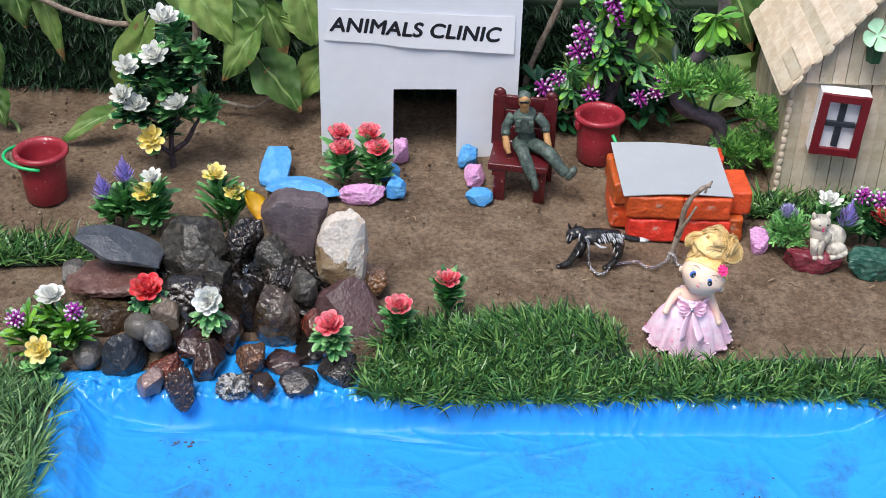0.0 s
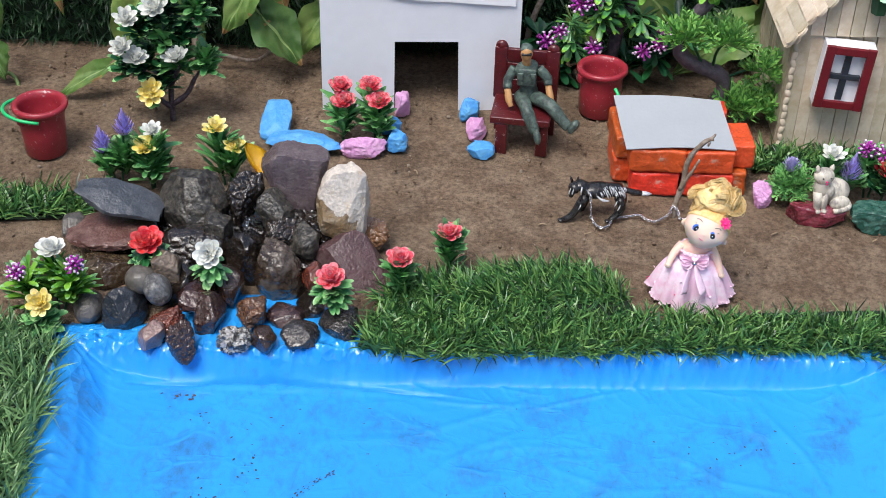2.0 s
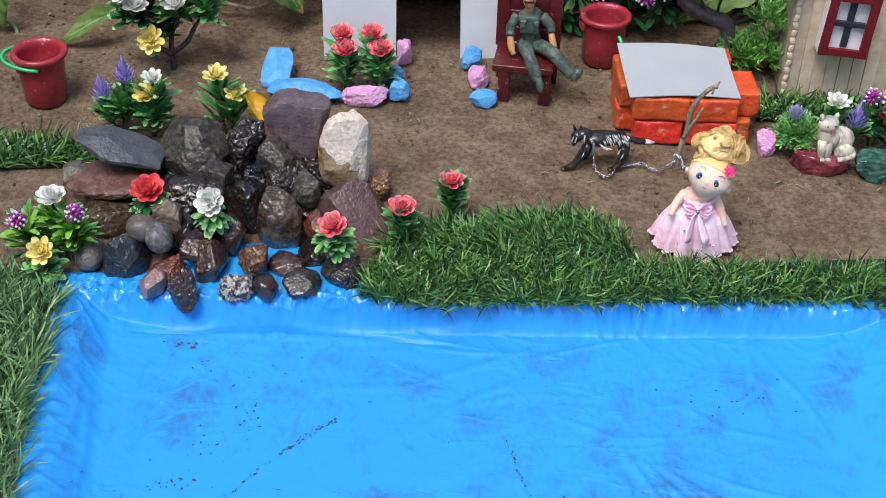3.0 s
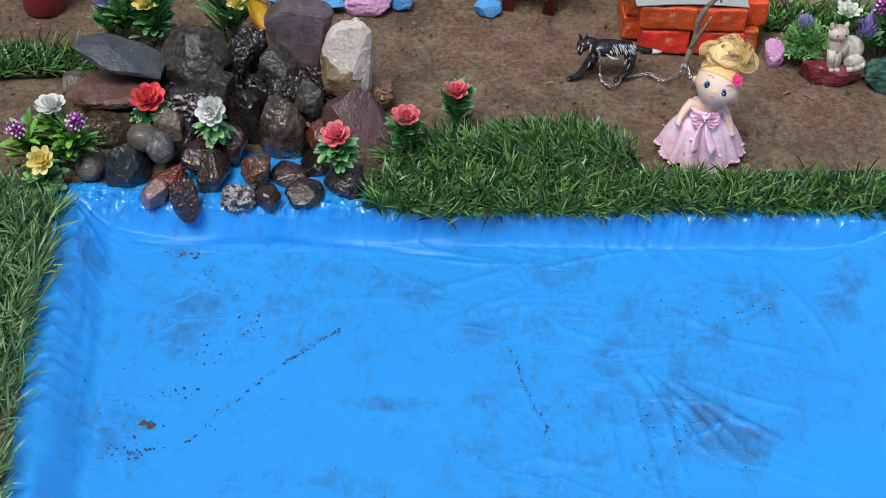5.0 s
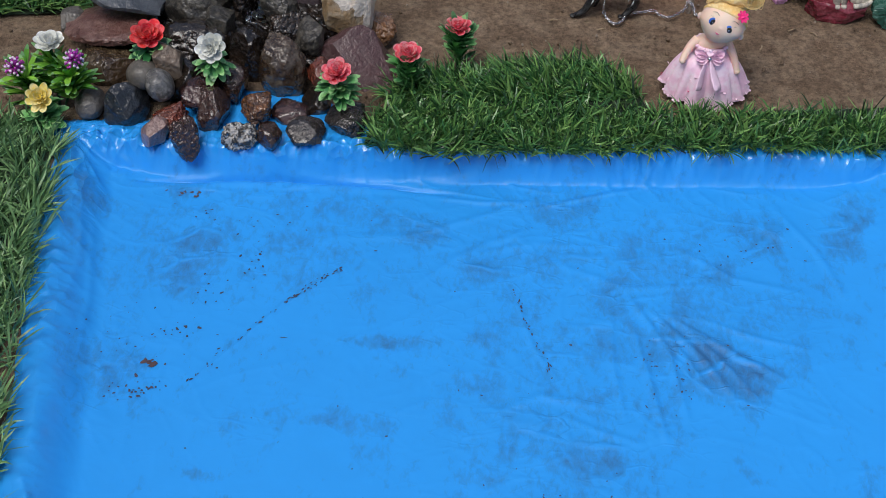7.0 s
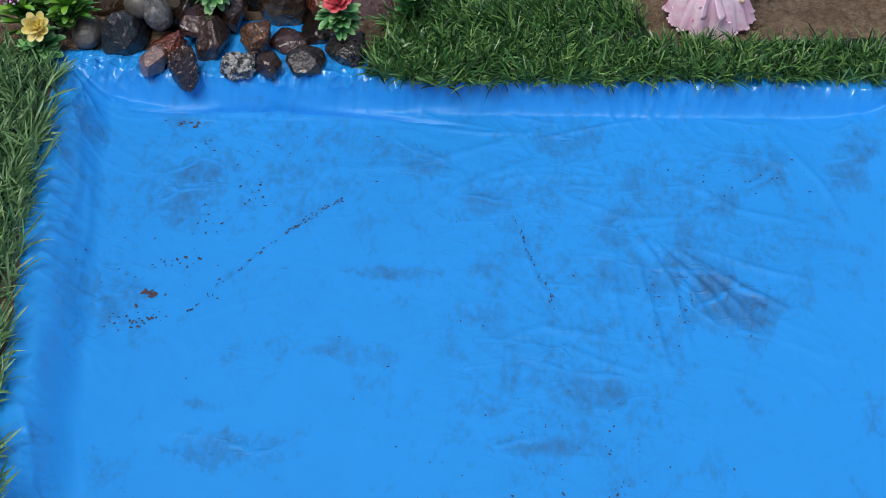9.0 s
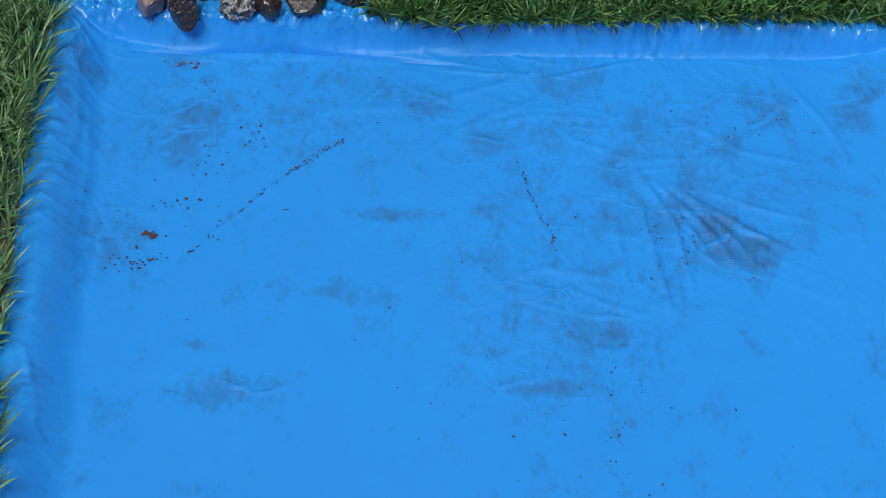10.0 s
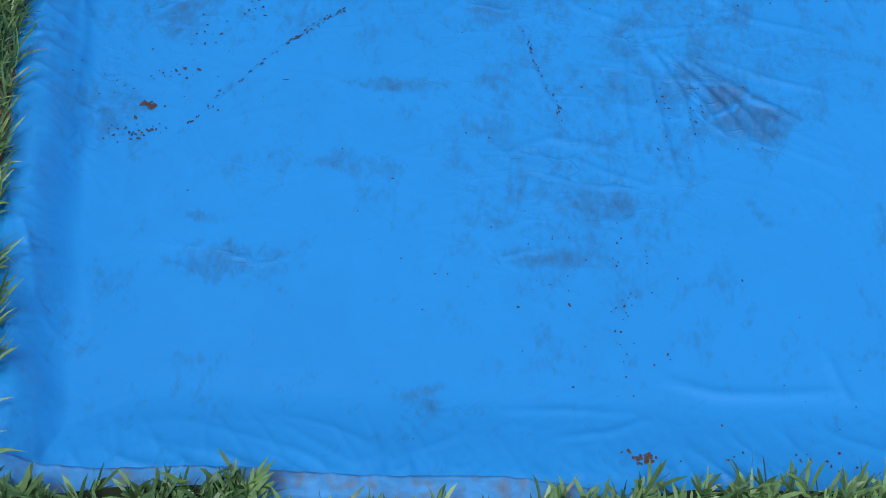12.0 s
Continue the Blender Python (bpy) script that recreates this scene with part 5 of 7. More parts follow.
    for pts in ([(-0.0075, 0, 0.0455), (-0.0115, -0.002, 0.0415), (-0.0145, -0.005, 0.0375), (-0.0165, -0.008, 0.034)], [(0.009, 0, 0.0455), (0.0128, -0.002, 0.039), (0.0155, -0.005, 0.033), (0.0175, -0.008, 0.0265)]):
        q = spline([at + Vector(p) for p in pts], 4)
        tube(bm, q, [0.0031 - 0.0012 * i / (len(q) - 1) for i in range(len(q))], 10, skin)
        ball(bm, q[-1], (0.0022, 0.0024, 0.0022), 2, skin)
    # head, tipped to its left
    tip = pose(0.0028, -0.0078, 0.0605, -30, 17, -22)
    b = bmesh.new()
    bmesh.ops.create_icosphere(b, subdivisions=6, radius=1)
    for v in b.verts:
        p = v.co
        cheek = math.exp(-((p.z + 0.35) / 0.35) ** 2) * max(0, -p.y) * abs(p.x)
        nose = 0.05 * math.exp(-(p.x / 0.1) ** 2 - ((p.z + 0.22) / 0.09) ** 2) * (p.y < 0)
        p.x *= 0.0139 * (1 - 0.3 * max(0, -p.z - 0.2) + 0.08 * cheek)
        p.y *= 0.0126 * (1 + 0.06 * cheek + nose)
        p.z *= 0.0134 if p.z > 0 else 0.0136
        v.co = tip @ p
    join(bm, b, skin)
    for s in (-1, 1):
        ball(bm, tip @ Vector((s * 0.0136, 0.0012, -0.0028)), (0.0017, 0.0015, 0.0027), 2, skin)
        ball(bm, tip @ Vector((s * 0.0053 - 0.0007, -0.0108, -0.0012)), (0.0022, 0.0009, 0.0029), 3, blue)
        ball(bm, tip @ Vector((s * 0.0053, -0.0112, -0.0018)), (0.0017, 0.0009, 0.0025), 3, dark)
        ball(bm, tip @ Vector((s * 0.0053 - 0.0002, -0.0121, -0.0016)), (0.0006, 0.0004, 0.0007), 2, white)
        for k in range(3):
            x = s * (0.0068 + 0.0007 * k)
            tube(bm, [tip @ Vector((x, -0.0108 + 0.0004 * k, 0.0008)), tip @ Vector((x + s * 0.0007, -0.0107 + 0.0006 * k, 0.0022 - 0.0003 * k))], 0.00012, 4, dark)
        brow = spline([tip @ Vector((s * 0.0042, -0.0120, 0.0040)), tip @ Vector((s * 0.0062, -0.0113, 0.0050)), tip @ Vector((s * 0.0082, -0.0101, 0.0042))], 3)
        tube(bm, brow, 0.00017, 5, dark)
    tube(bm, [tip @ Vector((-0.0014, -0.0117, -0.0063)), tip @ Vector((0, -0.0121, -0.0067)), tip @ Vector((0.0014, -0.0117, -0.0063))], [0.0001, 0.0004, 0.0001], 5, hot)
    # combed hair cap
    b = bmesh.new()
    bmesh.ops.create_icosphere(b, subdivisions=6, radius=1)
    for v in b.verts:
        p = v.co.copy()
        a = math.atan2(p.x, p.z + 0.2)
        edge = (p.z - (0.2 - 0.42 * p.y)) / 0.1 + 0.5
        edge = min(1, max(0, edge))
        k = 0.94 + (0.125 + 0.011 * math.sin(a * 44) + 0.008 * math.sin(a * 97)) * edge * edge * (3 - 2 * edge)
        v.co = tip @ Vector((p.x * 0.0139 * k, p.y * 0.0128 * k, p.z * 0.0134 * k))
    join(bm, b, hair)
    # the bun: locks of many fine strands, curled over one another
    bun = tip @ Vector((-0.0025, 0.002, 0.0198))
    b = bmesh.new()
    bmesh.ops.create_icosphere(b, subdivisions=6, radius=1)
    for v in b.verts:
        p = v.co.copy()
        swirl = math.atan2(p.y, p.x) * 3 + p.z * 7 + 2.5 * noise.noise(p * 1.6)
        k = 1 + 0.1 * noise.noise(p * 1.9) + 0.05 * math.sin(swirl) + 0.014 * math.sin(swirl * 9 + 4 * noise.noise(p * 3))
        v.co = bun + Vector((p.x * 0.0132 * k, p.y * 0.0108 * k, p.z * 0.0098 * k))
    join(bm, b, hair)
    ball(bm, tip @ Vector((0, 0.002, 0.0135)), (0.0075, 0.0065, 0.004), 3, hair)
    rnd = random.Random(8)
    for k in range(22):
        d = Vector((rnd.gauss(0, 1), rnd.gauss(-0.35, 0.8), rnd.gauss(0.2, 0.75))).normalized()
        c = bun + Vector((d.x * 0.0105, d.y * 0.0085, d.z * 0.0075))
        r = rnd.uniform(0.0042, 0.0068)
        m = Matrix.Translation(c) @ d.to_track_quat("Z", "Y").to_matrix().to_4x4() @ pose(0, 0, 0, rnd.uniform(-60, 60), rnd.uniform(-60, 60), 0)
        start, sweep, thick = rnd.uniform(0, 6.3), rnd.uniform(3.2, 5.4), rnd.uniform(0.002, 0.0036)
        for w in range(56):
            wa, wr = w * 2.4 + rnd.uniform(-0.4, 0.4), thick * math.sqrt((w + 0.5) / 56) * rnd.uniform(0.8, 1.2)
            q = []
            for i in range(15):
                u = i / 14
                ang = start + sweep * u
                spread = wr * (0.5 + 0.7 * math.sin(math.pi * u))
                rr = r * (1 - 0.2 * u) + spread * math.cos(wa + 1.2 * u)
                q.append(m @ Vector((rr * math.cos(ang), rr * math.sin(ang), 0.0022 * math.sin(u * 3 + k) + spread * math.sin(wa + 1.2 * u))))
            tube(bm, q, [0.0001 + 0.00014 * math.sin(math.pi * i / 14) for i in range(15)], 3, hair)
    # flower clip
    f = tip @ pose(0.0078, -0.0106, 0.0092, 60, 0, 28)
    for k in range(8):
        blade(bm, f @ aim((0, 0, 0.0006), k * 45, 3), 0.0043, 0.0021, 0.25, 0.1, 4, 0.68, hot, 1, 1.8)
    ball(bm, f @ Vector((0, 0, 0.0008)), (0.0016, 0.0016, 0.0009), 2, hot)
    bmesh.ops.scale(bm, vec=(1.0, 1.0, 0.92), verts=bm.verts)
    single("doll", bm, [SKIN, HAIR, PINK_CLOTH, PINK_LACE, PINK_HOT, EYE_BLUE, BLACK_PLASTIC, SILVER], pose(0.158, 0.7275, 0.0005), "small doll with a golden bun in a pink satin dress", "doll")


def build_soldier():
    bm = bmesh.new()
    green, tan, dark = range(3)
    tube(bm, spline([(0.001, 0.004, 0.0005), (0.0, 0.003, 0.008), (-0.001, 0.003, 0.016), (-0.0015, 0.0025, 0.0225), (-0.0015, 0.002, 0.0255)], 3), [0.0065, 0.007, 0.0068, 0.0062, 0.006, 0.0064, 0.007, 0.0078, 0.0082, 0.0082, 0.0075, 0.005, 0.003], 16, green, 0.72)
    box(bm, -0.001, -0.0015, 0.018, 0.0115, 0.006, 0.012, bevel=0.0012, mi=green)
    for x in (-0.005, 0.003):
        box(bm, x, -0.0046, 0.0195, 0.0036, 0.002, 0.004, bevel=0.0005, mi=green)
    tube(bm, [(-0.0015, 0.002, 0.024), (-0.002, 0.0005, 0.0305)], 0.0028, 10, tan)
    ball(bm, (-0.002, -0.0005, 0.0335), (0.0038, 0.0042, 0.0051), 3, tan)
    ball(bm, (-0.002, 0.0008, 0.0356), (0.0041, 0.0044, 0.0037), 3, green)
    box(bm, -0.002, -0.0041, 0.0342, 0.0062, 0.0014, 0.0015, bevel=0.0004, mi=dark)
    for pts, kind in (([(-0.009, 0.002, 0.022), (-0.0125, 0.0, 0.014), (-0.0125, -0.003, 0.0095)], green), ([(-0.0125, -0.003, 0.0095), (-0.011, -0.007, 0.003), (-0.0095, -0.0085, 0.0)], tan),
                      ([(0.006, 0.002, 0.022), (0.0115, 0.001, 0.0165), (0.0125, -0.001, 0.0125)], green), ([(0.0125, -0.001, 0.0125), (0.0145, -0.005, 0.006), (0.0165, -0.007, 0.001)], tan)):
        tube(bm, spline(pts, 4), [0.0032] * 5 + [0.0028] * 4 if kind == green else [0.0021] * 5 + [0.0018] * 4, 10, kind)
    for pts in ([(-0.004, 0.002, 0.002), (-0.001, -0.012, 0.003), (0.0035, -0.018, -0.005), (0.0065, -0.0205, -0.0105)], [(0.004, 0.002, 0.002), (0.014, -0.009, 0.003), (0.0215, -0.013, -0.004), (0.027, -0.016, -0.0085)]):
        tube(bm, spline(pts, 4), [0.0047, 0.0047, 0.0046, 0.0044, 0.0043, 0.0042, 0.0043, 0.0041, 0.0039, 0.0037, 0.0036, 0.0035, 0.0032], 10, green)
    ball(bm, (0.0077, -0.0235, -0.0118), (0.0026, 0.0028, 0.0052), 2, green, pose(0, 0, 0, -20, -15, 0))
    ball(bm, (0.0298, -0.018, -0.0062), (0.0028, 0.0024, 0.0052), 2, green, pose(0, 0, 0, -20, 35, 0))
    for v in bm.verts:
        v.co += noise.noise_vector(v.co * 260) * 0.0005
    single("soldier_figure", bm, [ARMY_GREEN, FIGURE_SKIN, BLACK_PLASTIC], pose(0.0585, 0.9125, 0.034, 0, 0, -4) @ Matrix.Scale(1.17, 4), "grey-green plastic soldier figure sitting on the bench", "toy figure")


def build_dog():
    bm = bmesh.new()
    black, silver = 0, 1
    tube(bm, spline([(0.001, 0, 0.023), (0.008, 0, 0.0215), (0.018, 0.001, 0.0215), (0.028, 0.002, 0.0205), (0.032, 0.002, 0.02)], 3), [0.003, 0.0042, 0.005, 0.0054, 0.0055, 0.0054, 0.005, 0.0046, 0.0045, 0.0046, 0.0044, 0.0038, 0.002], 14, black)
    tube(bm, spline([(0.006, 0, 0.0225), (0.0, 0, 0.0255), (-0.004, -0.0005, 0.0245)], 3), [0.0042, 0.004, 0.0038, 0.0038, 0.0038, 0.0036, 0.003], 12, black)
    ball(bm, (-0.0048, -0.0012, 0.0245), (0.0046, 0.0036, 0.0042), 3, black)
    tube(bm, [(-0.0055, -0.002, 0.0235), (-0.0075, -0.0042, 0.0205), (-0.0078, -0.0048, 0.0195)], [0.0026, 0.0018, 0.0011], 10, black)
    for s in (-1, 1):
        tube(bm, [(-0.0045 + s * 0.0018, 0.0005, 0.027), (-0.005 + s * 0.0026, 0.0006, 0.0305), (-0.0052 + s * 0.003, 0.0006, 0.032)], [0.0013, 0.0009, 0.0002], 6, black)
    for pts in ([(0.004, -0.002, 0.019), (-0.001, -0.004, 0.012), (-0.006, -0.0055, 0.005), (-0.0125, -0.006, 0.0015)], [(0.006, 0.003, 0.018), (0.005, 0.004, 0.009), (0.003, 0.004, 0.0015)],
                [(0.028, -0.002, 0.018), (0.031, -0.003, 0.011), (0.027, -0.004, 0.005), (0.022, -0.0055, 0.0012)], [(0.03, 0.004, 0.018), (0.033, 0.005, 0.011), (0.0325, 0.005, 0.005), (0.03, 0.004, 0.0012)]):
        n = len(spline(pts, 3))
        tube(bm, spline(pts, 3), [0.0036 - 0.002 * i / (n - 1) for i in range(n)], 10, black)
        ball(bm, Vector(pts[-1]) + Vector((-0.001, 0, 0)), (0.0024, 0.0017, 0.0012), 2, black)
    tube(bm, spline([(0.032, 0.002, 0.021), (0.039, 0.003, 0.0185), (0.046, 0.004, 0.0165)], 3), [0.0018, 0.0018, 0.0019, 0.0019, 0.0019, 0.0018, 0.0016], 8, black)
    tube(bm, [(0.046, 0.004, 0.0165), (0.050, 0.0044, 0.0158), (0.0535, 0.0048, 0.0155)], [0.0017, 0.0014, 0.0004], 8, silver)
    rnd = random.Random(2)
    for k in range(80):
        x = rnd.uniform(0.004, 0.032)
        s = rnd.uniform(0.15, 1.2)
        z = 0.0215 + 0.0049 * math.cos(s)
        y = -0.0049 * math.sin(s)
        tube(bm, [(x, y, z), (x + 0.001, y - 0.0005, z - 0.0014), (x + 0.0018, y - 0.0009, z - 0.0034)], [0.0001, 0.0003, 0.0001], 5, silver)
    for s in (-1, 1):
        tube(bm, [(-0.0068 + s * 0.0012, -0.0042, 0.0262), (-0.0078 + s * 0.0012, -0.0052, 0.0225)], [0.0002, 0.0006], 5, silver)
    for x, z in ((0.029, 0.013), (0.0005, 0.0135), (-0.004, 0.0075), (0.0265, 0.0165)):
        tube(bm, [(x, -0.0062, z + 0.0022), (x - 0.0008, -0.0068, z), (x - 0.002, -0.0068, z - 0.0024)], [0.0001, 0.0005, 0.0001], 5, silver)
    tube(bm, spline([(0.011, -0.0048, 0.0215), (0.016, -0.0058, 0.0185), (0.021, -0.0052, 0.0175)], 3), [0.0002, 0.0005, 0.0008, 0.0009, 0.0008, 0.0005, 0.0002], 6, silver)
    ring = [(0.0012 + 0.0012 * math.cos(a), 0.0043 * math.cos(a), 0.0236 + 0.0043 * math.sin(a)) for a in [2 * math.pi * k / 20 for k in range(21)]]
    tube(bm, ring, 0.0006, 6, silver)
    single("dog_figure", bm, [BLACK_PLASTIC, SILVER_PAINT], pose(0.0925, 0.814, 0.0) @ Matrix.Diagonal((0.93, 1.35, 0.98, 1)), "black plastic dog figure with silver brushed markings on soil", "toy figure")


def build_cat():
    bm = bmesh.new()
    white, red, dark = range(3)
    ball(bm, (0.006, 0.002, 0.0085), (0.0105, 0.0075, 0.0085), 4, white)
    tube(bm, spline([(0.002, 0, 0.010), (-0.003, -0.001, 0.013), (-0.0035, -0.0015, 0.019)], 3), [0.006, 0.0058, 0.0055, 0.0052, 0.0048, 0.0045, 0.0042], 14, white)
    ball(bm, (-0.0035, -0.002, 0.0225), (0.0062, 0.0052, 0.0052), 4, white)
    for s in (-1, 1):
        tube(bm, [(-0.0035 + s * 0.0038, -0.0015, 0.0255), (-0.0035 + s * 0.0048, -0.0012, 0.0285), (-0.0035 + s * 0.005, -0.0012, 0.0295)], [0.0021, 0.0012, 0.0003], 8, white)
        ball(bm, (-0.0035 + s * 0.0024, -0.0068, 0.0235), 0.0006, 1, dark)
    ball(bm, (-0.0035, -0.0074, 0.0213), (0.0009, 0.0006, 0.0007), 1, red)
    ball(bm, (-0.0033, -0.0072, 0.0196), (0.0008, 0.0005, 0.0006), 1, red)
    for x in (-0.0055, -0.0015):
        tube(bm, [(x, -0.003, 0.012), (x - 0.0004, -0.005, 0.005), (x - 0.0006, -0.0065, 0.0008)], [0.003, 0.0024, 0.002], 10, white)
        ball(bm, (x - 0.0007, -0.0075, 0.0012), (0.0021, 0.0026, 0.0014), 2, white)
    ball(bm, (0.008, -0.0055, 0.0045), (0.0062, 0.0035, 0.005), 3, white)
    tube(bm, spline([(0.015, 0.0, 0.003), (0.014, -0.007, 0.0025), (0.008, -0.0098, 0.002), (0.003, -0.0098, 0.0018)], 4), 0.0016, 8, white)
    single("cat_figure", bm, [CAT_WHITE, PINK_HOT, BLACK_PLASTIC], pose(0.2595, 0.8175, 0.0115, 0, 0, 10) @ Matrix.Scale(1.14, 4), "small grey-white ceramic cat figure sitting on a red stone", "toy figure")


build_doll()
build_soldier()
build_dog()
build_cat()

# ---- twig and chain ----
twig = thing("twig_post", pose(0.1585, 0.818, 0), "forked grey-brown twig stuck upright in the soil", "twig")
bm = bmesh.new()
tube(bm, spline([(0, 0, -0.004), (0.001, 0, 0.012), (0.004, 0.001, 0.025), (0.0045, 0.001, 0.038), (0.007, 0, 0.049), (0.0125, -0.001, 0.058), (0.0165, -0.001, 0.0615), (0.0195, -0.002, 0.0625)], 4), [0.0022] * 9 + [0.0019] * 8 + [0.0016] * 8 + [0.0014] * 4, 8)
for v in bm.verts:
    v.co += noise.noise_vector(v.co * 300) * 0.0005
part("stem", bm, BARK, twig)
bm = bmesh.new()
tube(bm, spline([(0.002, 0.0, 0.021), (0.006, -0.001, 0.031), (0.0125, -0.002, 0.046)], 4), [0.0017] * 3 + [0.0013] * 3 + [0.0009] * 3, 7)
for v in bm.verts:
    v.co += noise.noise_vector(v.co * 300) * 0.0004
part("branch", bm, BARK, twig)
for p, q in (((0.0165, -0.001, 0.0615), (0.0165, -0.003, 0.0575)), ((0.0175, -0.001, 0.062), (0.0212, 0.001, 0.065))):
    bm = bmesh.new()
    tube(bm, [p, (Vector(p) + Vector(q)) / 2 + Vector((0.0005, 0, 0)), q], [0.0012, 0.001, 0.0006], 6)
    part("twig_end", bm, BARK, twig)


def chain(points, step=0.0017):
    pts = [p for p in spline(points, 24)]
    bm = bmesh.new()
    travelled, k = 0.0, 0
    for a, b in zip(pts, pts[1:]):
        travelled += (b - a).length
        if travelled >= step:
            travelled = 0.0
            k += 1
            d = (b - a).normalized()
            m = Matrix.Translation(a) @ d.to_track_quat("X", "Z").to_matrix().to_4x4() @ pose(0, 0, 0, 90 * (k % 2) + 20, 0, 0)
            tube(bm, [m @ Vector((0.0013 * math.cos(t), 0.0009 * math.sin(t), 0)) for t in [2 * math.pi * i / 6 for i in range(7)]], 0.00042, 5)
    single("chain", bm, SILVER, Matrix(), "thin silver chain from the dog's neck to the twig", "chain")


chain([(0.0955, 0.8085, 0.024), (0.098, 0.807, 0.0225), (0.0995, 0.8055, 0.015), (0.1003, 0.806, 0.005), (0.103, 0.801, 0.0022), (0.1075, 0.7965, 0.002), (0.1125, 0.8005, 0.002), (0.1165, 0.8085, 0.002), (0.125, 0.811, 0.002), (0.1345, 0.8135, 0.002),
       (0.138, 0.809, 0.002), (0.1435, 0.806, 0.002), (0.151, 0.811, 0.002), (0.1555, 0.8145, 0.004), (0.157, 0.816, 0.008), (0.1605, 0.8145, 0.006), (0.162, 0.811, 0.002), (0.167, 0.8095, 0.002), (0.172, 0.808, 0.002)])


# ---- stick house ----
def lolly(length, width, thick, round_ends=1):
    """A flat stick along x from the origin, with rounded ends."""
    bm = bmesh.new()
    r = width / 2
    pts = []
    for k in range(9):
        a = math.pi / 2 - math.pi * k / 8
        pts.append((length - r * 0.6 + r * 0.6 * math.cos(a), r * math.sin(a)))
    pts += [(0, -r), (0, r)] if round_ends == 1 else [(r * 0.6 - r * 0.6 * math.cos(a), -r * math.sin(a)) for a in [math.pi / 2 - math.pi * k / 8 for k in range(9)]]
    lo = [bm.verts.new((x, y, -thick / 2)) for x, y in pts]
    hi = [bm.verts.new((x, y, thick / 2)) for x, y in pts]
    bm.faces.new(hi[::-1])
    bm.faces.new(lo)
    for i in range(len(pts)):
        j = (i + 1) % len(pts)
        bm.faces.new((hi[i], hi[j], lo[j], lo[i]))
    bmesh.ops.recalc_face_normals(bm, faces=bm.faces[:])
    return bm


HX, HY, EAVE = 0.247, 0.911, 0.095
SLOPE = math.atan2(0.0638, 0.0497)
house = thing("stick_house", pose(HX, HY, 0), "toy house of pale ice-cream sticks with a red window", "model house")
bm = bmesh.new()
box(bm, 0.1, 0.062, 0.047, 0.196, 0.118, 0.094, bevel=0.0005)
part("core", bm, STICK_WOOD, house, smooth=False)
bm = bmesh.new()
tri = [(-0.004, 0.0955), (0.204, 0.0955), (0.1, 0.0955 + 0.104 * math.tan(SLOPE))]
f = [bm.verts.new((x, 0.0005, z)) for x, z in tri]
g = [bm.verts.new((x, 0.12, z)) for x, z in tri]
bm.faces.new(f), bm.faces.new(g[::-1])
for i in range(3):
    bm.faces.new((f[i], g[i], g[(i + 1) % 3], f[(i + 1) % 3]))
bmesh.ops.recalc_face_normals(bm, faces=bm.faces[:])
part("gable_core", bm, STICK_WOOD, house, smooth=False)
rnd = random.Random(8)
x = 0.0045
wall_stick = mesh_of("wall_stick", lolly(0.1, 0.0088, 0.0018), STICK_WOOD)
while x < 0.2:
    ob = new("wall_stick", wall_stick)
    ob.parent = house
    ob.matrix_basis = Matrix.Translation((x, -0.0012 + rnd.uniform(-0.0004, 0.0004), 0)) @ Matrix(((0, 1, 0, 0), (0, 0, 1, 0), (1, 0, 0, 0), (0, 0, 0, 1))) @ pose(0, 0, 0, 0, 0, rnd.uniform(-0.7, 0.7)) @ Matrix.Diagonal((0.965, 1, 1, 1))
    x += 0.0093
x = 0.0025
while x < 0.19:
    top = min((x + 0.004) * math.tan(SLOPE), (0.204 - x) * math.tan(SLOPE)) + 0.001
    if top > 0.006:
        ob = part("gable_stick", lolly(top, 0.0088, 0.0018), STICK_WOOD, house, smooth=False)
        ob.matrix_basis = Matrix.Translation((x, -0.0042 + rnd.uniform(-0.0004, 0.0004), EAVE + 0.001)) @ Matrix(((0, 1, 0, 0), (0, 0, 1, 0), (1, 0, 0, 0), (0, 0, 0, 1)))
    x += 0.0093
y = 0.006
while y < 0.12:
    ob = new("wall_stick", wall_stick)
    ob.parent, ob.matrix_basis = house, Matrix.Translation((0.0006 + rnd.uniform(-0.0004, 0.0004), y, 0)) @ Matrix(((0, 0, 1, 0), (0, 1, 0, 0), (1, 0, 0, 0), (0, 0, 0, 1))) @ Matrix.Diagonal((0.97, 1, 1, 1))
    y += 0.0094
roof_stick = mesh_of("roof_stick", lolly(0.137, 0.0104, 0.0018, 2), STICK_WOOD)
for side in (1, -1):
    s = 0.0
    k = 0
    while s < 0.15:
        p = Vector((-0.0075 + s * math.cos(SLOPE), -0.0125 + rnd.uniform(-0.004, 0.002), EAVE - 0.0015 + s * math.sin(SLOPE) + 0.0008 * (k % 2)))
        if side < 0:
            p.x = 0.2 - p.x
        ob = new("roof_stick", roof_stick)
        ob.parent = house
        ob.matrix_basis = Matrix.Translation(p) @ Matrix.Rotation(-side * SLOPE, 4, "Y") @ Matrix(((0, -1, 0, 0), (1, 0, 0, 0), (0, 0, 1, 0), (0, 0, 0, 1)))
        s += 0.0099
        k += 1
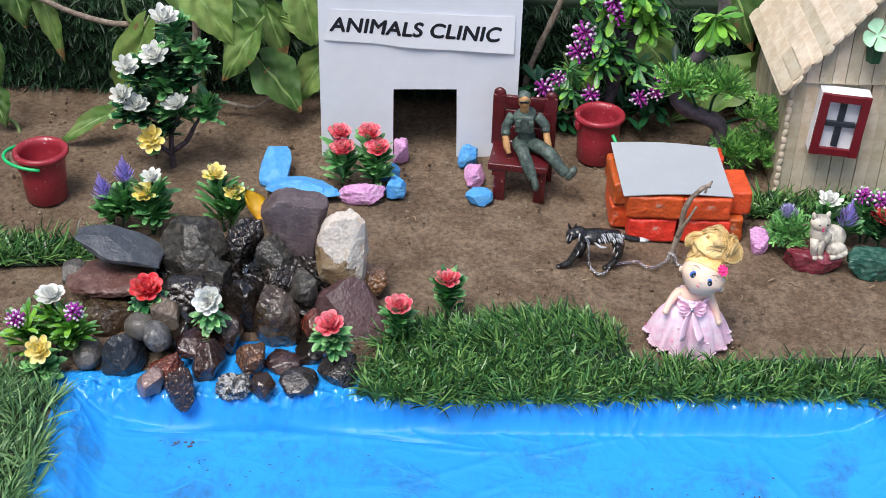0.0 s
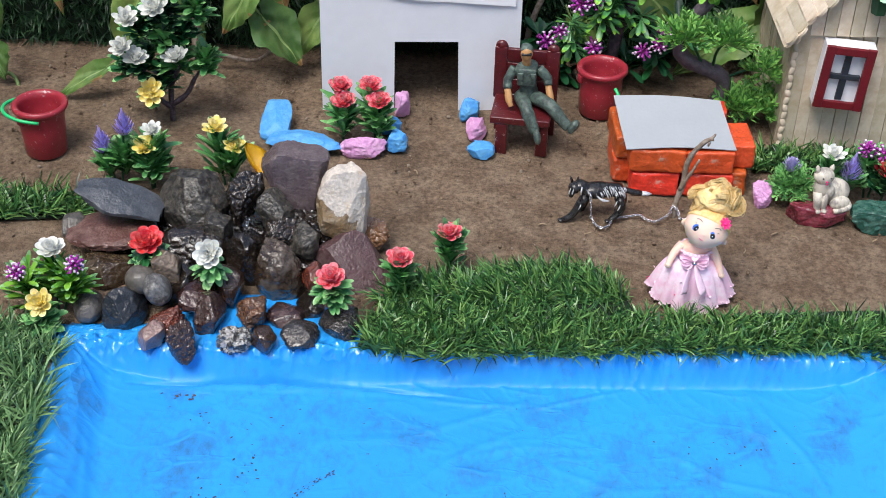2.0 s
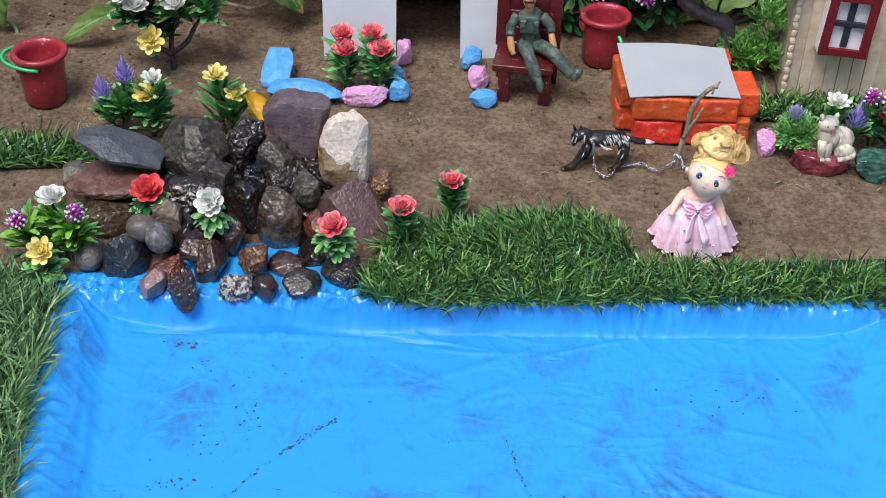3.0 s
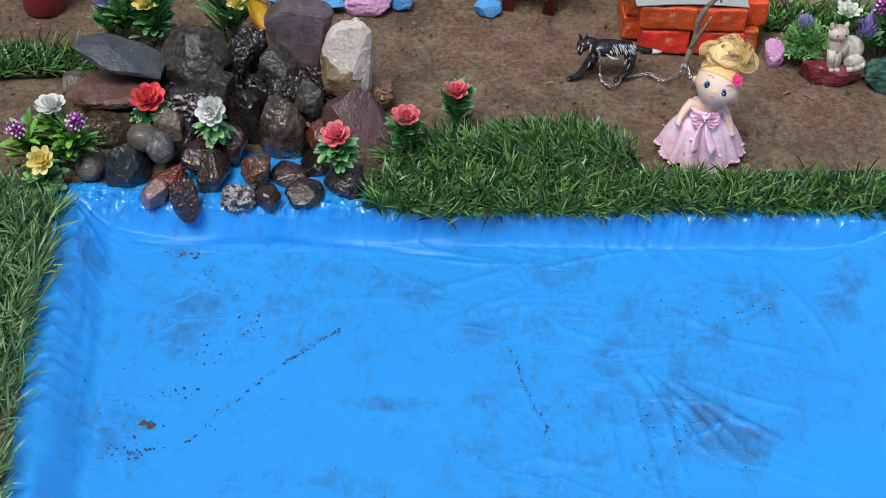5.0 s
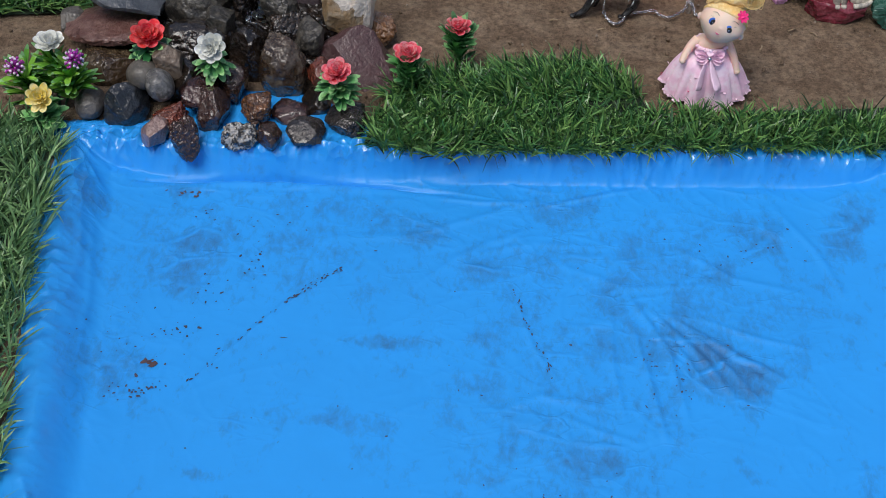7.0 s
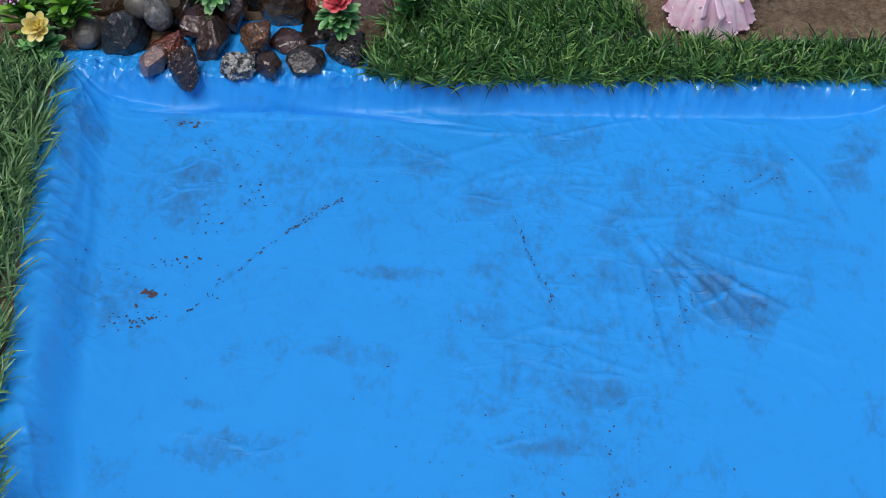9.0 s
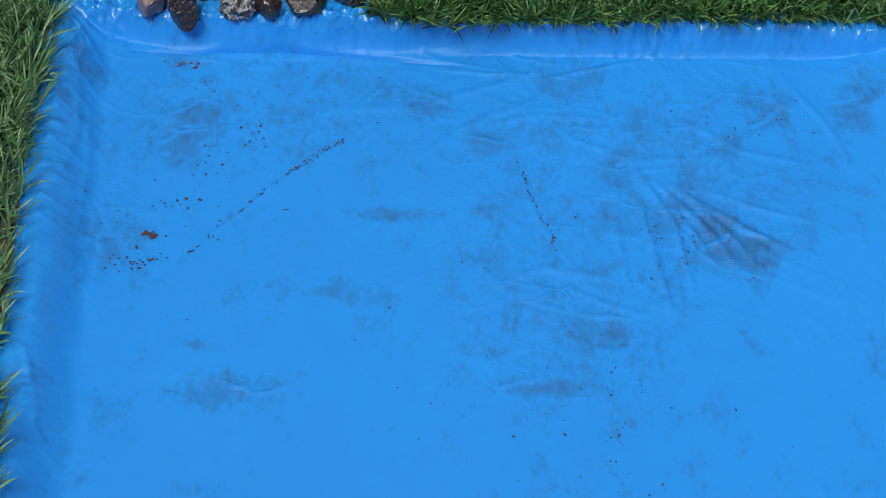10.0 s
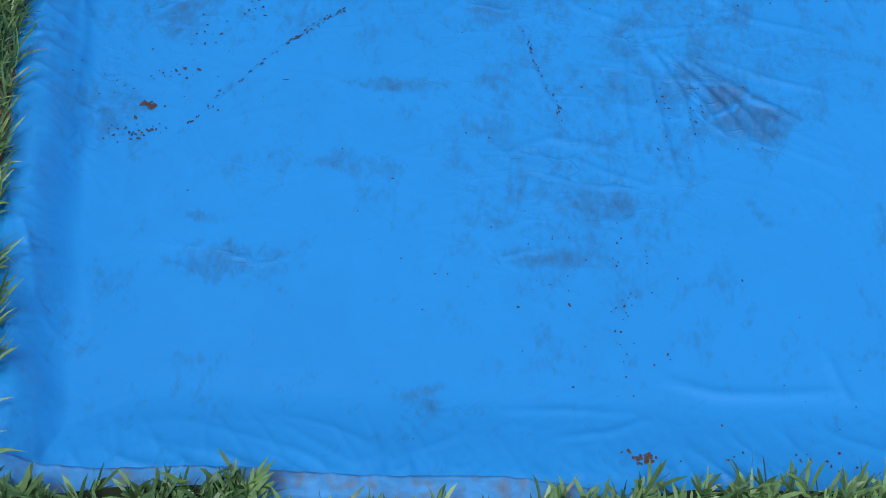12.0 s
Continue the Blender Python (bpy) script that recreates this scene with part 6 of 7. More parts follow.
# short sticks laid over the eave
for k in range(3):
    ob = part("eave_stick", lolly(0.042, 0.0104, 0.0018), STICK_WOOD, house, smooth=False)
    p = Vector((-0.008 + (0.002 + 0.0095 * k) * math.cos(SLOPE), -0.0165 + 0.002 * k, EAVE + 0.0008 + (0.002 + 0.0095 * k) * math.sin(SLOPE)))
    ob.matrix_basis = Matrix.Translation(p + Vector((0, 0.042, 0))) @ Matrix.Rotation(-SLOPE, 4, "Y") @ Matrix(((0, 1, 0, 0), (-1, 0, 0, 0), (0, 0, 1, 0), (0, 0, 0, 1)))
# scalloped beading up the corner
for k in range(15):
    bm = bmesh.new()
    ball(bm, (0, 0, 0), (0.0022, 0.0016, 0.0042), 2)
    part("scallop", bm, STICK_WOOD, house, m=pose(-0.0005, -0.0032, 0.006 + k * 0.0061, 0, 14 * (-1) ** k, 0))
# window
win = new("window")
win.parent, win.matrix_basis = house, pose(0.0345, -0.004, 0.0695, 0, 3.5, -4) @ Matrix.Diagonal((1, 1.8, 0.89, 1))
tagged(win, "red framed window in a white surround")
bm = bmesh.new()
for x, z, sx, sz in ((-0.0165, 0, 0.0022, 0.054), (0.0165, 0, 0.0022, 0.054), (0, 0.026, 0.0308, 0.0022), (0, -0.026, 0.0308, 0.0022)):
    box(bm, x, -0.0035, z, sx, 0.0068, sz, bevel=0.0003)
part("surround", bm, WHITE_TRIM, win, "white foam board surround", smooth=False)
bm = bmesh.new()
box(bm, 0, -0.0042, 0, 0.0306, 0.0012, 0.0496, bevel=0.0002)
part("pane", bm, WHITE_TRIM, win, smooth=False)
for x, z, sx, sz in ((-0.0142, 0, 0.0062, 0.0545), (0.0142, 0, 0.0062, 0.0545), (0, 0.0238, 0.0221, 0.0062), (0, -0.0238, 0.0221, 0.0062)):
    bm = bmesh.new()
    box(bm, x, -0.0078, z, sx, 0.0016, sz, bevel=0.0003)
    part("frame_bar", bm, mat("window red paint", (0.14, 0.006, 0.012), 0.45, var=0.2, bump=0.1) if "window red paint" not in bpy.data.materials else bpy.data.materials["window red paint"], win, "dark red bar", smooth=False)
for x, z, sx, sz in ((0, 0, 0.0046, 0.0412), (0, 0, 0.0221, 0.0042)):
    bm = bmesh.new()
    box(bm, x, -0.0058 if sx < 0.01 else -0.0062, z, sx, 0.0016, sz, bevel=0.0003)
    part("glazing_bar", bm, DARK_BAR, win, "black bar", smooth=False)
# pale green clover and its dark pot on the gable
clover = thing("clover_ornament", pose(0.2965, 0.899, 0.118), "pale green clover in a dark green pot on the gable", "ornament")
bm = bmesh.new()
lathe(bm, [(0.0003, 0.0), (0.0055, 0.0), (0.007, 0.012), (0.0076, 0.012), (0.0076, 0.0145), (0.0003, 0.0145)], 6)
part("pot", bm, LEAF_DARK, clover, "dark green pot", smooth=False)
bm = bmesh.new()
for k in range(4):
    blade(bm, Matrix.Translation((-0.0015, -0.003, 0.021)) @ pose(0, 0, 0, 62, 0, 0) @ aim((0, 0, 0), 20 + 90 * k, 12), 0.0125, 0.012, 0.15, 0.1, 6, 0.68, 0, 2)
part("clover_leaf", bm, mat("pale green felt", (0.42, 0.68, 0.45), 0.6, var=0.1, bump=0.1), clover, "pale green")


# ---- small flowering plants ----
EDGES = {"white petals": WHITE_EDGE, "yellow petals": YELLOW_EDGE, "red petals": RED_EDGE, "coral pink petals": CORAL_EDGE}


def plant(x, y, label, heads, leaf=None, group="artificial flowers", z=0.0, seed=1, spread=(38, 82), size=1.0, count=34, long=0.018, broad=0.0048):
    """heads: dx, dy, height, radius, kind, material, tilt."""
    p = thing("artificial_plant", pose(x, y, z), label, "plant", group)
    for i, (dx, dy, h, r, kind, material, tilt) in enumerate(heads):
        bm = bmesh.new()
        tube(bm, spline([(dx * 0.2, dy * 0.2, -0.003), (dx * 0.7, dy * 0.7, h * 0.5), (dx, dy, h)], 4), 0.0009, 6)
        part("stem", bm, LEAF_DARK, p)
        bm = bmesh.new()
        if kind == "rose":
            blossom(bm, (dx, dy, h), r * 1.02, (tilt[0] - 12, tilt[1]), 6, 8, 0.6, seed * 13 + i, 17)
            part("flower_head", bm, [material, EDGES[material.name]] if kind in ("rose", "daisy") else material, p)
        elif kind == "daisy":
            blossom(bm, (dx, dy, h), r * 1.05, (tilt[0] - 10, tilt[1]), 5, 8, 0.46, seed * 13 + i, 20)
            part("flower_head", bm, [material, EDGES[material.name]] if kind in ("rose", "daisy") else material, p)
        elif kind == "spike":
            lavender(bm, (dx, dy, h - r * 1.2), r * 3.0, r * 1.3, seed + i, tilt)
            part("flower_head", bm, [material, EDGES[material.name]] if kind in ("rose", "daisy") else material, p)
        elif kind == "buds":
            bud_cluster(bm, (dx, dy, h), r, 34, seed + i)
            part("flower_head", bm, [material, WHITE_BUD], p)
        bm = bmesh.new()
        leaves(bm, (dx * 0.75, dy * 0.75, h * 0.14), int(count * 2.0), long * size, broad * size * 1.02, spread, h * (0.32 if kind == "spike" else 0.6), seed * 31 + i)
        part("leaf_spray", bm, [leaf or LEAF, LEAF_EDGE], p)
    return p


plant(-0.0765, 0.907, "coral pink artificial roses with green leaves on soil", [(-0.001, 0.004, 0.041, 0.0105, "rose", CORAL_PETAL, (25, 0)), (0.001, -0.006, 0.0335, 0.011, "rose", CORAL_PETAL, (30, 0))], seed=3, count=30, spread=(30, 78))
plant(-0.0515, 0.907, "coral pink artificial roses with green leaves by the doorway", [(-0.005, 0.004, 0.0415, 0.0105, "rose", CORAL_PETAL, (25, 5)), (0.002, -0.005, 0.034, 0.011, "rose", CORAL_PETAL, (30, 0))], seed=4, count=30, spread=(30, 78))
plant(0.0035, 0.741, "coral pink artificial rose at the edge of the grass", [(0, 0, 0.031, 0.0098, "rose", CORAL_PETAL, (25, 0))], seed=5, count=44)
plant(-0.0265, 0.711, "coral red artificial rose at the edge of the grass", [(0, 0, 0.031, 0.0102, "rose", CORAL_PETAL, (30, 0))], seed=6, count=50, long=0.015)
plant(-0.067, 0.686, "coral pink artificial rose among the rocks", [(0, 0, 0.018, 0.0108, "rose", CORAL_PETAL, (30, 0))], seed=7, count=40, z=0.016, spread=(-15, 35), long=0.013)
plant(-0.183, 0.714, "red artificial rose among the rocks", [(0, 0, 0.016, 0.0122, "rose", RED_PETAL, (35, 5))], LEAF_DARK, seed=8, count=24, z=0.021, spread=(-20, 30), long=0.013)
plant(-0.1415, 0.7, "white artificial rose among the rocks", [(0, 0, 0.016, 0.0108, "rose", WHITE_PETAL, (62, -15))], seed=9, count=26, z=0.025, spread=(-40, 20), long=0.012)
plant(-0.2045, 0.836, "white and yellow artificial flowers behind the rocks", [(0.0025, 0.002, 0.043, 0.0085, "daisy", WHITE_PETAL, (25, 0)), (-0.0025, -0.002, 0.032, 0.0105, "daisy", YELLOW_PETAL, (30, 0))], seed=10, count=34, spread=(25, 76), long=0.021, broad=0.0055)
plant(-0.229, 0.8385, "violet artificial lavender behind the rocks", [(0.0075, 0.0, 0.049, 0.0075, "spike", VIOLET_PETAL, (0, 0)), (-0.0075, 0.001, 0.034, 0.0078, "spike", VIOLET_PETAL, (0, -8))], seed=11, count=36, long=0.02, broad=0.005)
plant(-0.154, 0.841, "yellow artificial flowers behind the rocks", [(-0.0055, 0.003, 0.043, 0.0102, "daisy", YELLOW_PETAL, (25, 0)), (0.0075, -0.001, 0.0305, 0.009, "daisy", YELLOW_PETAL, (30, 10))], seed=12, count=34, long=0.021, broad=0.0045)
plant(-0.2385, 0.695, "white, yellow and purple artificial flowers by the grass", [(0.001, 0.003, 0.041, 0.0105, "rose", WHITE_PETAL, (20, 0)), (0.016, -0.005, 0.0375, 0.0068, "buds", MAGENTA_BUD, (0, 0)), (-0.0205, -0.005, 0.0305, 0.0068, "buds", MAGENTA_BUD, (0, 0))], LEAF_LIME, seed=13, count=38, spread=(15, 75), long=0.018, broad=0.0042)
plant(-0.2405, 0.672, "yellow artificial flower in the grass", [(0, 0, 0.021, 0.0105, "daisy", YELLOW_PETAL, (50, 0))], seed=14, count=18, spread=(0, 40), long=0.014, broad=0.006)
plant(0.273, 0.846, "white artificial flower behind the cat", [(-0.004, 0, 0.0325, 0.0105, "daisy", WHITE_PETAL, (20, 0))], seed=15, count=20)
plant(0.283, 0.842, "violet artificial lavender behind the cat", [(-0.001, 0, 0.026, 0.0085, "spike", VIOLET_PETAL, (0, 5))], seed=16, count=24)
plant(0.2985, 0.848, "magenta artificial flowers by the house", [(-0.0055, 0.001, 0.038, 0.0075, "buds", MAGENTA_BUD, (0, 0)), (0.007, 0.001, 0.034, 0.0085, "buds", MAGENTA_BUD, (0, 0))], seed=17, count=24)
plant(0.3075, 0.84, "red artificial rose by the house", [(0, 0, 0.024, 0.0115, "rose", RED_PETAL, (30, 0))], LEAF_DARK, seed=18, count=34)

# folded yellow petal between the rocks
bm = bmesh.new()
blade(bm, pose(0, 0, 0, 0, 0, 0), 0.024, 0.016, 0.6, 0.15, 12, 0.45, 0, 5)
bmesh.ops.solidify(bm, geom=bm.faces[:], thickness=0.0004)
single("yellow_petal", bm, mat("yellow petal", (0.85, 0.53, 0.02), 0.45, var=0.12, bump=0.2), Matrix.Translation((-0.1325, 0.808, 0.055)) @ aim((0, 0, 0), 300, -48, -25), "folded bright yellow petal behind the rocks", "petal")


def sprig(bm, m, length, width, rnd):
    """A forked conifer-like plastic sprig."""
    blade(bm, m, length, width * 0.8, 0.2, 0.1, 3, 0.6, 0, 1, 1.6)
    for u in (0.35, 0.55, 0.75, 0.92):
        for s in (-1, 1):
            blade(bm, m @ Matrix.Translation((length * u, 0, length * 0.1 * u * u)) @ pose(0, 0, 0, rnd.uniform(-25, 25), -rnd.uniform(0, 25), s * rnd.uniform(28, 48)), length * 0.3, width * 1.1, 0.25, 0.15, 3, 0.72, 0, 1, 1.8)


def sprig_ball(bm, c, r, n, seed, low=-0.1, flat=1.0):
    rnd = random.Random(seed)
    for k in range(n):
        z = low + (1 - low) * rnd.random()
        a = k * 2.39996
        el = math.degrees(math.asin(z))
        sprig(bm, aim(Vector(c), math.degrees(a), el * flat, rnd.uniform(-60, 60)), r * rnd.uniform(0.8, 1.1), r * 0.1, rnd)


fern = thing("artificial_plant", pose(0.2405, 0.838, 0), "round lime-green fern ball with a pale violet tip", "plant", "artificial flowers")
bm = bmesh.new()
sprig_ball(bm, (0, -0.003, 0.0165), 0.0155, 130, 4, -0.6)
part("leaf_spray", bm, mat("soft green fern plastic", (0.17, 0.42, 0.13), 0.4, vary="island", amount=0.4, bump=0), fern)
bm = bmesh.new()
lavender(bm, (-0.0015, -0.002, 0.0265), 0.012, 0.0085, 3)
part("flower_head", bm, mat("pale violet florets", (0.5, 0.45, 0.75), 0.55, bump=0, vary="island", amount=0.15), fern, "pale violet tip")

# ---- bush with white flowers ----
bush = thing("white_flower_bush", pose(-0.207, 0.931, 0), "artificial bush with white blossoms and one yellow blossom", "plant")
rnd = random.Random(31)
for k, pts in enumerate(([(0, 0, -0.004), (0.0, 0, 0.02), (0.003, 0.002, 0.055), (0.004, 0.002, 0.095), (0.006, 0, 0.118)], [(0, 0, 0.012), (0.012, 0, 0.022), (0.019, 0, 0.035), (0.027, 0, 0.047)], [(0.0, 0, 0.01), (-0.01, -0.004, 0.022), (-0.02, -0.004, 0.05)], [(0.001, 0, 0.03), (0.008, -0.003, 0.045), (0.0095, -0.003, 0.052)], [(0.002, 0, 0.06), (-0.012, 0, 0.075), (-0.02, 0, 0.083)], [(0.003, 0, 0.07), (0.016, 0, 0.082), (0.023, 0, 0.088)])):
    bm = bmesh.new()
    tube(bm, spline(pts, 4), [max(0.001, 0.0024 - 0.0014 * i / (4 * (len(pts) - 1))) for i in range(4 * (len(pts) - 1) + 1)], 7)
    for v in bm.verts:
        v.co += noise.noise_vector(v.co * 260) * 0.0006
    part("stem", bm, STEM_DARK, bush)
for k, (x, z, r, mt) in enumerate(((0.006, 0.1265, 0.0125, WHITE_PETAL), (-0.0015, 0.0975, 0.0125, WHITE_PETAL), (-0.0235, 0.0885, 0.0105, WHITE_PETAL), (-0.0285, 0.0655, 0.0105, WHITE_PETAL), (-0.0205, 0.0565, 0.0118, WHITE_PETAL), (0.0105, 0.0585, 0.0118, WHITE_PETAL), (-0.011, 0.0315, 0.0122, YELLOW_PETAL))):
    bm = bmesh.new()
    blossom(bm, (x, -0.016 if k != 6 else -0.017, z), r * 1.06, ((16 if k in (0, 5, 4) else 28) if k < 6 else 52, 12 * (-1) ** k), 5, 8, 0.45, 40 + k, 20)
    part("flower_head", bm, [mt, EDGES[mt.name]], bush)
for k, (x, z, n, L) in enumerate(((0.012, 0.108, 26, 0.018), (0.0, 0.088, 30, 0.018), (0.025, 0.09, 34, 0.016), (-0.018, 0.078, 30, 0.017), (-0.018, 0.048, 44, 0.019), (0.008, 0.05, 40, 0.018), (0.029, 0.048, 34, 0.017), (-0.03, 0.044, 26, 0.015), (-0.012, 0.021, 22, 0.014), (-0.004, 0.03, 20, 0.016), (0.014, 0.072, 24, 0.016), (0.0, 0.066, 24, 0.017))):
    bm = bmesh.new()
    leaves(bm, (x, -0.003, z - 0.008), int(n * 2.0), L * 0.95, L * 0.34, (8, 78), 0.014, 70 + k, 0.68)
    part("leaf_spray", bm, [LEAF_DARK if k in (1, 3, 4, 7, 9, 10) else LEAF, LEAF_EDGE if k != 9 else LEAF], bush)

# ---- purple flowering tree ----
tree = thing("purple_flower_tree", pose(0.127, 1.0, 0), "artificial tree with lime leaves and purple blossoms behind the bench", "tree")
for k, (pts, r) in enumerate((([(0, 0, -0.004), (0.0, 0, 0.02), (0.005, 0, 0.053), (0.0115, 0, 0.073), (0.016, 0, 0.097), (0.021, 0, 0.125), (0.022, 0, 0.15)], 0.0058), ([(0.003, 0, 0.045), (-0.015, -0.004, 0.06), (-0.028, -0.006, 0.082), (-0.024, -0.006, 0.1)], 0.0018), ([(0.008, 0, 0.06), (0.02, -0.004, 0.05), (0.033, -0.005, 0.048)], 0.0016), ([(0.0, 0, 0.03), (-0.025, -0.004, 0.038), (-0.045, -0.006, 0.05)], 0.0015), ([(0.01, 0, 0.075), (-0.002, -0.005, 0.1), (-0.002, -0.005, 0.125)], 0.0018), ([(0.014, 0, 0.09), (0.03, -0.004, 0.1), (0.045, -0.004, 0.11)], 0.0018))):
    bm = bmesh.new()
    n = 4 * (len(pts) - 1) + 1
    tube(bm, spline(pts, 4), [r * (1 - 0.35 * i / n) for i in range(n)], 9)
    for v in bm.verts:
        v.co += noise.noise_vector(v.co * 200) * 0.0009
    part("trunk" if k == 0 else "branch", bm, STEM_DARK, tree)
for k, (x, z, n, L) in enumerate(((-0.002, 0.112, 26, 0.02), (0.02, 0.108, 26, 0.022), (-0.012, 0.085, 26, 0.019), (0.026, 0.09, 20, 0.02), (-0.01, 0.06, 26, 0.018), (-0.034, 0.052, 22, 0.016), (0.0, 0.072, 18, 0.02), (0.012, 0.125, 24, 0.022), (-0.03, 0.036, 22, 0.017), (0.02, 0.058, 18, 0.017), (0.03, 0.118, 20, 0.02), (-0.02, 0.12, 20, 0.02))):
    bm = bmesh.new()
    leaves(bm, (x, -0.008, z), int(n * 1.5), L * 1.1, L * 0.28, (-50, 50), 0.01, 170 + k, 0.76)
    part("leaf_spray", bm, [LEAF_LIME if k in (0, 1, 3, 7) else LEAF, LEAF_LIME], tree)
for k, (x, y, z) in enumerate(((-0.04, 0.004, 0.012), (-0.014, 0.006, 0.014), (0.014, 0.004, 0.012), (0.036, 0.004, 0.02), (0.052, 0.006, 0.04), (-0.055, 0.008, 0.028))):
    bm = bmesh.new()
    leaves(bm, (x, y, z), 34, 0.022, 0.0062, (-20, 60), 0.012, 240 + k, 0.72)
    part("leaf_spray", bm, [LEAF_DARK, LEAF_DARK], tree)
for k, (x, z, r) in enumerate(((-0.0245, 0.095, 0.0105), (-0.0285, 0.079, 0.0095), (-0.018, 0.0825, 0.008), (-0.042, 0.0565, 0.007), (-0.052, 0.0475, 0.0095), (-0.0155, 0.0435, 0.0085), (0.0225, 0.041, 0.0082), (0.0345, 0.0465, 0.0075), (-0.0015, 0.1105, 0.009), (-0.004, 0.121, 0.01), (0.0375, 0.06, 0.007))):
    bm = bmesh.new()
    bud_cluster(bm, (x, -0.018, z), r, 24, 90 + k)
    part("flower_head", bm, [MAGENTA_BUD, WHITE_BUD], tree)

# ---- twisted conifer ----
pine = thing("twisted_conifer", pose(0.206, 0.951, 0), "artificial bonsai conifer with a twisted grey-purple trunk", "tree")
PINE_GREEN = mat("light green plastic needles", (0.16, 0.4, 0.09), 0.4, vary="island", amount=0.5, bump=0)
TRUNK_GREY = mat("grey-purple plastic bark", (0.085, 0.065, 0.08), 0.5, (0.13, 0.105, 0.12), 120, 0.3, 0.5, 400)
bm = bmesh.new()
tube(bm, spline([(0.0, 0, -0.004), (-0.002, 0, 0.012), (0.003, 0, 0.026), (0.0005, 0, 0.037), (-0.012, 0, 0.044), (-0.026, 0, 0.05), (-0.034, 0.002, 0.059), (-0.032, 0.004, 0.073), (-0.022, 0.006, 0.088), (-0.01, 0.006, 0.104), (-0.006, 0.006, 0.125), (-0.008, 0.006, 0.15)], 4), [0.0068 - 0.0024 * i / 44 for i in range(45)], 10)
for v in bm.verts:
    v.co += noise.noise_vector(v.co * 160) * 0.0011
part("trunk", bm, TRUNK_GREY, pine)
for pts in ([(-0.014, 0, 0.045), (-0.022, -0.004, 0.06), (-0.028, -0.008, 0.073)], [(-0.008, 0, 0.042), (-0.007, -0.004, 0.06), (-0.003, -0.008, 0.07)], [(0.002, 0, 0.036), (0.014, -0.003, 0.044), (0.026, -0.005, 0.05)], [(0.001, 0, 0.008), (0.01, -0.003, 0.012), (0.022, -0.004, 0.012)]):
    bm = bmesh.new()
    tube(bm, spline(pts, 4), 0.0011, 6)
    part("branch", bm, LEAF_DARK, pine)
for k, (x, z, r, n) in enumerate(((-0.033, 0.072, 0.0215, 64), (-0.003, 0.07, 0.0215, 64), (0.029, 0.047, 0.018, 52), (0.014, 0.016, 0.021, 60), (0.033, 0.014, 0.021, 60))):
    bm = bmesh.new()
    sprig_ball(bm, (x, -0.009, z), r, n, 200 + k, -0.15)
    part("foliage", bm, PINE_GREEN, pine)
bm = bmesh.new()
leaves(bm, (-0.014, -0.006, 0.118), 46, 0.021, 0.0075, (-85, 30), 0.012, 300, 0.75)
part("foliage", bm, [LEAF_LIME, LEAF_LIME], pine)


# ---- vine behind ----
vine = thing("vine", pose(0, 0, 0), "leafy green vine trained along the grass backdrop", "vine")


def vine_leaf(a, b, width, roll):
    a, b = Vector(a), Vector(b)
    d = b - a
    ax = d.normalized()
    face = Vector((0.1, -0.8, 0.6))
    face = (face - ax * face.dot(ax)).normalized()
    q = Matrix((ax, face.cross(ax), face)).transposed().to_4x4()
    seed = int(abs(a.x) * 1000)
    rnd = random.Random(seed)
    bm = bmesh.new()
    L = d.length * 1.04
    rows, cols = 24, 7
    grid = []
    for i in range(rows + 1):
        u = i / rows
        w = width * 0.4 * ((0.12 + 0.88 * (u / 0.26) ** 0.55) if u < 0.26 else ((1 - u) / 0.74) ** 0.95 * (1 + 0.35 * (u - 0.26) * (1 - u) * 4)) + 0.0002
        w *= 1 + 0.05 * math.sin(u * 23 + seed) + 0.03 * math.sin(u * 41)
        row = []
        for j in range(-cols, cols + 1):
            v = math.copysign(abs(j / cols) ** 1.5, j)
            back = -0.2 * L * v * v * max(0, 1 - u / 0.5) ** 2
            wave = 0.07 * width * math.sin(u * 6 + v * 2.5 + seed) * abs(v) + 0.022 * width * math.sin(abs(v) * 9 - u * 16)
            row.append(bm.verts.new((L * u + back, v * w, 0.16 * width * abs(v) ** 1.3 * math.sin(math.pi * min(1, u + 0.2)) + wave - 0.14 * L * u * u)))
        grid.append(row)
    for i, (p, r) in enumerate(zip(grid, grid[1:])):
        for j in range(2 * cols):
            bm.faces.new((p[j], r[j], r[j + 1], p[j + 1])).material_index = 2 if j in (cols - 1, cols) and i < rows - 3 else 0
    for f in bm.faces:
        c = f.calc_center_median()
        if f.material_index == 0 and noise.noise((c.x * 70 + seed, c.y * 70, 0)) + 0.9 * max(0, c.x / L - 0.72) * 3 * (seed % 2) + 0.45 * (abs(c.y) > width * 0.4) > 0.62:
            f.material_index = 1
    tube(bm, [(-0.014, 0.002, 0.004), (-0.006, 0, 0.001), (0, 0, 0)], 0.0009, 5, 2)
    part("leaf", bm, [VINE_LEAF, VINE_BROWN, VINE_STEM], vine, m=Matrix.Translation(a) @ q @ pose(0, 0, 0, roll, 0, 0))


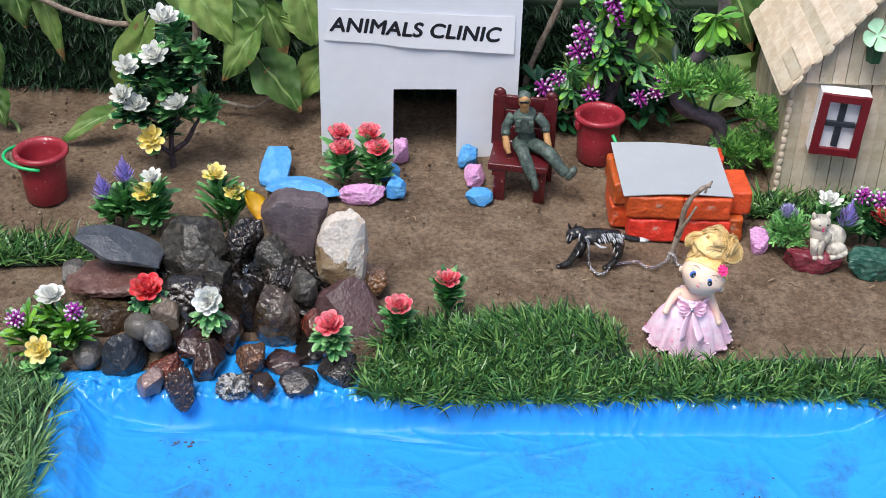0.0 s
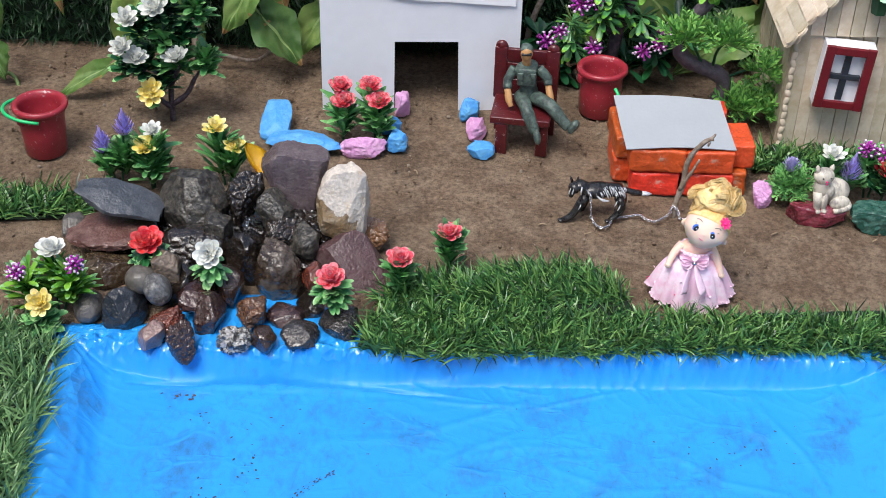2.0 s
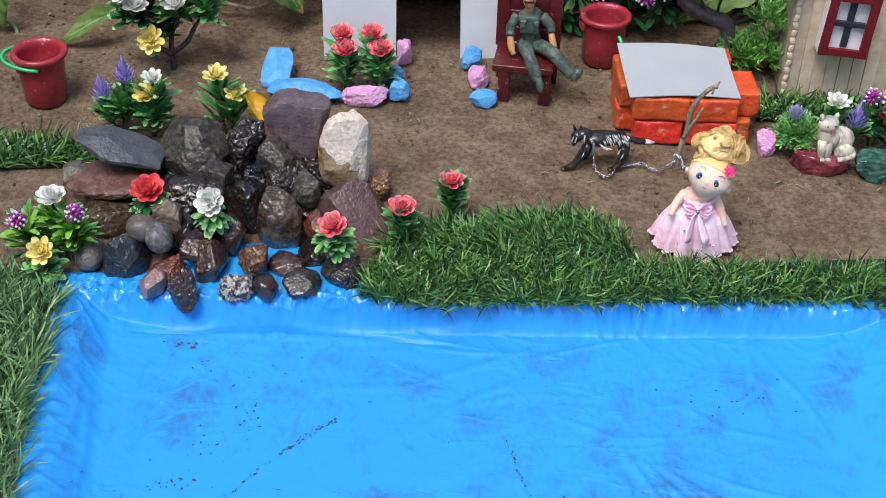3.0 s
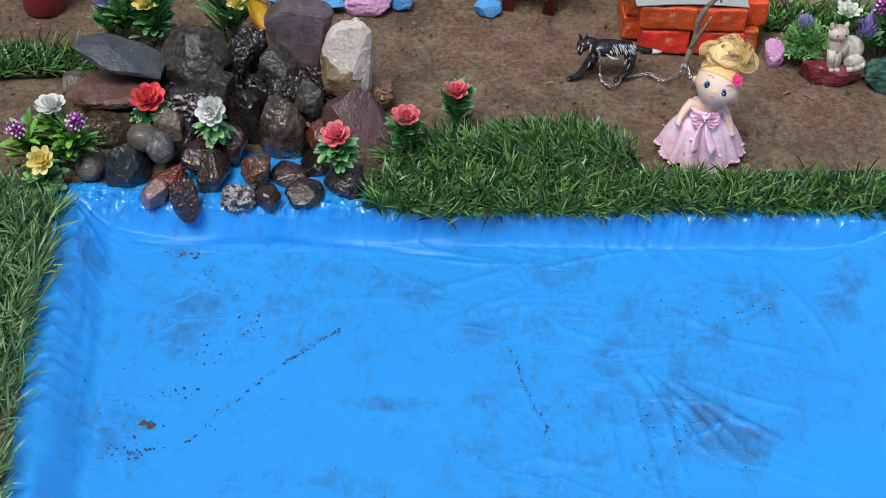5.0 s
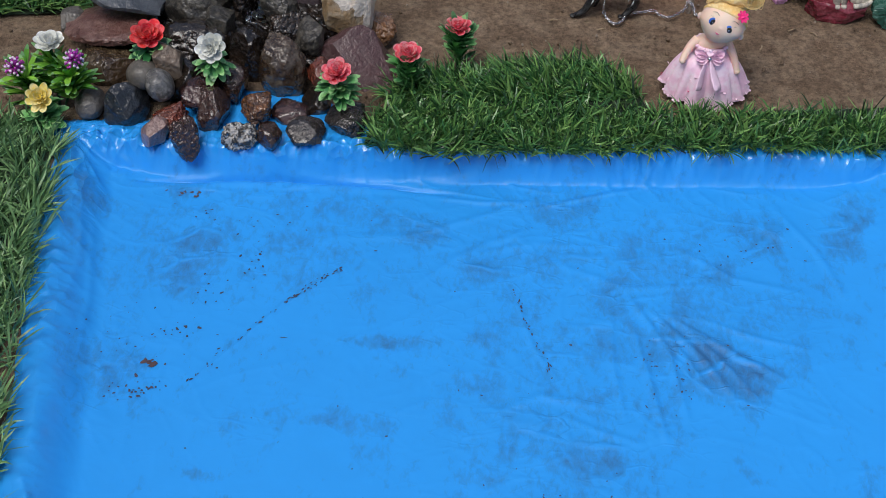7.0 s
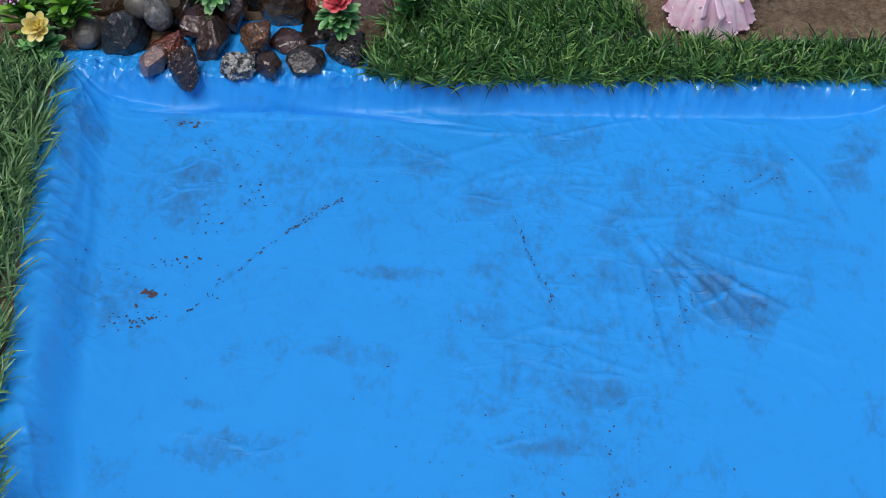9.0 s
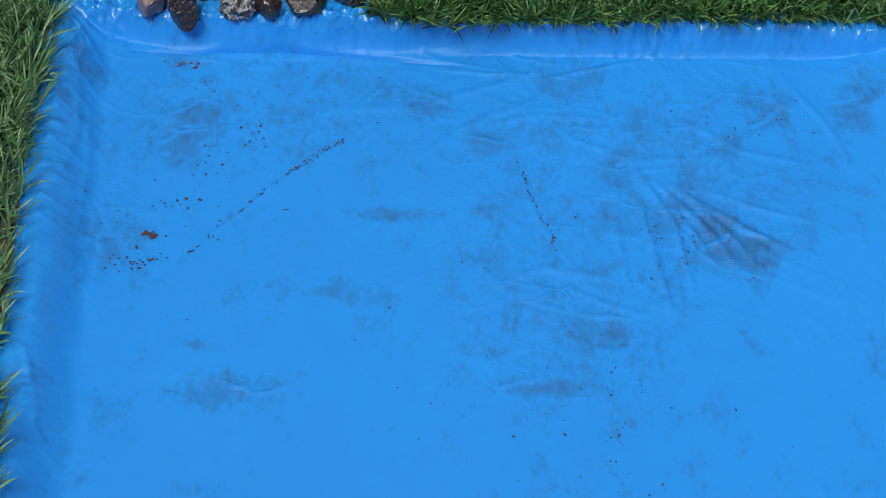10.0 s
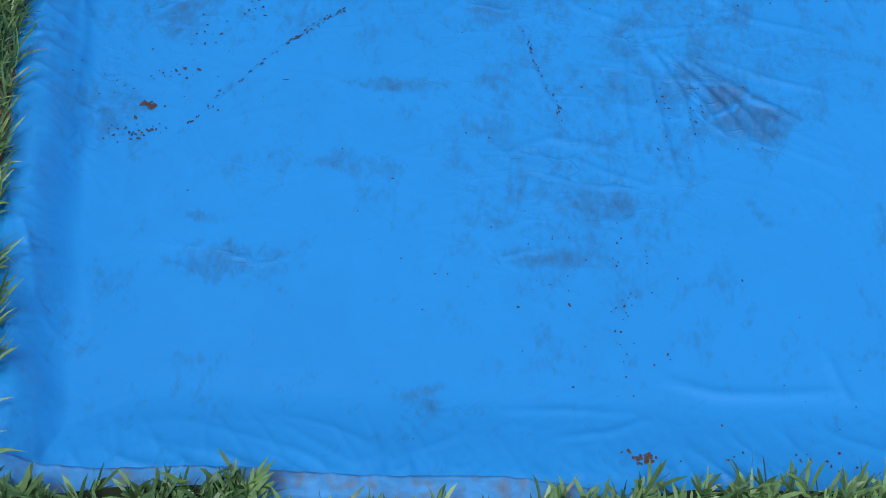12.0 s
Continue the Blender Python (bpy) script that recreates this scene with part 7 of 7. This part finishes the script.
vine_leaf((-0.235, 1.000, 0.079), (-0.262, 0.988, 0.005), 0.041, 12)
vine_leaf((-0.197, 1.000, 0.117), (-0.164, 0.988, 0.077), 0.051, -10)
vine_leaf((-0.149, 0.995, 0.084), (-0.175, 0.983, 0.048), 0.041, 15)
vine_leaf((-0.146, 1.000, 0.054), (-0.114, 0.988, 0.021), 0.053, -15)
vine_leaf((-0.114, 1.005, 0.120), (-0.102, 0.993, 0.074), 0.041, 5)
vine_leaf((-0.144, 1.030, 0.089), (-0.129, 1.018, 0.048), 0.036, 10)
vine_leaf((-0.262, 0.965, 0.024), (-0.301, 0.953, 0.007), 0.022, 20)
vine_leaf((-0.354, 0.980, 0.034), (-0.344, 0.968, 0.010), 0.031, 0)
vine_leaf((-0.357, 1.000, 0.068), (-0.350, 0.988, 0.035), 0.026, 0)
vine_leaf((-0.318, 1.020, 0.101), (-0.303, 1.008, 0.046), 0.022, 0)
vine_leaf((-0.342, 1.030, 0.103), (-0.333, 1.018, 0.070), 0.033, 0)
vine_leaf((-0.105, 1.030, 0.066), (-0.130, 1.018, 0.085), 0.031, 0)
vine_leaf((-0.218, 1.030, 0.106), (-0.196, 1.018, 0.084), 0.031, 0)
vine_leaf((0.246, 1.030, 0.046), (0.179, 1.018, 0.004), 0.050, 10)
vine_leaf((0.266, 1.030, 0.077), (0.244, 1.018, 0.027), 0.045, 0)
vine_leaf((0.152, 1.040, 0.069), (0.201, 1.028, 0.018), 0.041, 0)
vine_leaf((0.100, 1.040, 0.037), (0.124, 1.028, 0.011), 0.028, 0)
vine_leaf((0.223, 1.040, 0.110), (0.245, 1.028, 0.062), 0.044, 0)
vine_leaf((-0.165, 1.010, 0.102), (-0.141, 0.998, 0.073), 0.030, -10)
vine_leaf((-0.210, 1.030, 0.048), (-0.195, 1.018, 0.019), 0.023, 10)
vine_leaf((-0.098, 1.020, 0.051), (-0.123, 1.008, 0.014), 0.036, 10)
for pts, r, mt in (([(-0.33, 1.012, 0.104), (-0.2783, 1.012, 0.0824), (-0.2391, 1.012, 0.0788), (-0.203, 1.012, 0.0917), (-0.19, 1.012, 0.12)], 0.0022, BARK), ([(-0.193, 1.018, 0.135), (-0.1978, 1.016, 0.0727), (-0.2, 1.014, 0.0384), (-0.203, 1.012, -0.004)], 0.0034, BARK),
                   ([(-0.2028, 1.012, 0.0101), (-0.1818, 1.01, 0.0138), (-0.1548, 1.008, 0.0105), (-0.1407, 1.006, 0.0201)], 0.0016, BARK), ([(-0.367, 0.985, 0.005), (-0.344, 0.985, 0.005), (-0.335, 0.975, -0.002)], 0.0015, VINE_STEM), ([(-0.2519, 1.01, 0.1143), (-0.2505, 1.01, 0.0879), (-0.2455, 1.011, 0.079)], 0.0015, VINE_STEM), ([(0.098, 1.035, 0.13), (0.085, 1.035, 0.09), (0.066, 1.03, 0.04), (0.06, 1.03, -0.004)], 0.0026, BARK)):
    bm = bmesh.new()
    tube(bm, spline(pts, 5), r, 8)
    for v in bm.verts:
        v.co += noise.noise_vector(v.co * 150) * 0.0007
    part("stalk", bm, mt, vine)


# ---- water, clods and straws ----
WATER = mat("clear running water", (0.9, 0.95, 1.0), 0.03, bump=0, var=0.0, trans=1.0)
WATER.node_tree.nodes["Principled BSDF"].inputs["IOR"].default_value = 1.33


def trickle(points, r, seed):
    bm = bmesh.new()
    pts = spline(points, 8)
    rnd = random.Random(seed)
    tube(bm, pts, [r * rnd.uniform(0.55, 1.2) for _ in pts], 8, 0, 0.6)
    for k in range(16):
        p = rnd.choice(pts) + Vector((rnd.gauss(0, 0.0025), rnd.gauss(-0.001, 0.001), rnd.gauss(0, 0.001)))
        ball(bm, p, rnd.uniform(0.0003, 0.0008), 1)
    single("water_trickle", bm, WATER, Matrix(), "thin clear trickle of water running down the rocks", "water", kind="stuff")


trickle([(-0.1275, 0.757, 0.0305), (-0.128, 0.750, 0.0285), (-0.1285, 0.745, 0.018), (-0.1285, 0.738, 0.010), (-0.1275, 0.725, 0.004)], 0.0017, 1)
trickle([(-0.126, 0.757, 0.030), (-0.1265, 0.749, 0.0275), (-0.1265, 0.744, 0.018)], 0.0011, 2)
trickle([(-0.113, 0.742, 0.018), (-0.1135, 0.733, 0.014), (-0.115, 0.722, 0.007)], 0.0012, 3)


def build_clods():
    rnd = random.Random(9)
    bm = bmesh.new()
    n = 0
    while n < 3600:
        x, y = rnd.uniform(-0.36, 0.36), rnd.uniform(0.69, 1.05)
        if pool_in(x, y) > -0.02:
            continue
        r = 0.0003 + 0.0014 * rnd.random() ** 6
        b = bmesh.new()
        bmesh.ops.create_icosphere(b, subdivisions=1, radius=r)
        for v in b.verts:
            v.co = v.co * rnd.uniform(0.7, 1.25) + Vector((x, y, 0.0004))
        join(bm, b, 0 if rnd.random() < 0.85 else 1)
        n += 1
    single("soil_clods", bm, [SOIL, mat("pale grit", (0.26, 0.21, 0.16), 0.9)], Matrix(), "small crumbs and grit of the same brown soil", "soil", kind="stuff", smooth=False)
    bm = bmesh.new()
    for x, y, a in ((0.222, 0.795, 20), (0.2, 0.772, 60), (0.095, 0.79, 10), (-0.02, 0.86, 100), (0.29, 0.79, 30), (0.07, 0.80, 170), (-0.25, 0.9, 40), (0.24, 0.79, 120), (-0.13, 0.97, 70)):
        tube(bm, [(x, y, 0.0012), (x + 0.003 * math.cos(radians(a)), y + 0.003 * math.sin(radians(a)), 0.0018), (x + 0.006 * math.cos(radians(a + 12)), y + 0.006 * math.sin(radians(a + 12)), 0.001)], 0.0005, 5)
    single("straw_bits", bm, mat("dry straw", (0.32, 0.24, 0.15), 0.8), Matrix(), "short bits of dry straw lying on the soil", "straw", kind="stuff")


build_clods()
